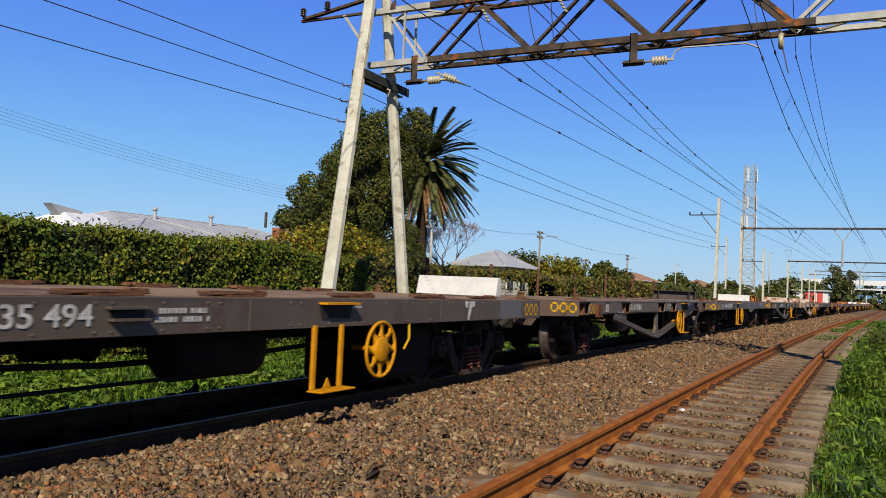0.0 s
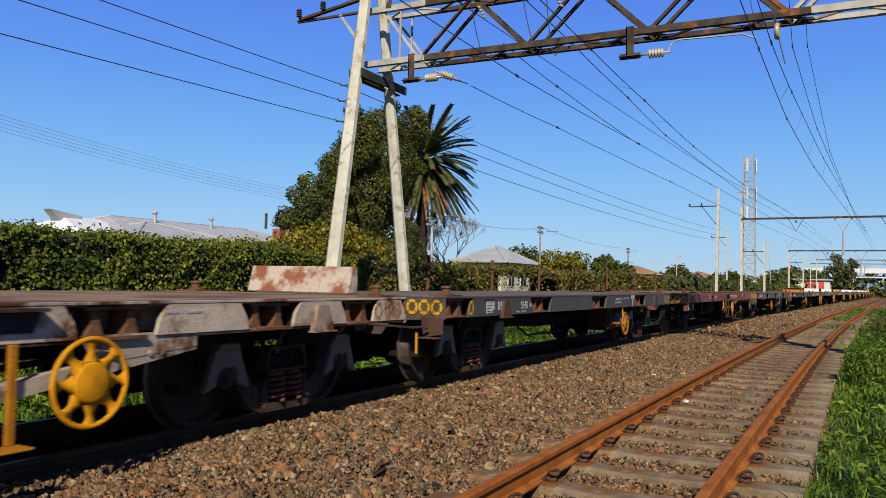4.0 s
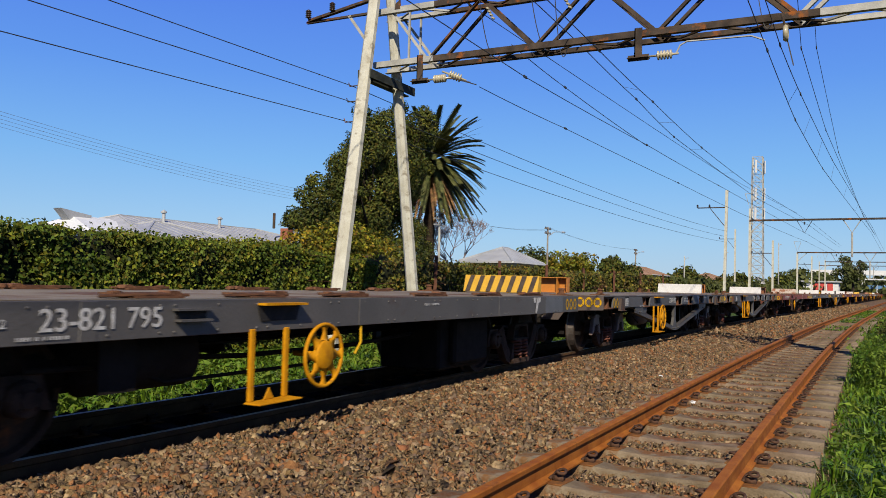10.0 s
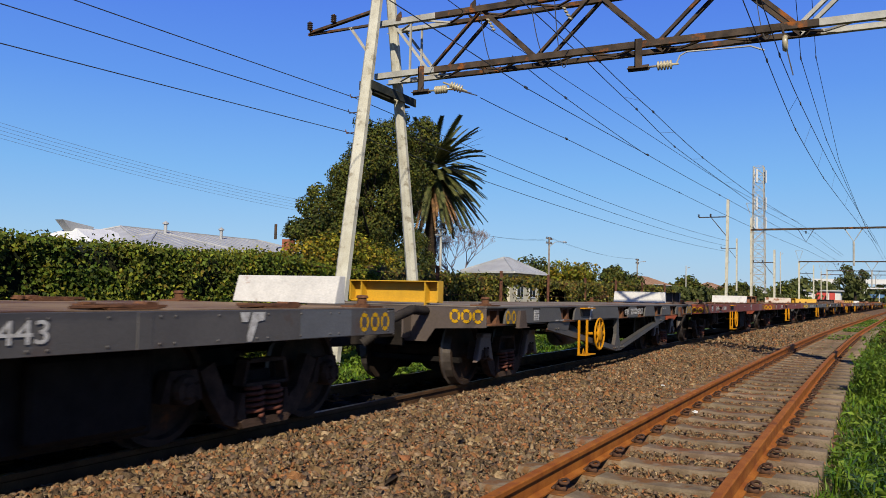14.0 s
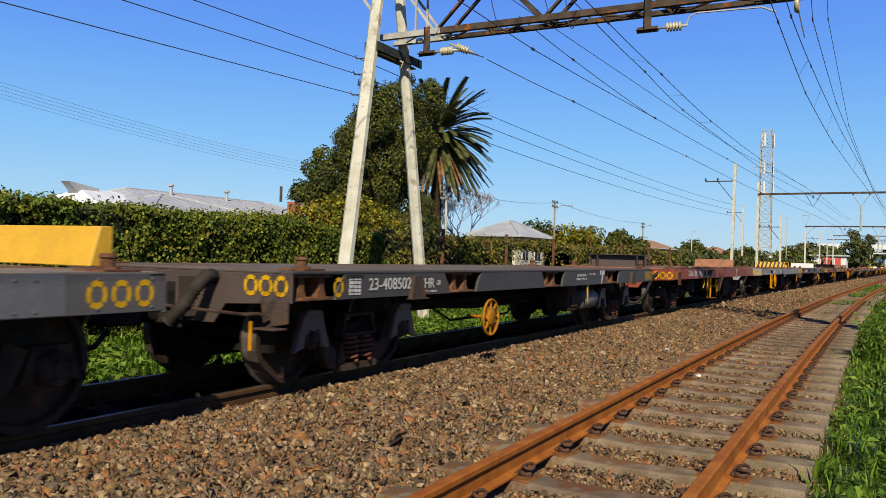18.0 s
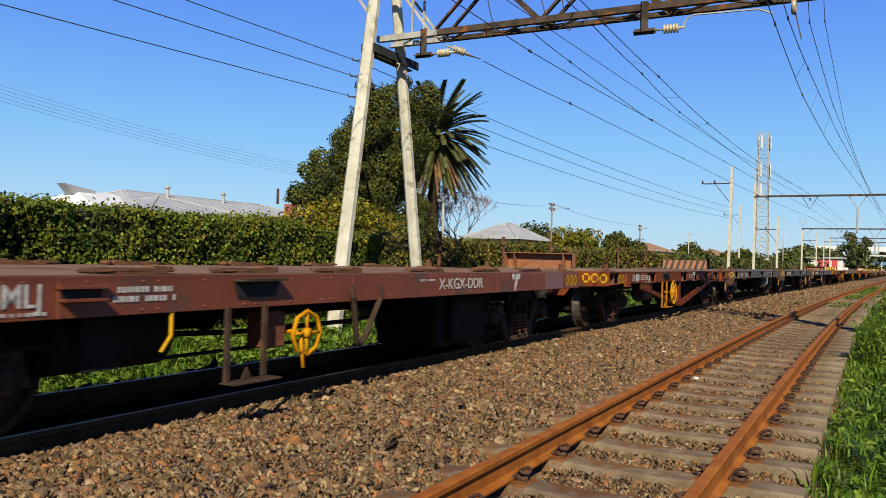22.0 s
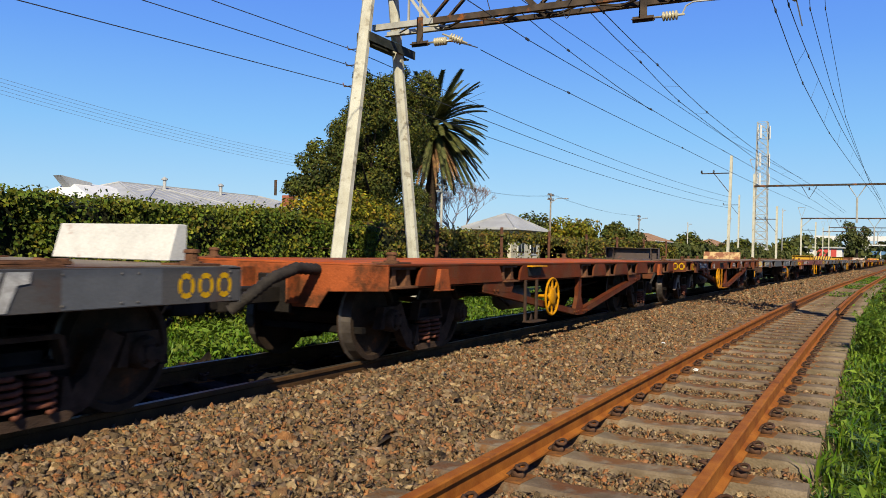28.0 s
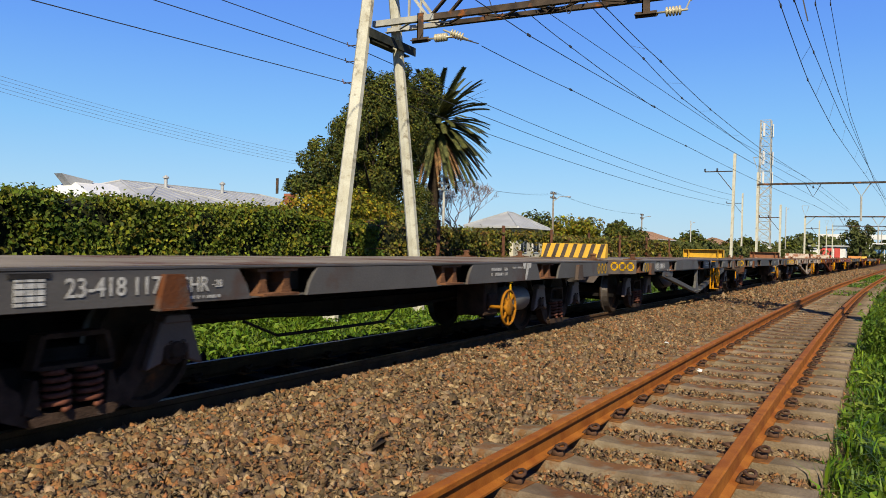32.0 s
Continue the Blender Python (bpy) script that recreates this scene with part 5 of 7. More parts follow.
# kind, paint, deck, number (words, from, to), class (words, from, to), hand wheel, step, emblem, rear flap, leading flap, age
TRAIN = [
    ("L", BROWN, BROWN, ("23-835 494", -2.65, -1.69), None, 1.4, 0.63, 3.35, WHITE_, None, 0),
    ("T", BROWN, BROWN, ("23-876905", -2.42, -1.6), None, 1.85, 2.4, 3.2, None, None, 0),
    ("L", GREY, GREY, ("23-840 234", -3.65, -2.75), ("SMR", -4.15, -3.77), -1.0, -1.7, 4.0, WHITE_, BRN, 0),
    ("T", GREY, GREY, ("23-016 272", -2.1, -1.27), ("HR", -2.45, -2.2), 1.63, 2.26, 1.85, FLAKY, ORA, 0),
    ("T", FLAKY, BROWN, ("23-863", -2.15, -1.5), None, 2.57, 1.93, 1.4, FLAKY, FLAKY, 1),
    ("S", DARK, DARK, None, ("SHR", -3.65, -3.4), 1.3, None, 2.0, None, None, 0),
    ("L", RED, BROWN, ("316", -2.71, -2.43), ("WEX KGX COP", 0.95, 2.15), 0.99, 0.36, 3.4, None, None, 2),
    ("S", GREY, DARK, ("23-450762", -4.81, -4.07), ("SHR", -3.89, -3.53), -1.78, None, 1.29, None, None, 0),
    ("S", DARK, DARK, ("23-425717", -5, -4.3), ("SHR", -4.14, -3.93), 0.88, None, 1.65, None, None, 0),
    ("L", GREY, GREY, ("23-841 160", -3.91, -3.27), ("SMR", -4.32, -4.07), -1.38, -2.08, 3, WHITE_, ORA, 0),
    ("L", GREY, GREY, ("23-826 118", -3.51, -2.62), ("SMR", -4.1, -3.84), -1.14, -1.74, 1.93, WHITE_, BRN, 0),
    ("L", GREY, GREY, ("23-821 795", -3.2, -2.35), ("SMR", -3.85, -3.5), -0.7, -1.32, 4.1, "stripe", BRN, 0),
    ("T", GREY, GREY, ("23-874 457", -0.62, 0.02), None, -1.4, -1.8, 2.55, WHITE_, ORA, 0),
    ("T", GREY, GREY, ("75 593", -0.65, -0.13), None, -2.0, -2.6, 2.2, WHITE_, ORA, 0),
    ("L", RED, BROWN, ("23-833 696", -4.31, -3.45), ("SMLJ", -3.41, -2.97), -1.22, -1.86, 2.6, FLAKY, RST, 2),
    ("L", GREY, BROWN, ("443", 1.68, 1.98), ("SMR", -4.0, -3.6), -1.06, -1.67, 3.6, WHITE_, None, 0),
    ("T", GREY, GREY, ("23-026057", 0.66, 1.55), ("HR", 0.28, 0.55), -1.34, -2.03, -1.68, WHITE_, YEL, 0),
    ("L", RED, BROWN, None, ("SMR", -4.0, -3.6), -1.0, -1.6, 2.3, WHITE_, BRN, 0),
    ("L", RED, BROWN, ("829 249", -3.09, -2.53), None, -0.96, -1.57, 2.02, "rustwhite", RST, 0),
    ("L", GREY, GREY, ("23-824 127", -3.61, -2.82), ("SMR", -3.96, -3.69), -0.81, -1.45, 2.5, YEL, YEL, 0),
    ("S", DARK, DARK, ("23-408502", -4.8, -4.07), ("SHR", -3.89, -3.61), -2.35, None, 1.95, None, None, 0),
    ("L", RED, BROWN, ("23-831 200", -4.23, -3.29), ("SMLJ", -3.1, -2.63), -1.05, -1.8, 2.3, RST, BRN, 2),
    ("L", LIGHT, BROWN, ("23-898 542", -2.62, -1.72), ("COEGA", -0.68, -0.21), -2.4, -3.1, 3.35, "stripe", None, 0),
    ("S", DARK, DARK, ("23-416 416", -4.26, -3.62), ("SHR", -3.45, -3.23), 1.48, None, 2.19, WHITE_, YEL, 0),
    ("L", RUST, (0.1, 0.062, 0.048), ("SMLJ", -3.55, -3.25), ("X-KGX-DDR", 1.2, 2.25), -1.02, -1.65, 3.2, None, None, 2),
    ("T", RUST, BROWN, ("23 023 155", -4.3, -3.5), ("SHLJ", -3.44, -3.07), -1.2, -1.83, 1.1, "ruststripe", RST, 1),
    ("S", DARK, DARK, None, ("SHR", -3.65, -3.4), None, None, 2.45, None, None, 0),
    ("S", DARK, DARK, ("23-407 689", -4.61, -3.89), ("SHR", -3.71, -3.46), 1.72, None, 2.09, None, None, 0),
    ("S", DARK, DARK, ("23-402 849", -4.63, -3.96), ("SHR", -3.8, -3.57), -2.3, None, 1.83, None, None, 0),
    ("T", RUST, BROWN, None, None, 2.0, 1.5, 1.4, "stripe", RST, 1),
    ("L", GREY, GREY, ("23-834 129", -1.98, -1.11), None, 0.95, 1.49, 3.91, WHITE_, None, 0),
    ("T", RUST, RUST, None, None, -1.42, -2.07, 0, None, None, 3),
    ("T", RUST, BROWN, ("23-808233", -4.05, -3.12), ("LJ", -2.42, -2.14), -1.86, -1.24, 2.21, "rustorange", BRN, 1),
    ("S", GREY, GREY, ("23-414 715", -4.66, -3.95), ("SHR", -3.76, -3.54), 1.2, None, 2.15, None, None, 0),
    ("L", RED, BROWN, ("23-838 531", -4.13, -3.27), ("SML J", -4.75, -4.3), 1.13, 0.5, 2.5, None, None, 2),
    ("S", GREY, GREY, ("23-418 117", -4.68, -4.02), ("SHR", -3.85, -3.62), 1.15, None, 1.8, None, YEL, 0),
    ("T", GREY, GREY, None, None, 2.1, 1.6, 1.4, None, "stripe", 0),
    ("S", DARK, DARK, None, None, 1.4, None, 2.0, None, YEL, 0),
    ("T", FLAKY, BROWN, None, None, 2.0, 1.5, 1.4, FLAKY, RST, 1),
    ("T", RUST, BROWN, None, None, 2.0, 1.5, 1.4, FLAKY, RST, 1),
    ("L", RED, BROWN, None, None, -1.0, -1.6, 2.4, None, None, 0),
    ("S", DARK, DARK, None, None, 1.4, None, 2.0, None, None, 0),
    ("T", RUST, BROWN, None, None, 2.0, 1.5, 1.4, ORA, None, 1),
    ("L", GREY, GREY, None, None, -1.0, -1.6, 2.4, YEL, YEL, 0),
    ("S", DARK, DARK, None, None, 1.4, None, 2.0, None, None, 0),
    ("T", RUST, BROWN, None, None, 2.0, 1.5, 1.4, None, None, 1),
]
PAINT_WORD = {GREY: "grey", DARK: "dark grey", LIGHT: "light grey", RED: "rust-red", RUST: "rusted red-brown", BROWN: "brown-grey", FLAKY: "flaking white and rust"}
KIND_WORD = {"L": "container flat wagon with plain deep side sills", "S": "container flat wagon with slanted lock pockets", "T": "container flat wagon with trussed underframe"}


def flap(wagon, paint, rear, HB):
    if paint in ("stripe", "ruststripe"):
        base_c, rusty = (YEL, 0.7) if paint == "stripe" else (RST, 0.5)
    elif paint == "rustwhite":
        base_c, rusty = (0.66, 0.56, 0.46), 0.5
    elif paint == "rustorange":
        base_c, rusty = (0.7, 0.46, 0.2), 0.44
    else:
        base_c = paint
        rusty = {WHITE_: 0.62, FLAKY: 0.47, RST: 0.5, BRN: 0.6}.get(paint, 0.64)
    mat = flap_paint(base_c, rusty)
    if rear or paint in ("stripe", "ruststripe"):
        ob = part("end_flap", flap_plate(mat), wagon, "folded end flap in chipped paint", m=pose(0, HB + 0.12 if rear else -HB + 0.35, 0))
        if paint in ("stripe", "ruststripe"):
            st = Shape()
            for i in range(7):
                x = -0.6 + 0.18 * i
                st.add([(x, -0.166, ZD + 0.03), (x + 0.08, -0.166, ZD + 0.03), (x + 0.14, -0.086, ZD + 0.285), (x + 0.06, -0.086, ZD + 0.285)], [(0, 1, 2, 3)])
            part("stripes", once("stripes", lambda: st.mesh("stripes", "stripe_dark")), ob, m=pose(0, -0.001, 0))
    else:
        part("end_flap", flap_frame(mat), wagon, "folded end flap with ribs", m=pose(0, -HB + 0.13, 0))


def wagon(n, kind, paint, deck, number, cls, wheel_y, step_y, emblem_y, rear, lead, old):
    HB, sh_ = LONG[kind], SHIFT_OF.get(n, SHIFT[kind])
    half = (COUPLED[n] - COUPLED[n - 1]) / 2
    reach, reach_b = (max(0.3, round(half + d - HB, 1)) for d in (sh_, -sh_))
    number, cls = ((r[0], r[1] - sh_, r[2] - sh_) if r else None for r in (number, cls))
    wheel_y, step_y, emblem_y = (v - sh_ if v is not None else None for v in (wheel_y, step_y, emblem_y))
    w = thing("flat_wagon", PAINT_WORD[paint] + " " + KIND_WORD[kind] + ", empty", "railway wagon", "wagons of the train")
    coat = "wagon_old" if old in (1, 3) else "wagon_paint"
    hue = random.Random(n)
    tone = hue.uniform(0.86, 1.12)
    c = tuple(v * tone * hue.uniform(0.98, 1.02) for v in paint)
    dk = once("deck" + kind, lambda: Shape().box(-HW + 0.02, HW - 0.02, -HB + 0.02, HB - 0.02, ZD - 0.03, ZD + (0.006 if kind == "L" else 0.004)).mesh("deck", "deck_plate"))
    part("deck", dk, w, "worn steel deck plates", color=(deck[0] * 2.7 + 0.012, deck[1] * 2.55 + 0.008, deck[2] * 2.15))
    sill_kind = kind
    me = sill_mesh(sill_kind, coat)
    part("side_sill", me, w, color=c)
    part("side_sill", me, w, m=pose(0, 0, 0, 0, 0, 180), color=c)
    hc = tuple(v * 1.15 for v in c) if hue.random() < 0.5 else tuple(a * 0.6 + b * 0.4 for a, b in zip(c, (0.13, 0.07, 0.045)))
    if kind == "S" or (kind == "T" and paint in (GREY, BROWN)):
        hc = tuple(v * 0.55 + w_ * 0.45 for v, w_ in zip(c, (0.12, 0.068, 0.045)))
    if n == 32:
        hc = (0.42, 0.1, 0.03)
    if n == 34:
        hc = (0.085, 0.055, 0.042)
        part("paint_patch", once("endpatch", lambda: Shape().box(-0.42, 0.42, -0.1, 0.125, 0, 0.003).mesh("paint_patch", "patch_paint")), w, "pale grey fresh paint patch", m=pose(HW - 0.43, -HB - 0.0125, 0.85) @ FACE_END, color=(0.34, 0.34, 0.35))
    if n == 23:
        hc = (0.3, 0.3, 0.32)
    part("headstock", headstock(coat), w, m=pose(0, -HB, 0), color=hc)
    part("headstock", headstock(coat), w, m=pose(0, HB, 0, 0, 0, 180), color=hc)
    part("centre_sill", once("csill" + kind, lambda: Shape().box(-0.2, 0.2, -HB, HB, 0.6, 0.9).box(-0.3, 0.3, -HB + 1.6 * (kind == "S"), HB - 1.6 * (kind == "S"), 0.585 - 0.1 * (kind == "S"), 0.6).mesh("centre_sill", "under_iron")), w)
    beam = once("bearer", lambda: Shape().prism([(-HW + 0.02, ZD - 0.04), (HW - 0.02, ZD - 0.04), (HW - 0.04, ZB + 0.02), (0.25, 0.62), (-0.25, 0.62), (-HW + 0.04, ZB + 0.02)], "y", -0.04, 0.04).mesh("cross_bearer", "under_iron"))
    for y in (-4.2, -2.1, -0.75, 0.75, 2.1, 4.2):
        part("cross_bearer", beam, w, m=pose(0, y, 0))
    for y, turn, far in ((-HB, 0, reach), (HB, 180, reach_b)):
        part("coupler", coupler(far), w, m=pose(0, y, 0, 0, 0, turn))
        if kind == "S":
            part("corner_step", corner_step(), w, m=pose(0, y, 0, 0, 0, turn) @ pose(HW - 0.14, -0.03, 0), color=hc)
    part("hose", hose(2 if kind == "L" else 0 if hue.random() < 0.85 else 1, reach), w, "ribbed black hose at the coupling", m=pose(0, -HB, 0))
    part("hose", hose(1, reach_b), w, "hanging brake hose", m=pose(0, HB, 0, 0, 0, 180))
    for sx in (-1, 1):
        for y in (-HB + 0.3, HB - 0.3):
            part("corner_lock", corner_lock(), w, m=pose(sx * (HW - 0.16), y, 0))
    if kind == "L":
        for sx in (-1, 1):
            for y in (-4.1, -2.7, -1.65, -0.5, 1.05, 2.5, 3.9):
                part("container_lock", top_lock((n + int(y * 7)) % 3 == 0), w, m=pose(sx * (HW - 0.17), y + sx * 0.15, 0, 0, 0, 0 if sx > 0 else 180))
        if old == 2 or n == 1:
            part("hanging_plate", once("hplate", lambda: Shape().box(0, 0.012, -0.12, 0.12, ZB - 0.12, ZD - 0.07).box(0, 0.03, -0.12, 0.12, ZB - 0.12, ZB - 0.105).box(0, 0.03, -0.12, 0.12, ZD - 0.085, ZD - 0.07).mesh("hanging_plate", "wagon_old")), w, "rust-brown plate bolted to the sill", m=pose(HW + 0.004, -HB + 0.45, 0), color=(0.13, 0.05, 0.03))
        part("pocket", once("slot", lambda: Shape().box(0.0, 0.05, -0.16, 0.16, 0.93, 0.945).box(0.0, 0.06, -0.14, 0.14, 0.86, 0.875).box(0.0, 0.006, -0.13, 0.13, 0.875, 0.93, 1).mesh("pocket", ["wagon_paint", "black_mark"])), w, m=pose(HW, max([r[2] for r in (number, cls) if r and r[2] < 0.5] or [-2.4]) + 0.25, 0), color=c)
        part("hood", lip("yellow" if not old else "cast_rust"), w, "yellow-edged hood over the brake gear", m=pose(HW, (step_y or 0) + 0.1, 0))
        tank = once("tank", lambda: Shape().lathe([(0.0, -0.36), (0.1, -0.35), (0.15, -0.31), (0.15, 0.31), (0.1, 0.35), (0.0, 0.36)], "y", 16).mesh("reservoir", "under_iron", smooth=True))
        part("reservoir", tank, w, "air reservoir under the frame", m=pose(0.55, -2.75, 0.52))
        part("bracket_plate", once("bplate", lambda: Shape().box(-0.012, 0, -0.14, 0.14, 0.42, ZB + 0.02).mesh("bracket_plate", "under_iron")), w, m=pose(HW - 0.2, -2.75, 0))
    else:
        cuts = {"S": [-HB + 0.3, -2.65, 0.08, 2.85], "T": [-HB + 0.3, -3.05, -0.12, 1.1, 2.45, 3.85, 5.05]}[kind]
        for y in cuts:
            part("container_lock", pocket_lock(), w, m=pose(0, y, 0))
            part("container_lock", pocket_lock(), w, m=pose(0, y, 0) @ pose(0, 0, 0, 0, 0, 180))
        for y in (((number[2] + cls[1]) / 2 if number and cls else -HB + 1.58, HB - 1.5) if kind == "S" else (-HB + 1.0, HB - 1.4)):
            part("gusset", once("gusset", lambda: Shape().prism([(-0.13, ZB - 0.02), (0.13, ZB - 0.02), (0.07, ZD - 0.05), (-0.08, ZD - 0.05)], "x", 0.0, 0.045).box(0.0, 0.07, -0.15, 0.15, ZB - 0.032, ZB - 0.02).mesh("gusset", "wagon_old")), w, m=pose(HW, y, 0), color=hc)
        tank = once("tank2", lambda: Shape().lathe([(0.0, -0.36), (0.1, -0.35), (0.16, -0.31), (0.16, 0.31), (0.1, 0.35), (0.0, 0.36)], "y", 16).mesh("reservoir", "wagon_paint", smooth=True))
        if n not in (28, 29):
            part("reservoir", tank, w, "grey air reservoir under the frame", m=pose(1.0 if kind == "S" else 0.8, 2.2 if kind == "S" else -1.9, 0.52), color=(0.12, 0.115, 0.11))
        if kind == "S" and n not in (28, 29):
            part("valve_box", once("vbox", lambda: Shape().box(-0.25, 0.12, -0.19, 0.19, 0.36, 0.78).box(0.12, 0.15, -0.13, 0.13, 0.42, 0.62).mesh("valve_box", "cast_rust", bevel=0.02)), w, "rust-brown valve box hung under the frame", m=pose(0.95, 1.5, 0))
            part("hook", once("hook", lambda: Shape().tube([(0, 0, 0.79), (0.01, 0, 0.6), (0.0, 0.03, 0.5)], 0.013, 6).box(-0.02, 0.02, -0.03, 0.03, 0.75, 0.8).mesh("hook", "yellow_mark")), w, "yellow release handle", m=pose(HW - 0.03, 1.62, 0))
        if kind == "T":
            tr = truss(coat)
            tc = tuple(v * 0.8 for v in c)
            part("truss_bar", tr, w, color=tc)
            part("truss_bar", tr, w, m=pose(-2 * HW, 0, 0) @ pose(0.14, 0, 0), color=tc)
    if kind == "T" and step_y is not None:
        part("hood", lip("yellow" if old != 1 else "cast_rust"), w, "yellow-edged hood over the brake gear", m=pose(HW, step_y + 0.1, 0))
    if kind == "L":
        part("drum", once("drum", lambda: Shape().lathe([(0.0, -0.5), (0.15, -0.49), (0.22, -0.42), (0.22, 0.42), (0.15, 0.49), (0.0, 0.5)], "y", 18).mesh("drum", "under_iron", smooth=True)), w, "black brake reservoir under the sill", m=pose(0.72, (step_y or -1.6) - 0.75, 0.58))
        part("gear_box", once("gearbox2", lambda: Shape().box(-0.4, 0.4, -0.62, 0.62, 0.14, 0.8).box(0.4, 0.5, -0.4, 0.5, 0.2, 0.72).mesh("gear_box", "under_iron", bevel=0.03)), w, "black brake-gear casing", m=pose(0.45, 2.55, 0))
        part("rivets", once("rivets", rivets), w, "rows of rivet heads along the sill", color=c)
        part("guard_bar", once("guardbar", lambda: Shape().tube([(0.9, -3.3, 0.75), (0.9, -3.25, 0.58), (0.9, -2.55, 0.56), (0.9, -2.5, 0.75)], 0.02).mesh("guard_bar", "under_iron")), w)
        part("pull_handle", once("pullh", lambda: Shape().tube([(0, 0, 0.82), (0.02, -0.02, 0.62), (0.0, -0.08, 0.52)], 0.012, 6).mesh("pull_handle", "yellow_mark")), w, "thin yellow release handle", m=pose(HW - 0.02, (wheel_y or 0) + (0.62 if old != 2 else -1.3), 0))
    if kind == "L" and old == 2 and step_y is not None:
        part("strap", once("strap", lambda: Shape().tube([(0.0, -0.24, 0.9), (0.02, -0.22, 0.8), (-0.04, -0.06, 0.41), (-0.04, 0.0, 0.39), (-0.04, 0.06, 0.44), (0.02, 0.22, 0.8), (0.0, 0.24, 0.88)], 0.026, 6).mesh("strap", "cast_rust")), w, "bent steel strap under the sill", m=pose(HW - 0.01, step_y - 0.4 if n in (7, 35) else (wheel_y or 0) + 0.9, 0))
        part("bearing_block", once("bblock", lambda: Shape().box(-0.2, 0.0, -0.11, 0.11, 0.44, 0.72).mesh("bearing_block", "spring_iron", bevel=0.01)), w, "rust-red bearing block", m=pose(HW - 0.1, (wheel_y or 0) - 0.18, 0))
        if n in (7, 35):
            part("slotted_box", once("slotbox", lambda: Shape().box(-0.1, 0.0, -0.4, 0.35, 0.56, 0.76).box(0.0, 0.02, -0.1, 0.34, 0.59, 0.62).box(0.0, 0.02, -0.1, 0.34, 0.68, 0.71).box(0.0, 0.006, -0.38, -0.24, 0.58, 0.74, 1).mesh("slotted_box", ["spring_iron", "white_mark"], bevel=0.004)), w, "rusty slotted box with a white card", m=pose(HW - 0.02, -HB + 0.45, 0))
    if kind == "S":
        part("lever_rod", once("leverrod", lambda: Shape().tube([(0.1, -0.2, 0.7), (0.3, -0.22, 0.69), (1.0, -0.2, 0.67), (1.1, -0.17, 0.68), (1.14, -0.1, 0.66)], 0.014, 6).mesh("lever_rod", "cast_rust")), w, "uncoupling rod across the end", m=pose(0, -HB, 0))
    if kind == "S":
        part("handle", once("endhandle", lambda: Shape().box(-0.012, 0.012, -0.014, 0.0, 0.4, 0.62).mesh("handle", "yellow")), w, "yellow end handle", m=pose(HW - 0.24, -HB - 0.18, 0))
    # pipes and rods below
    rods = once("rods", lambda: Shape().tube([(0.55, -3.2, 0.6), (0.55, -1.0, 0.5), (0.55, 0.6, 0.5), (0.4, 3.2, 0.6)], 0.022).tube([(-0.4, -3.2, 0.58), (-0.4, 3.2, 0.58)], 0.025).tube([(0.9, -2.6, 0.56), (0.9, -2.2, 0.42), (0.9, -0.6, 0.42), (0.9, -0.3, 0.6)], 0.014).mesh("brake_rod", "under_iron"))
    part("brake_rod", rods, w)
    part("brake_cylinder", once("bcyl", lambda: Shape().lathe([(0.0, -0.3), (0.13, -0.29), (0.13, 0.25), (0.16, 0.26), (0.16, 0.3), (0.0, 0.31)], "y", 14).mesh("brake_cylinder", "under_iron", smooth=True)), w, m=pose(-0.45, -0.6, 0.56))
    yel = "yellow"
    if wheel_y is not None:
        big = old != 2
        part("handwheel", handwheel("wheel_orange" if kind == "S" else yel, big), w, "painted hand-brake wheel", m=pose(HW + 0.05, wheel_y, 0.55 if kind != "S" else 0.47) @ Matrix.Diagonal((1, 1, 1, 1) if kind != "S" else (1, 0.82, 0.82, 1)))
        if kind == "S" and n in (28, 24, 34):
            part("chain", chain(), w, "slack rusty brake chain", m=pose(HW - 0.12, wheel_y, 0))
    if step_y is not None:
        part("ladder_step", ladder_step("wheel_orange" if old == 1 else "cast_rust" if old in (2, 3) and n not in (35, 22) else yel), w, "step hung from the sill", m=pose(HW + 0.02, step_y, 0))
    # markings
    if old != 3:
        for k in range(3):
            part("ring_mark", ring_mark(), w, m=pose(HW - 0.4 + 0.15 * k, -HB - 0.017, 0.885 if kind != "L" else 0.855) @ FACE_END)
            part("ring_mark", ring_mark("faded_mark" if old == 1 else "yellow_mark"), w, m=pose(HW + 0.001, HB - 0.5 + 0.17 * k, 0.88) @ FACE_SIDE)
        for k in range(3 if kind == "L" else 1 if kind == "S" else 2):
            at = -HB + 0.14 + 0.17 * k if kind == "L" else -HB + 0.62 + 0.17 * k if kind == "T" or not number else number[1] - 0.44
            part("ring_mark", ring_mark(), w, m=pose(HW + 0.001, at, 0.87) @ FACE_SIDE)
        part("emblem", logo(), w, "white painted emblem", m=pose(HW + 0.005, emblem_y, 0.885) @ FACE_SIDE)
        if kind != "L" or (number and step_y is not None and step_y - number[2] > 1.1):
            part("stencil", bars(0.45, 0.035, 2, n % 4), w, "small white stencilled lettering", m=pose(HW + 0.005, number[2] + 0.46 if kind == "L" else 1.0 if kind == "S" else 0.35, 0.9) @ FACE_SIDE)
        if cls and kind != "T" and len(cls[0]) < 6:
            part("class_letters", word_mesh("-22" if kind == "L" else "-28", 0.05), w, "small white suffix after the class letters", m=pose(HW + 0.0065, cls[2] + 0.03, 0.86) @ FACE_SIDE)
        part("stencil", bars(0.3, 0.022, 1, 7), w, "small white stencilled lettering", m=pose(HW + 0.005, 0.75 if kind == "L" else 1.6 if kind == "S" else 2.8, 0.92) @ FACE_SIDE)
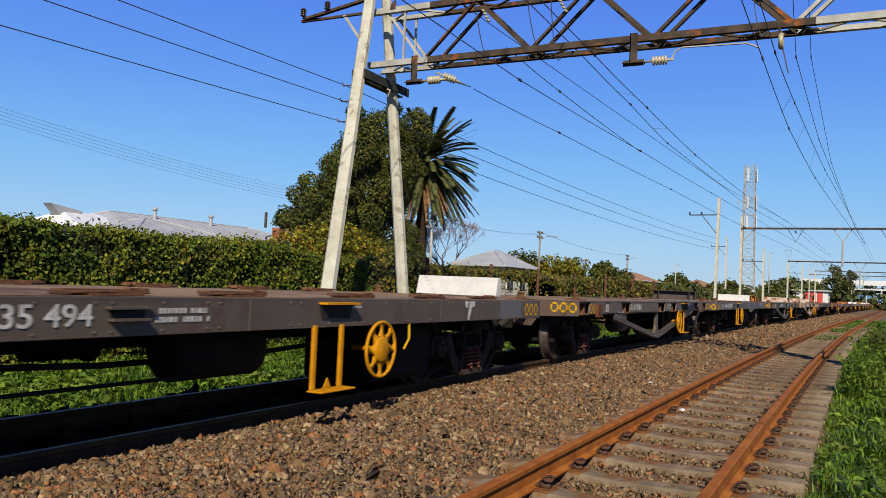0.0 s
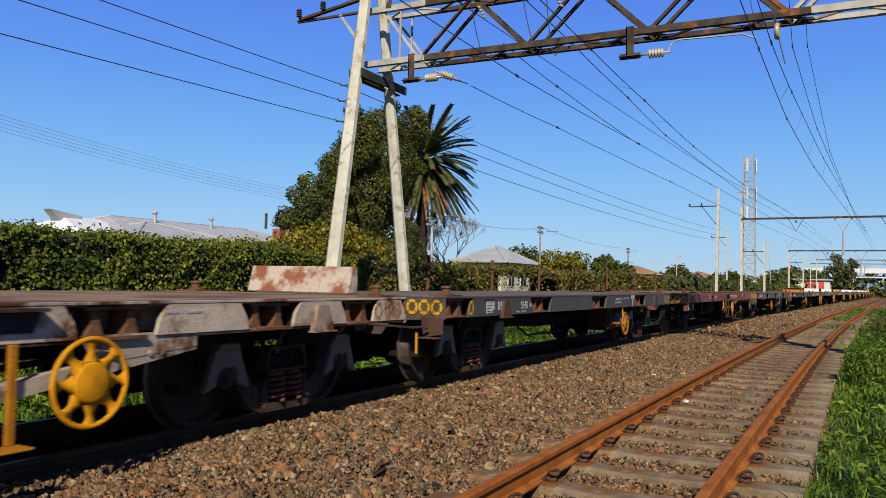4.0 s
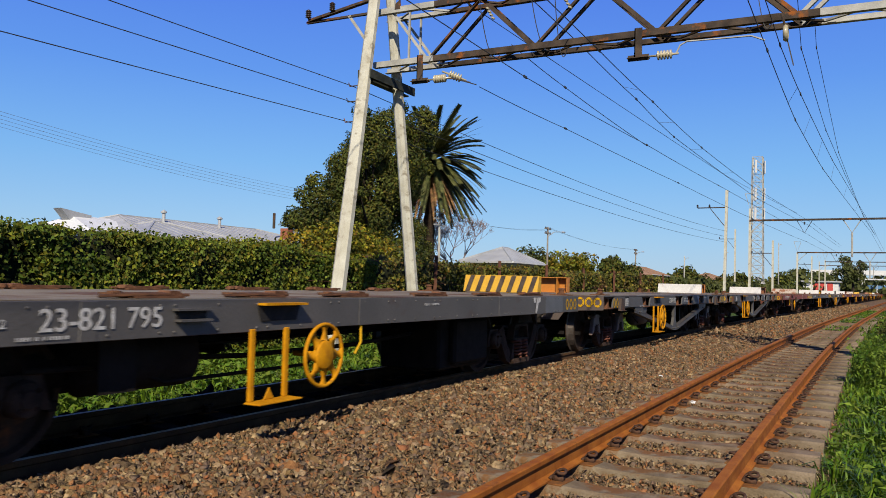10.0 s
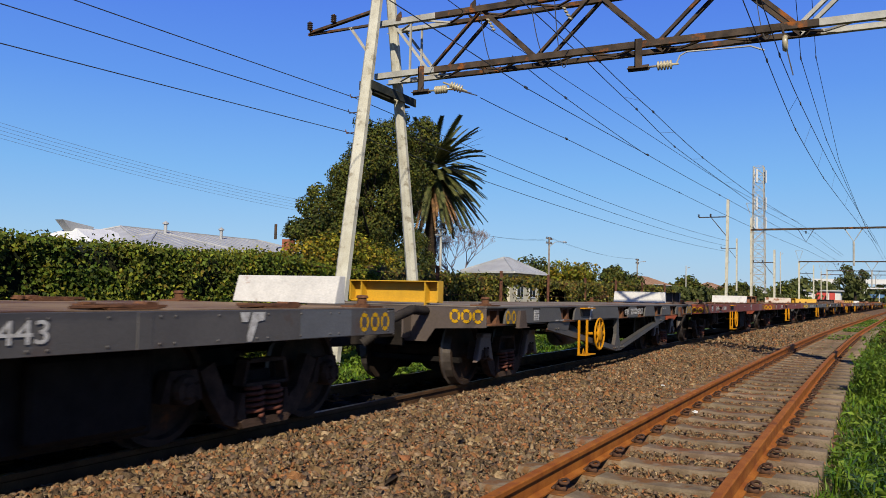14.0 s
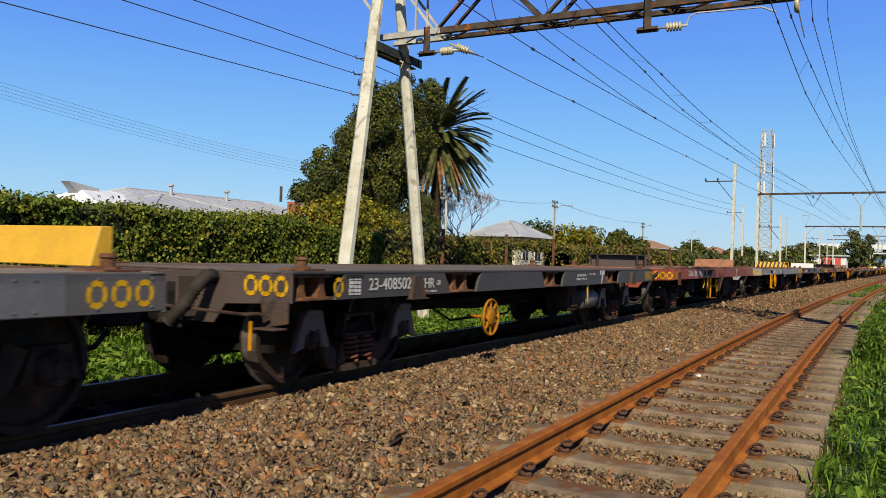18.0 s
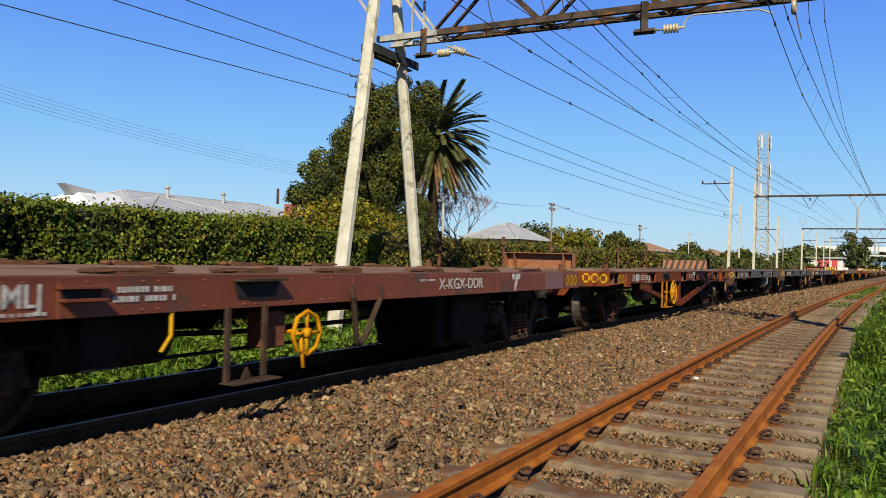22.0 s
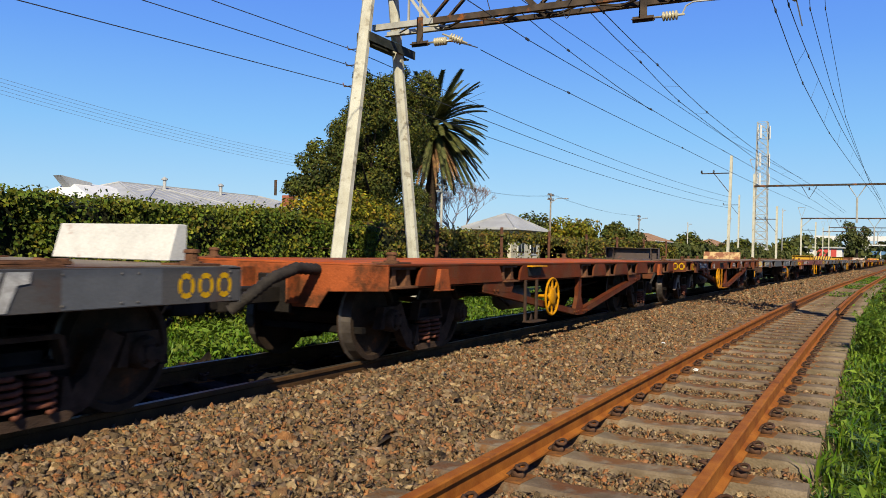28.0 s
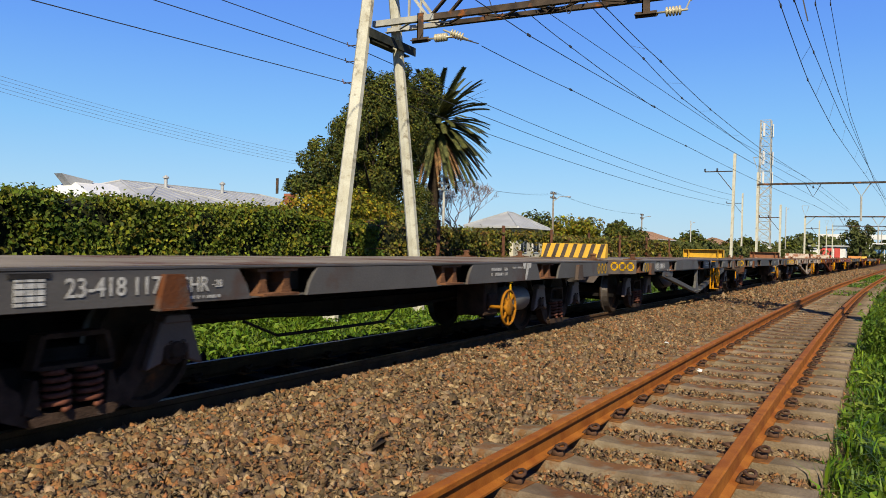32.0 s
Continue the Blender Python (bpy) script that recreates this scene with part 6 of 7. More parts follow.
        part("stencil", bars(0.35, 0.02, 1, 8), w, "small white stencilled lettering", m=pose(HW + 0.005, -3.6, 0.79) @ FACE_SIDE)
        if old != 2:
            part("label_panel", label_panel(), w, "white inspection panel", m=pose(HW + 0.001, (number[1] if number else -4.2) - 0.2 if kind == "S" else (-4.5 if kind == "L" else -3.95) - sh_, 0.885 if kind != "S" else 0.87) @ FACE_SIDE)
    for name, row, tall in (("number", number, 0.13 if kind == "L" else 0.11), ("class_letters", cls, 0.115 if kind == "L" else 0.1)):
        if row:
            me = word_mesh(row[0], tall)
            wide = max(v.co.x for v in me.vertices)
            part(name, me, w, "white painted " + name.replace("_", " "), m=pose(HW + 0.0065, row[1], 0.835) @ FACE_SIDE @ Matrix.Diagonal(((row[2] - row[1]) / wide, 1, 1, 1)))
    if not number and old != 3:
        part("stencil", bars(0.7, 0.1, 1, 3), w, "white stencilled lettering", m=pose(HW + 0.001, -3.2 if kind == "L" else -4.5, 0.835) @ FACE_SIDE)
    patch = once("patch", lambda: Shape().add([(-0.35, -0.11, 0.0015), (0.35, -0.11, 0.0015), (0.35, 0.11, 0.0015), (-0.35, 0.11, 0.0015)], [(0, 1, 2, 3)]).mesh("paint_patch", "patch_paint"))
    if kind == "L":
        part("paint_patch", patch, w, "fresh paint patch", m=pose(HW + 0.0002, HB - 1.05, 0.883) @ FACE_SIDE, color=(c[0] * 0.8 + 0.05, c[1] * 0.8 + 0.06, c[2] * 0.8 + 0.075))
    if rear:
        flap(w, rear, True, HB)
    if lead:
        flap(w, lead, False, HB)
    # bogies
    AXLE = BASE[kind]
    fr, sp, wh, bo = bogie_parts(AXLE)
    for y in (-HB + 1.48, HB - 1.32):
        b = part("bogie", bo, w, "cast steel bogie", m=pose(0, y, 0))
        part("side_frame", fr, b, m=pose(0.83, 0, 0))
        part("side_frame", fr, b, m=pose(-0.83, 0, 0, 0, 0, 180))
        part("spring", sp, b, m=pose(0.86, 0, 0))
        part("spring", sp, b, m=pose(-0.86, 0, 0))
        for s_ in (-1, 1):
            part("wheelset", wh, b, m=pose(0, s_ * AXLE, 0))
            if kind == "S" or (kind == "T" and old != 3 and n % 2):
                part("axle_guard", axle_guard(), b, "pale grey guard over the axle box" if kind == "S" else "rust-red guard over the axle box", m=pose(0.91, s_ * AXLE, 0), color=(0.17, 0.165, 0.17) if kind == "S" and n % 3 else (0.15, 0.1, 0.08))
    return w


WAGONS = [wagon(i + 1, *row) for i, row in enumerate(TRAIN)]

def gone(t):
    """Metres that the train has run by t seconds."""
    return 13.91500 * t + 0.007230 * t * t - 0.0002622 * t ** 3


def motions():
    for i, w in enumerate(WAGONS):
        mid = (COUPLED[i] + COUPLED[i + 1]) / 2 + SHIFT_OF.get(i + 1, SHIFT[TRAIN[i][0]])
        rows = []
        for k in range(17):
            t = 2.0 * k
            s = mid - gone(t)
            xa, ya, ha = along(s - 4.17, MAIN)
            xb, yb, hb = along(s + 4.17, MAIN)
            rows.append((t, pose((xa + xb) / 2, (ya + yb) / 2, 0, 0, 0, -math.degrees(math.atan2(xb - xa, yb - ya)))))
        walk(w, rows)


# ---------------------------------------------------------------- hedge, fence and plants
def hedge(s0, s1, off, top, label, density, ragged=0.14, size=0.085, mat="ivy", rise=0.0, bare=None):
    t = thing("hedge", label, "hedge")
    n = int((s1 - s0) / 0.35)
    core = Shape()
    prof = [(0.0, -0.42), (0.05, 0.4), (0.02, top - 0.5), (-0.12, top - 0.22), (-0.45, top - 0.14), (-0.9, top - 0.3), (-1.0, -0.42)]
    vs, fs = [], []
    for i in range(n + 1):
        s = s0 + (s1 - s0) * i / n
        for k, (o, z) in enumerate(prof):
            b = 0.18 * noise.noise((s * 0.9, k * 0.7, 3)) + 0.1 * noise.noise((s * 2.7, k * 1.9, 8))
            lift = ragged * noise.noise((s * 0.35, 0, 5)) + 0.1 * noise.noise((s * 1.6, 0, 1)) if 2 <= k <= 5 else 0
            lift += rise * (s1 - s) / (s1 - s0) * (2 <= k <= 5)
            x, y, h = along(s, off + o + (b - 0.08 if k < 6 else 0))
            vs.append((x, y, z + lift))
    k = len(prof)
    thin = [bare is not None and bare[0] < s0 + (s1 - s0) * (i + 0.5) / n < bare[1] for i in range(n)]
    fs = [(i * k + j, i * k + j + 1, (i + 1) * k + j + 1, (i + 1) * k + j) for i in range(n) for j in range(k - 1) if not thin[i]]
    # inner sheet whose near-black colour stands in for shade between the leaves
    part("shade_core", core.add(vs, fs).mesh("shade_core", "ivy_dark", smooth=True), t)
    # leaves over face and top; sparse where the face is thin
    count = int(density * (s1 - s0))
    s = s0 + (s1 - s0) * rng.random(count)
    face = rng.random(count) < 0.74
    z = np.where(face, -0.35 + (top + 0.3) * rng.random(count) ** 0.8, top - 0.12 + rng.normal(0, 0.07, count))
    o = np.where(face, 0.06 + rng.normal(0, 0.075, count), -rng.random(count) * 0.8)
    bul = np.array([0.18 * noise.noise((a * 0.9, b * 1.1, 3)) + 0.1 * noise.noise((a * 2.7, b * 2.3, 8)) for a, b in zip(s, z)])
    lift = np.array([ragged * noise.noise((a * 0.35, 0, 5)) + 0.1 * noise.noise((a * 1.6, 0, 1)) + rise * (s1 - a) / (s1 - s0) for a in s])
    gaps = np.array([noise.noise((a * 1.3, b * 1.6, 17)) for a, b in zip(s, z)])
    ok = (gaps > -0.1) | (rng.random(count) < 0.2) | (~face & (gaps > -0.35))
    if bare is not None:
        hung = top - 0.3 + 0.5 * np.array([noise.noise((a * 2.1, 0, 31)) for a in s])
        ok &= ~((s > bare[0]) & (s < bare[1]) & (z < hung) & (rng.random(count) < 0.93))
    z = z + lift * np.clip(z / top, 0, 1)
    o = o + np.where(face, bul, 0)
    s, z, o, face = s[ok], z[ok], o[ok], face[ok]
    c = np.stack([*swept(s, off + o), z], 1)
    nrm = np.where(face[:, None], np.array([[1.0, -0.25, 0.35]]), np.array([[0.25, -0.1, 1.0]]))
    grow = size * (1 + 0.018 * np.clip(s - 12, 0, 40))
    v, f = leaves(c, nrm, grow, 0.8, 0.15, 0.8)
    part("leaves", cloud("leaves", v, f, mat), t, "glossy green ivy leaves")
    return t


hedge(-6, 17.0, -10.9, 1.73, "dense clipped ivy hedge, dark green with sunlit leaves", 4900, 0.17, 0.066, rise=0.5)
hedge(17.0, 47.0, -10.9, 1.74, "ivy hedge grown over an old fence, patchy and brownish", 1750, 0.22, 0.08, "ivy_dry", bare=(24.6, 30.2))
hedge(47.0, 120.0, -11.4, 1.7, "rough overgrown hedge far down the line", 260, 0.4, 0.16, "leaf_mid")

fence = thing("fence", "rusty steel fence posts in the hedge", "fence")
for s in (15.0, 19.6, 23.85, 27.9, 31.9, 36.0, 40.2, 44.5):
    x, y, h = along(s, -10.72)
    part("post", Shape().box(-0.05, 0.05, -0.05, -0.038, 0, 2.3).box(-0.05, -0.038, -0.05, 0.05, 0, 2.3).mesh("post", "post_rust"), fence, m=pose(x, y, -0.4, 0, random.uniform(-1, 1), 20))
for z in (0.6, 1.3, 1.85):
    part("fence_wire", Shape().tube([along(s, -10.7)[:2] + (z - 0.2 + 0.02 * math.sin(s),) for s in range(14, 46, 2)], 0.006, 4).mesh("fence_wire", "post_rust"), fence)


def limb_tree(name, label, x, y, trunk_h, clumps, leaf, count, mat, trunk_r=0.25, limbs=True, base_z=-0.4, lean=(0, 0)):
    """A tapered trunk with limbs to each clump of leaves. Clumps are (dx, dy, z, radius)."""
    t = thing(name, label, "tree", m=pose(x, y, base_z))
    fork = Vector((lean[0], lean[1], trunk_h))
    part("trunk", Shape().tube([(0, 0, -0.1), (lean[0] * 0.3, lean[1] * 0.3, trunk_h * 0.5), fork], trunk_r, 9, r1=trunk_r * 0.6).mesh("trunk", "bark", smooth=True), t)
    vs, fs, k = [], [], 0
    for (dx, dy, z, r) in clumps:
        if limbs:
            e = Vector((dx, dy, z - r * 0.2))
            mid = fork.lerp(e, 0.5) + Vector((random.uniform(-0.3, 0.3), random.uniform(-0.3, 0.3), 0.2))
            part("limb", Shape().tube([fork, mid, e], trunk_r * 0.42, 6, r1=0.02).mesh("limb", "bark", smooth=True), t)
        n = int(count * r * r)
        d = rng.normal(0, 1, (n, 3))
        d /= np.linalg.norm(d, axis=1)[:, None]
        rad = r * (1 - 0.42 * rng.random(n) ** 1.6)
        wob = np.array([1 + 0.34 * noise.noise((a * 1.9 + dx, b * 1.9 + dy, c * 1.9 + z)) + 0.2 * noise.noise((a * 5 + dx, b * 5, c * 5)) for a, b, c in d])
        c = d * (rad * wob)[:, None] * np.array([1, 1, 0.86]) + np.array([dx, dy, z])
        v, f = leaves(c, d + np.array([0, 0, 0.35]), np.full(n, leaf), 0.7, 0.1)
        vs.append(v)
        fs.append(f + k)
        k += len(v)
    part("crown", cloud("crown", np.concatenate(vs), np.concatenate(fs), mat), t, "uneven leafy crown")
    return t


def blob(n, sx, sy, z0, z1, r0, r1, seed, shape=1.0):
    r = random.Random(seed)
    out = []
    for i in range(n):
        u = r.random()
        a = r.uniform(0, 2 * math.pi)
        ring = math.sqrt(r.random()) * (1 - abs(u - 0.45) ** 2 * shape * 1.6)
        out.append((sx * ring * math.cos(a), sy * ring * math.sin(a), z0 + (z1 - z0) * u, r.uniform(r0, r1)))
    return out


# the big dark evergreen behind the hedge, with a lower shoulder on one side
big = [(0.4, -5.0, 6.2, 0.6), (0.8, -5.7, 5.0, 0.75), (0.6, -6.3, 4.3, 0.6), (0.5, -5.2, 3.9, 0.8), (0, 2.1, 10.4, 1.25), (0.8, 3.9, 10.4, 1.35), (-0.6, 1.2, 9.9, 1.15), (0.5, -1.4, 8.4, 1.15), (0, 5.6, 10.0, 1.0), (0.8, -3.2, 7.3, 1.0), (-0.6, 0.4, 8.0, 1.5), (0.5, 2.1, 8.4, 1.7),
       (0, 4.5, 8.4, 1.25), (0.8, -3.8, 6.2, 0.8), (-0.6, -0.9, 6.5, 1.35), (0.5, 0.4, 6.5, 1.5), (0, 3.2, 6.9, 1.35), (0.8, -5.4, 5.4, 0.66), (-0.6, -5.2, 4.5, 0.72), (0.5, -3.9, 4.7, 0.9),
       (0, -2.1, 5.0, 1.1), (0.8, -1.0, 4.8, 1.25), (-0.6, 2.0, 5.2, 1.3), (0.5, 2.6, 5.6, 0.85), (0, -3.4, 3.8, 0.85), (0.8, -0.5, 3.9, 1.15), (0.6, 3.0, 4.2, 1.2), (0.6, 4.4, 3.3, 1.1), (0.4, 4.6, 4.6, 0.8)]
for i in range(46):
    c_ = random.choice(big[:25])
    big.append((c_[0] + random.uniform(-0.5, 1.2), c_[1] + random.uniform(-0.7, 0.7) * c_[3], c_[2] + random.uniform(-0.4, 0.95) * c_[3], random.uniform(0.3, 0.62)))
limb_tree("evergreen_tree", "tall dark evergreen tree with a dense rounded crown", -24.0, 36.8, 2.6, big, 0.125, 1900, "leaf_dark", 0.35)
# olive shrubs in front of it
limb_tree("shrub", "olive-yellow shrub growing above the hedge", -15.5, 20.6, 1.0, [(0, dy, z, r) for dy, z, r in ((-1.6, 2.15, 0.65), (-0.7, 2.45, 0.75), (0.3, 2.6, 0.85), (1.3, 2.75, 0.9), (2.4, 2.7, 0.9), (3.4, 2.6, 0.8), (-0.2, 2.1, 0.9), (1.8, 2.2, 1.0), (3.0, 2.1, 0.9), (4.3, 2.5, 0.7))], 0.12, 1300, "leaf_olive", 0.12)
limb_tree("shrub", "dark green bush beside the palm", -19, 30.5, 1.0, [(0, 0, 2.6, 1.0), (0.3, 1.4, 2.8, 1.0), (0, 2.6, 2.4, 0.9), (0, -1.2, 2.3, 0.9), (0, 3.6, 2.2, 0.8)], 0.15, 800, "leaf_dark", 0.1)
limb_tree("shrub", "green bush behind the hedge", -14.2, 7.2, 1.0, [(0, 0, 2.1, 0.55), (0.1, -0.9, 2.15, 0.5), (0, 0.7, 1.95, 0.4)], 0.1, 1500, "ivy", 0.08)


def palm(x, y, trunk_h):
    t = thing("palm_tree", "tall date palm, arching fronds over a dead brown skirt", "palm tree", m=pose(x, y, -0.4))
    tr = Shape()
    tr.lathe([(0.5 - 0.08 * (i % 2) - 0.1 * i / 24 + (0.25 if i > 20 else 0), trunk_h * i / 24) for i in range(25)] + [(0, trunk_h + 0.2)], "z", 14)
    part("trunk", tr.mesh("trunk", "palm_bark"), t, "rough dark trunk")

    def frond(length, rise, droop, mat, width):
        fs, pts = [], []
        n = 42
        for i in range(n + 1):
            u = i / n
            pts.append(Vector((length * u * (1 - 0.18 * u * droop), 0, rise * length * u - droop * length * u * u)))
        vv, k = [], 0
        for i in range(2, n):
            p = pts[i]
            d = (pts[i + 1] - pts[i - 1]).normalized()
            up = Vector((-d.z, 0, d.x))
            w = width * math.sin(math.pi * (0.12 + 0.88 * (1 - i / n))) ** 0.6
            for s_ in (-1, 1):
                tip = p + Vector((0, s_, 0)) * w * 0.75 + d * w * 0.75 + up * w * 0.12 - Vector((0, 0, 0.12 * w))
                b = 0.1
                vv += [p - d * b, p + d * b, tip + up * 0.004]
                fs.append((k, k + 1, k + 2))
                k += 3
        rach = Shape().tube(pts[::3], 0.03, 4, r1=0.006)
        m0 = len(vv)
        vv += [Vector(v) for v in rach.v]
        sh = Shape()
        sh.v = [tuple(v) for v in vv]
        sh.f = fs + [tuple(i + m0 for i in f) for f in rach.f]
        sh.m = [0] * len(sh.f)
        return sh.mesh("frond", mat)
    kinds = [frond(3.7, 1.2, 0.35, "frond", 0.42), frond(4.1, 0.75, 0.4, "frond", 0.42), frond(4.3, 0.3, 0.42, "frond", 0.42), frond(4.2, -0.1, 0.46, "frond", 0.4),
             frond(3.9, -0.55, 0.5, "frond", 0.34), frond(3.5, -0.5, 0.5, "frond_dead", 0.3), frond(2.7, -1.0, 0.5, "frond_dead", 0.26)]
    r = random.Random(5)
    for ring, (kind, n) in enumerate(((0, 24), (1, 42), (2, 50), (3, 46), (4, 30), (5, 14), (6, 24))):
        for i in range(n):
            part("frond", kinds[kind], t, "dead brown frond" if kind > 4 else "", m=pose(0, 0, trunk_h + 0.2 - 0.12 * ring, r.uniform(-12, 12), r.uniform(-10, 10), 360 * (i + r.uniform(-0.3, 0.3)) / n))
    return t


palm(-28.5, 52.2, 10.5)


def bare_tree(x, y, h, seed, label):
    t = thing("bare_tree", label, "tree", m=pose(x, y, -0.4))
    r = random.Random(seed)
    sh = Shape()

    def grow(p, d, length, rad, level):
        q = p + d * length * 0.5 + Vector((r.uniform(-0.1, 0.1), r.uniform(-0.1, 0.1), 0)) * length
        e = p + d * length
        sh.tube([p, q, e], rad, 4 if level > 1 else 6, r1=rad * 0.6)
        if level < 6:
            for _ in range(3):
                nd = (d + Vector((r.uniform(-0.75, 0.75), r.uniform(-0.75, 0.75), r.uniform(-0.1, 0.5)))).normalized()
                grow(e, nd, length * r.uniform(0.6, 0.8), max(rad * 0.58, 0.009), level + 1)
    part("trunk", Shape().tube([(0, 0, 0), (0.05, 0.1, h * 0.28)], 0.2, 8, r1=0.15).mesh("trunk", "twig", smooth=True), t)
    for _ in range(4):
        grow(Vector((0.05, 0.1, h * 0.27)), Vector((r.uniform(-0.9, 0.9), r.uniform(-0.9, 0.9), 0.9)).normalized(), h * 0.2, 0.085, 0)
    part("branch_crown", sh.mesh("branch_crown", "twig"), t, "bare grey winter branches")
    return t


bare_tree(-31.6, 63, 8.4, 3, "leafless grey tree with fine spreading twigs")

# trees down the line
limb_tree("tree", "yellow-green leafy tree beyond the hedge", -30, 90, 1.5, blob(12, 2.6, 3.8, 2.2, 4.5, 1.0, 1.6, 4), 0.34, 220, "leaf_olive", 0.2)
limb_tree("tree", "round dark green tree beyond the hedge", -30, 109, 1.5, blob(13, 2.3, 3.4, 2.2, 4.8, 1.0, 1.6, 6), 0.36, 240, "leaf_dark", 0.2)
limb_tree("tree", "dark green tree near a far house", -30, 162, 1.5, blob(13, 4.0, 9.0, 1.6, 4.4, 1.4, 2.2, 8), 0.55, 110, "leaf_dark", 0.2)
limb_tree("tree", "dark bushy tree far down the line", -22, 165, 1.5, blob(12, 3.0, 8.0, 1.4, 3.8, 1.3, 2.0, 12), 0.55, 110, "leaf_dark", 0.2)
limb_tree("tree", "dark bushy tree far down the line", -15, 175, 1.5, blob(12, 2.6, 8.0, 1.2, 3.4, 1.2, 1.8, 13), 0.55, 110, "leaf_dark", 0.2)
limb_tree("tree", "large grey-green gum tree by the station", -1.9, 170, 3.4, blob(22, 3.3, 3.6, 4.0, 7.8, 0.7, 1.4, 14), 0.4, 130, "leaf_mid", 0.35)
limb_tree("tree", "small dark tree by the station", -16, 230, 1.5, blob(7, 2.2, 2.6, 3.0, 6.4, 1.2, 1.8, 15), 0.5, 120, "leaf_dark", 0.2)
limb_tree("tree", "dark green tree behind a house", -36, 92, 1.5, blob(8, 2.6, 4.5, 3.2, 5.4, 1.2, 1.9, 19), 0.34, 200, "leaf_dark", 0.2)
far_woods = []
for i in range(90):
    a = random.uniform(-0.75, 0.12)
    d = random.uniform(190, 330)
    far_woods.append((d * math.sin(a), d * math.cos(a), random.uniform(1.2, 3.4), random.uniform(2.4, 4.6)))
vs, fs, k = [], [], 0
for x, y, z, r in far_woods:
    n = 260
    d = rng.normal(0, 1, (n, 3))
    d /= np.linalg.norm(d, axis=1)[:, None]
    c = d * (r * (1 - 0.3 * rng.random(n)))[:, None] * np.array([1.5, 1.5, 0.75]) + np.array([x, y, z])
    v, f = leaves(c, d, np.full(n, 1.1), 0.8)
    vs.append(v)
    fs.append(f + k)
    k += len(v)
tagged(new("far_woods", cloud("far_woods", np.concatenate(vs), np.concatenate(fs), "leaf_mid")), "low line of trees on the horizon", "trees", kind="stuff")


# grass
def blades(name, n, s0, s1, o0, o1, z, h0, h1, mat, label, power=1.0, keep=None, width=0.006):
    s = s0 + (s1 - s0) * rng.random(n) ** power
    o = o0 + (o1 - o0) * rng.random(n)
    if keep is not None:
        ok = keep(s, o)
        s, o = s[ok], o[ok]
        n = len(s)
    clump = np.array([noise.noise((a * 1.7, b * 1.7, 2)) for a, b in zip(s, o)])
    h = rng.uniform(h0, h1, n) * (1 + 0.7 * clump)
    x, y = swept(s, o)
    a = rng.uniform(0, 6.283, n)
    lean = rng.uniform(0.2, 1.35, n)
    dx, dy = np.cos(a), np.sin(a)
    w = width * rng.uniform(0.7, 1.5, n) * (1 + 0.05 * np.clip(s - 5, 0, 60))
    P = np.stack([x, y, np.full(n, z)], 1)
    side = np.stack([-dy, dx, np.zeros(n)], 1) * w[:, None]
    m1 = P + np.stack([dx * h * lean * 0.25, dy * h * lean * 0.25, h * 0.6], 1)
    tip = P + np.stack([dx * h * lean, dy * h * lean, h * (1.02 - 0.5 * lean)], 1)
    v = np.stack([P - side, P + side, m1 + side * 0.8, m1 - side * 0.8, tip], 1).reshape(-1, 3)
    i = np.arange(n)[:, None] * 5
    f = np.concatenate([i + [0, 1, 2], i + [0, 2, 3], i + [3, 2, 4]], 0)
    return tagged(new(name, cloud(name, v, f, mat)), label, "grass", kind="stuff")


def ragged_edge(s, o):
    # tongues of grass reach in between the sleeper ends
    return o > np.array([-0.3 + 0.16 * noise.noise((a * 0.8, 0, 9)) + 0.1 * noise.noise((a * 3.1, 0, 4)) for a in s])


blades("grass", 42000, 2.5, 30, -0.5, 1.4, -0.42, 0.14, 0.34, "grass", "long lush green grass beside the siding", 1.6, ragged_edge, 0.0075)
blades("grass", 9000, 28, 75, -0.5, 3.2, -0.42, 0.15, 0.4, "grass", "long green grass down the line", 1.2, width=0.012)
blades("grass", 12000, 20, 70, SIDE - 0.5, SIDE + 0.9, -0.24, 0.05, 0.13, "grass", "grass growing between the siding rails", 0.8, lambda s, o: np.array([noise.noise((a * 0.12, 4, 4)) > -0.1 + (a < 26) * 0.3 for a in s]), 0.012)
blades("grass", 16000, -6, 26, 1.4, 6.5, -0.42, 0.1, 0.28, "grass", "rough green grass beside the camera", 1.0, width=0.009)
blades("grass", 3000, -6, 2.6, -0.1, 1.4, -0.42, 0.06, 0.16, "grass", "short green grass beside the camera", 1.0)
blades("straw", 900, 3, 16, -0.42, -0.12, -0.36, 0.06, 0.18, "straw", "dry straw at the edge of the sleepers", 1.3)
blades("grass", 40000, 1.5, 34, -10.9, -7.2, -0.42, 0.1, 0.28, "grass", "green grass between the train and the hedge", 1.25, width=0.009)


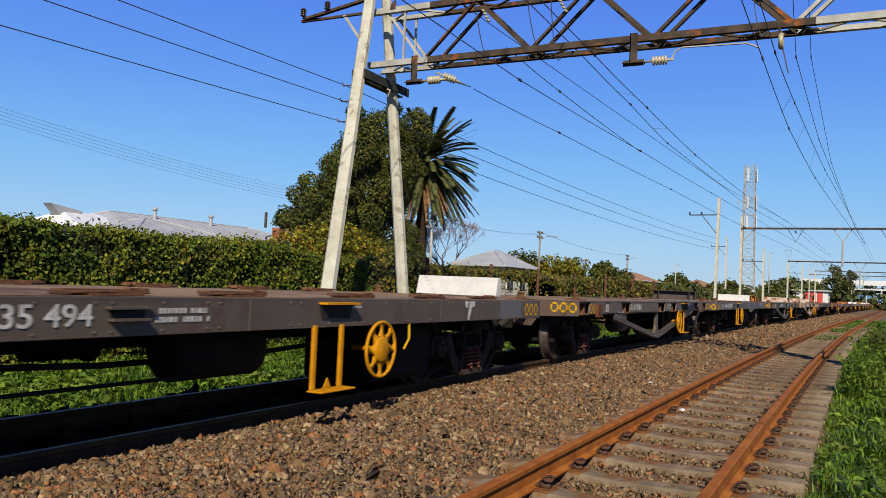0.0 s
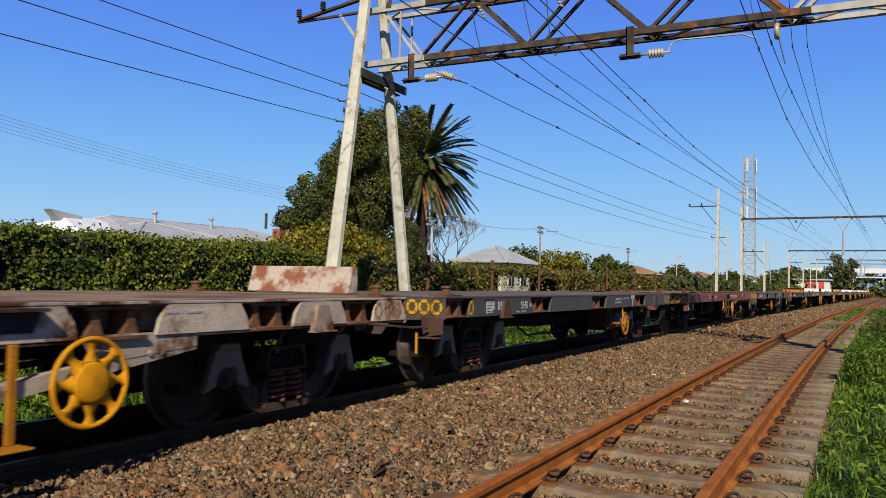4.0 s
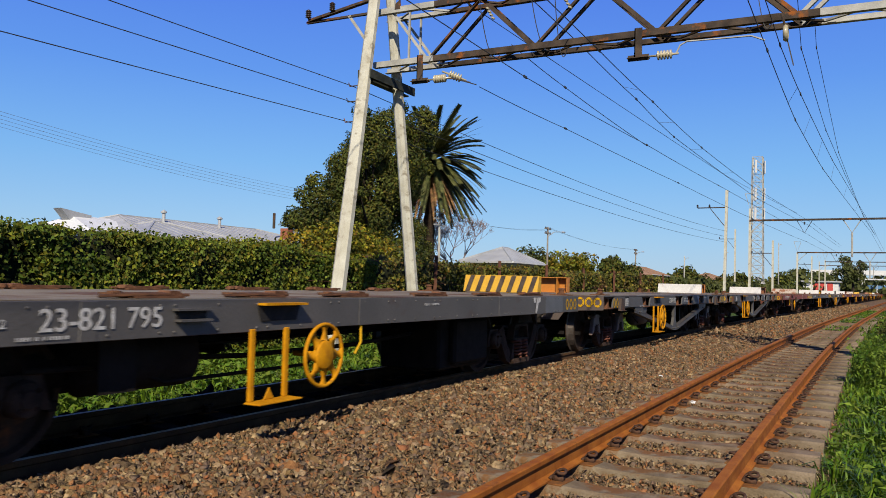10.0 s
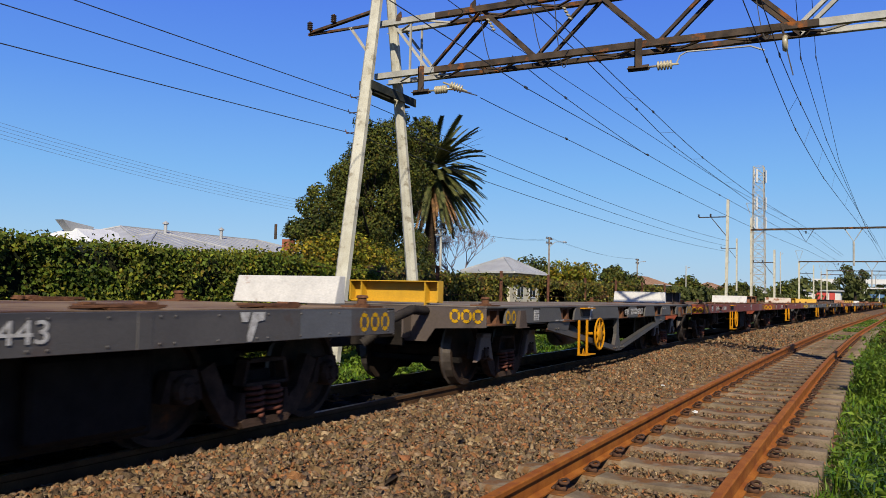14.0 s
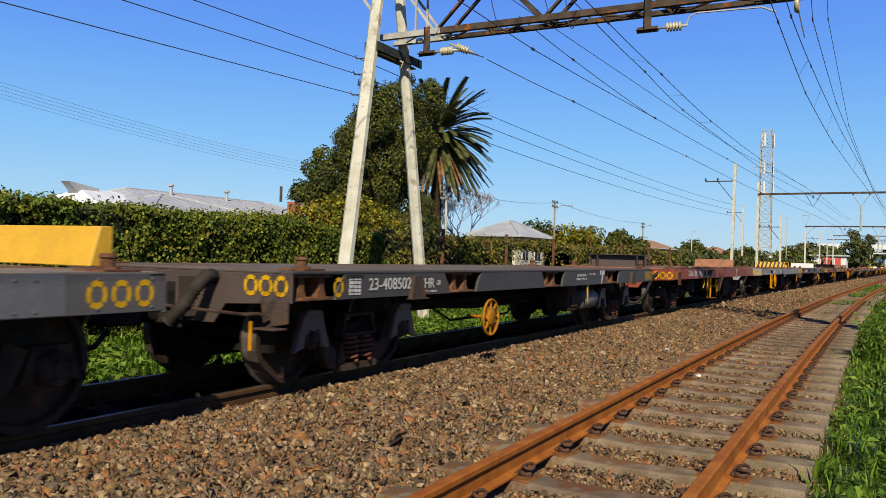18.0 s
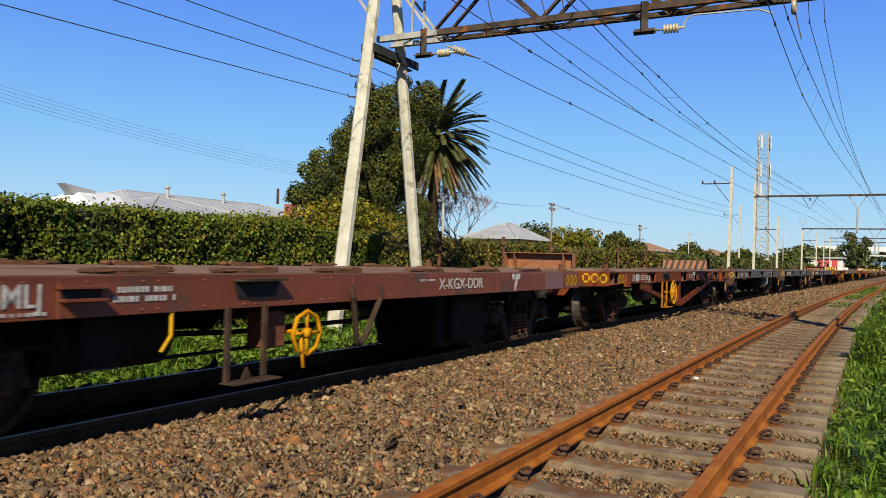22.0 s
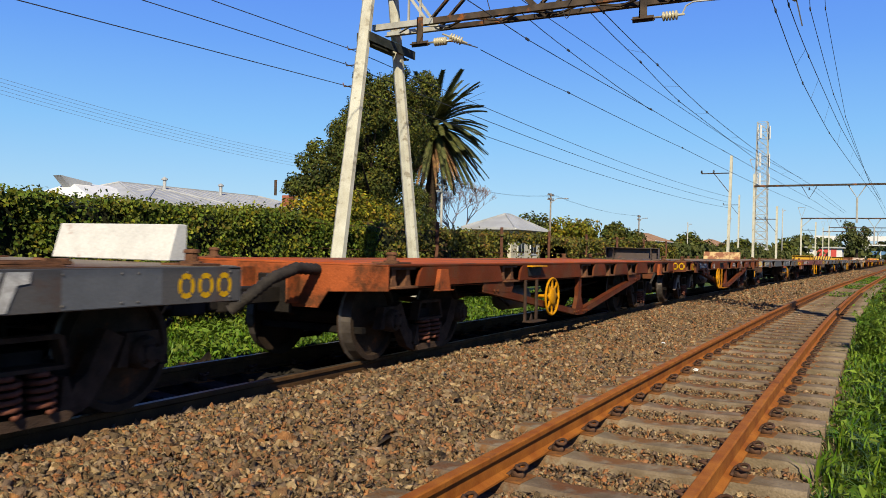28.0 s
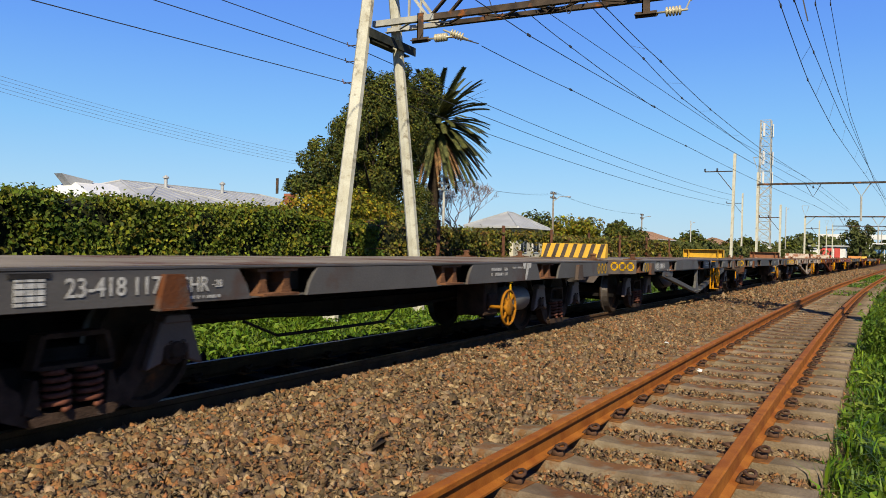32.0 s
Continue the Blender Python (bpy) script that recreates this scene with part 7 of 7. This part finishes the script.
def broad_weeds(name, count, s0, s1, o0, o1, z, size, mat, label):
    """Broad-leaved weeds: rosettes of bent leaves near the ground, in drifts."""
    s = s0 + (s1 - s0) * rng.random(count) ** 1.3
    o = rng.uniform(o0, o1, count)
    ok = np.array([noise.noise((a * 0.9, b * 0.9, 12)) > -0.12 for a, b in zip(s, o)])
    s, o = np.repeat(s[ok], 7), np.repeat(o[ok], 7)
    n = len(s)
    turn = rng.uniform(0, 6.283, n)
    o2, s2 = o + 0.07 * np.cos(turn), s + 0.07 * np.sin(turn)
    c = np.stack([*swept(s2, o2), z + rng.uniform(0.03, 0.2, n)], 1)
    nrm = np.stack([0.5 * np.cos(turn), 0.5 * np.sin(turn), np.ones(n)], 1)
    v, f = leaves(c, nrm, np.full(n, size), 0.55, 0.1, 0.35)
    tagged(new(name, cloud(name, v, f, mat)), label, "weeds", kind="stuff")


broad_weeds("weeds", 2600, 1.5, 30, -10.6, -7.3, -0.42, 0.11, "weed", "broad-leaved green weeds in the grass by the hedge")
broad_weeds("weeds", 900, 3, 26, -0.25, 1.2, -0.4, 0.09, "weed", "broad-leaved weeds in the grass beside the siding")
blades("weeds", 4200, 3, 60, -3.9, -2.6, -0.24, 0.02, 0.06, "straw", "sparse dry weeds in the ballast", 1.0, lambda s, o: np.array([noise.noise((a * 0.5, b * 2, 6)) > 0.25 for a, b in zip(s, o)]))


def weed_bush(s, off, h, n, mat, label, seed, spread=0.35):
    x, y, hd = along(s, off)
    t = thing("weed", label, "plant", "weeds beside the siding", m=pose(x, y, -0.42))
    r = random.Random(seed)
    st = Shape()
    cs, ns = [], []
    for i in range(n):
        a, l = r.uniform(0, 6.28), r.uniform(0.2, 1.0) * spread
        e = Vector((math.cos(a) * l, math.sin(a) * l, h * r.uniform(0.6, 1.05)))
        q = e * 0.5 + Vector((0, 0, 0.08))
        st.tube([(0.3 * e.x, 0.3 * e.y, 0), q, e], 0.004, 4, r1=0.002)
        for k in range(16):
            u = r.uniform(0.25, 1.0)
            cs.append(Vector((e.x * (0.3 + 0.7 * u), e.y * (0.3 + 0.7 * u), e.z * u)) + Vector((r.uniform(-1, 1), r.uniform(-1, 1), r.uniform(-1, 1))) * 0.05)
            ns.append((r.uniform(-1, 1), r.uniform(-1, 1), 0.7))
    part("stem", st.mesh("stem", "weed"), t)
    v, f = leaves(np.array([tuple(c) for c in cs]), np.array(ns), np.full(len(cs), 0.07), 0.45, 0.2)
    part("leaves", cloud("leaves", v, f, mat), t)


weed_bush(13.5, 0.0, 0.85, 46, "weed", "tall leafy green weed at the track's edge", 1, 0.3)
weed_bush(15.2, 0.25, 0.95, 46, "weed", "tall leafy green weed at the track's edge", 2, 0.4)
weed_bush(18.0, 0.3, 0.8, 40, "weed", "tall leafy green weed at the track's edge", 3, 0.5)
weed_bush(22.5, 0.6, 0.9, 40, "weed", "tall leafy green weed at the track's edge", 4, 0.6)
weed_bush(10.4, -0.5, 0.1, 30, "weed_yellow", "low yellow-flowering weed between sleeper ends", 5, 0.2)
weed_bush(14.2, -0.52, 0.12, 24, "weed", "low green tuft between sleeper ends", 6, 0.24)
weed_bush(16.4, -0.4, 0.14, 24, "weed", "low green tuft between sleeper ends", 16, 0.26)
weed_bush(33.5, SIDE, 0.12, 30, "weed_yellow", "low yellow-green weed between the rails", 7, 0.5)
weed_bush(36.5, SIDE - 0.2, 0.12, 30, "weed_yellow", "low yellow-green weed between the rails", 17, 0.5)
weed_bush(20.4, 0.45, 1.05, 50, "weed_dry", "tall dark brownish weed with dry stems", 18, 0.45)
weed_bush(23.4, 0.35, 1.0, 50, "weed_dry", "tall dark brownish weed with dry stems", 19, 0.5)


# ---------------------------------------------------------------- buildings
def hip_house(name, label, x0, x1, y0, y1, eave, ridge, wall, roof, hip=1.6, hip_b=None, windows=(), m=None):
    """A single-storey house with a hipped sheet roof. Windows are (y, z, w, h) on its side to the railway."""
    t = thing(name, label, "house")
    sh = Shape().box(x0, x1, y0, y1, -0.47, eave)
    part("wall", sh.mesh("wall", wall), t)
    o = 0.45
    a, b, c, d = (x0 - o, y0 - o, eave), (x1 + o, y0 - o, eave), (x1 + o, y1 + o, eave), (x0 - o, y1 + o, eave)
    xm = (x0 + x1) / 2
    e, f = (xm, y0 + hip, ridge), (xm, y1 - (hip_b or hip), ridge)
    rf = Shape().add([a, b, c, d, e, f], [(0, 1, 4), (1, 2, 5, 4), (2, 3, 5), (3, 0, 4, 5)])
    rf.add([(*p[:2], eave - 0.14) for p in (a, b, c, d)] + [a, b, c, d], [(0, 1, 5, 4), (1, 2, 6, 5), (2, 3, 7, 6), (3, 0, 4, 7), (3, 2, 1, 0)])
    ro = part("roof", rf.mesh("roof", roof), t)
    rid = Shape()
    for p, q in ((e, f), (a, e), (b, e), (c, f), (d, f)):
        rid.tube([p, q], 0.07, 5)
    part("ridge_cap", rid.mesh("ridge_cap", roof), ro)
    ribs = Shape()
    k = int((y1 - y0) / 0.6)
    for i in range(1, k):
        y = y0 + (y1 - y0) * i / k
        lim = min(1.0, (y - y0 + o) / (hip + o), (y1 + o - y) / ((hip_b or hip) + o))
        ribs.tube([(x1 + o, y, eave + 0.01), (x1 + o + (xm - x1 - o) * lim, y, eave + (ridge - eave) * lim + 0.01)], 0.02, 4)
    part("sheet_rib", ribs.mesh("sheet_rib", roof), ro)
    part("gutter", Shape().box(x1 + o, x1 + o + 0.12, y0 - o, y1 + o, eave - 0.12, eave - 0.01).mesh("gutter", "wall_white"), t)
    for (y, z, w, h) in windows:
        wn_ = part("window", Shape().box(x1 - 0.02, x1 + 0.05, y, y + w, z, z + h).mesh("window", "wall_white"), t)
        part("pane", Shape().box(x1 + 0.05, x1 + 0.056, y + 0.07, y + w / 2 - 0.03, z + 0.07, z + h - 0.07).mesh("pane", "glass"), wn_)
        part("pane", Shape().box(x1 + 0.05, x1 + 0.056, y + w / 2 + 0.03, y + w - 0.07, z + 0.07, z + h - 0.07).mesh("pane", "glass"), wn_)
    return t


h1 = hip_house("house", "long house with a pale grey sheet-metal roof", -41, -33, 29.5, 45.0, 3.35, 4.45, "wall_white", "zinc", 2.0, None, ((38.5, 1.4, 1.4, 1.2),))
for y in (34.0, 38.6):
    part("roof_vent", Shape().lathe([(0.1, 4.1), (0.1, 4.75), (0.18, 4.78), (0.18, 4.86), (0.0, 4.98)], "z", 10, at=(-36.2, y, 0)).mesh("roof_vent", "zinc"), h1)
hip_house("house", "house wing with a grey hipped roof", -37, -31.5, 28.5, 35.0, 3.15, 4.05, "wall_cream", "zinc", 3.0)
ga = thing("gabled_annex", "white-roofed gabled annex with a flared grey cowl", "house")
part("wall", Shape().box(-39, -34, 27.4, 29.8, -0.47, 3.3).mesh("wall", "wall_white"), ga)
part("roof", Shape().add([(-33.6, 27.0, 3.25), (-33.6, 30.8, 3.25), (-36.5, 30.4, 4.15), (-36.5, 28.1, 4.15), (-39.4, 27.0, 3.25), (-39.4, 30.8, 3.25)], [(0, 1, 2, 3), (4, 3, 2, 5), (0, 3, 4), (1, 5, 2)]).mesh("roof", "roof_white"), ga)
part("cowl", Shape().prism([(27.2, 4.45), (29.1, 4.2), (28.8, 3.75), (28.0, 3.65)], "x", -36.8, -36.2).mesh("cowl", "zinc"), ga, "flared grey roof cowl")
hip_house("house", "house with a grey roof and white fascia behind the tree", -46, -36, 41.0, 50, 3.3, 4.45, "wall_white", "zinc", 2.5)
ch = thing("chimney", "red brick chimney above the hedge", "chimney")
for i in range(26):
    w = 0.26 if i < 23 else 0.31
    part("brick_course", Shape().box(-34 - w, -34 + w, 42.6 - w, 42.6 + w, -0.47 + 0.19 * i, -0.47 + 0.19 * i + 0.175).mesh("brick_course", "brick_red"), ch)
part("flue", Shape().lathe([(0.09, 4.4), (0.09, 5.4), (0.0, 5.42)], "z", 8, at=(-34.3, 41.6, 0)).mesh("flue", "steel_dark"), ch)
hip_house("house", "low cream house with a grey hipped roof behind the hedge", -25.2, -22.0, 52.0, 57.5, 2.75, 3.85, "wall_cream", "zinc", 2.6, 2.0, ((53.2, 0.9, 1.2, 1.3), (55.6, 0.9, 1.2, 1.3)))
hip_house("house", "far house with a brown tiled roof", -36, -30, 128, 140, 3.3, 4.6, "wall_cream", "roof_tile", 2.5)
hip_house("house", "far house with a brown tiled roof", -33, -27, 176, 186, 3.3, 4.6, "wall_cream", "roof_tile", 2.5)


def utility_pole(x, y, h, label, arms=2, lamp=None, mat="pole_wood"):
    t = thing("utility_pole", label, "pole", "utility poles", m=pose(x, y, -0.45))
    part("pole", Shape().tube([(0, 0, 0), (0, 0, h)], 0.12, 8, r1=0.08).mesh("pole", mat, smooth=True), t)
    for k in range(arms):
        z = h - 0.25 - 0.45 * k
        part("crossarm", Shape().box(-0.06, 0.06, -0.8, 0.8, z, z + 0.1).mesh("crossarm", mat), t)
        for yy in (-0.7, -0.35, 0.35, 0.7):
            part("insulator", once("pin", lambda: Shape().lathe([(0.0, 0.0), (0.05, 0.02), (0.04, 0.12), (0.0, 0.15)], "z", 8).mesh("insulator", "glaze_dark")), t, m=pose(0, yy, z + 0.1))
    if lamp:
        part("lamp_arm", Shape().tube([(0, 0, h - 1.0), (0.1, lamp * 0.4, h - 0.4), (0.2, lamp, h - 0.25)], 0.035, 6).mesh("lamp_arm", "steel_grey"), t)
        part("lamp_head", Shape().prism([(0, -0.05), (0.7, -0.03), (0.65, 0.08), (0.1, 0.09)], "x", -0.12, 0.12).mesh("lamp_head", "zinc", bevel=0.02), t, m=pose(0.2, lamp, h - 0.27))
    return t


utility_pole(-27, 51.0, 6.8, "grey street-lamp pole with crossarms and a curved arm", 3, 3.0, "steel_grey")
utility_pole(-28, 76, 7.4, "wooden utility pole with crossarms and a lamp", 2, 3.8)
utility_pole(-28, 111, 6.9, "wooden utility pole with crossarms", 2, 3.0)
utility_pole(-28, 145, 7.3, "slim far street-lamp pole", 0, 1.5, "steel_grey")
utility_pole(-22, 150, 8.5, "slim far street-lamp pole", 0, 1.5, "steel_grey")
utility_pole(-14, 160, 10.5, "slim far street-lamp pole", 0, 1.5, "steel_grey")
utility_pole(-40, 8, 10.9, "wooden utility pole with crossarms", 2)
utility_pole(-40, 72, 8.1, "wooden utility pole with crossarms", 2)
tw = thing("telephone_lines", "thin black lines between the utility poles", "wires")
for dy in (-0.6, 0.6):
    wire([(-28, 76 + dy, 6.9), (-28, 111 + dy, 6.4)], 0.009, 0.5, parent=tw)
    wire([(-27, 51 + dy, 6.0), (-28, 76 + dy, 6.7)], 0.009, 0.4, parent=tw)

# lattice mobile-phone tower
tower = thing("lattice_tower", "tall grey lattice tower with white panel antennas", "tower", m=pose(-18.95, 171, -0.45))
H, W0, W1 = 28.2, 1.25, 0.95
cn = [(-1, -1), (1, -1), (1, 1), (-1, 1)]
for i, j in cn:
    part("tower_leg", Shape().tube([(i * W0, j * W0, 0), (i * W1, j * W1, H)], 0.09, 5).mesh("tower_leg", "steel_grey"), tower)
n = 17
for k in range(n):
    za, zb = H * k / n, H * (k + 1) / n
    wa, wb = W0 + (W1 - W0) * k / n, W0 + (W1 - W0) * (k + 1) / n
    for q in range(4):
        (i, j), (i2, j2) = cn[q], cn[(q + 1) % 4]
        part("tower_brace", Shape().tube([(i * wa, j * wa, za), (i2 * wb, j2 * wb, zb)], 0.055, 4).tube([(i2 * wa, j2 * wa, za), (i * wb, j * wb, zb)], 0.055, 4).tube([(i * wb, j * wb, zb), (i2 * wb, j2 * wb, zb)], 0.05, 4).mesh("tower_brace", "steel_grey"), tower)
for z in (H - 2.0, H - 7.5, H - 11.5):
    for a in range(3):
        t_ = radians(120 * a + 20)
        part("antenna", Shape().box(-0.2, 0.2, -0.1, 0.1, -1.3, 1.3).mesh("antenna", "wall_white", bevel=0.05), tower, "white panel antenna", m=pose(1.35 * math.cos(t_), 1.35 * math.sin(t_), z, 0, 0, 120 * a + 110))
part("cabin", Shape().box(-2.5, 1.5, -3, 1, 0, 3.2).mesh("cabin", "wall_white", bevel=0.05), tower, "white equipment cabin")

# the station far down the line
st = thing("station", "low white station building with red and blue panels", "building", m=pose(-2.0, 196, -0.45))
part("wall", Shape().box(-10, -3, 0, 12, 0, 3.8).mesh("wall", "wall_white"), st)
part("roof", Shape().box(-10.5, -2.5, -0.5, 12.5, 3.8, 4.1).mesh("roof", "zinc"), st)
for x in (-8.0, -6.6, -5.2):
    part("panel", Shape().box(x, x + 1.1, -0.1, 0, 0.6, 3.6).mesh("panel", "wall_red"), st, "red wall panel")
sg = thing("station_canopy", "white platform canopy on slim posts", "canopy", m=pose(3.5, 205, -0.45))
part("roof", Shape().box(-4, 22, 0, 14, 4.6, 4.9).mesh("roof", "wall_white"), sg)
part("fascia", Shape().box(-4, 6, -0.1, 0, 2.6, 3.4).mesh("fascia", "wall_blue"), sg, "blue sign board")
for x in range(-4, 22, 3):
    part("post", Shape().tube([(x, 0, 0), (x, 0, 4.6)], 0.13, 6).mesh("post", "wall_white"), sg)
fb = thing("footbridge", "white footbridge with stairs over the tracks", "bridge", m=pose(-6, 222, -0.45))
part("span", Shape().box(-6, 30, 0, 2, 6.0, 6.3).box(-6, 30, 0, 0.08, 6.3, 7.2).mesh("span", "wall_white"), fb)
part("stair", Shape().prism([(-6, 6.2), (-13, 0.2), (-13, -0.2), (-6, 5.7)], "y", 0, 2).mesh("stair", "wall_white"), fb)
for x in (-5.5, 6, 18, 29):
    part("pier", Shape().box(x - 0.25, x + 0.25, 0.6, 1.3, 0, 6.0).mesh("pier", "wall_white"), fb)


motions()
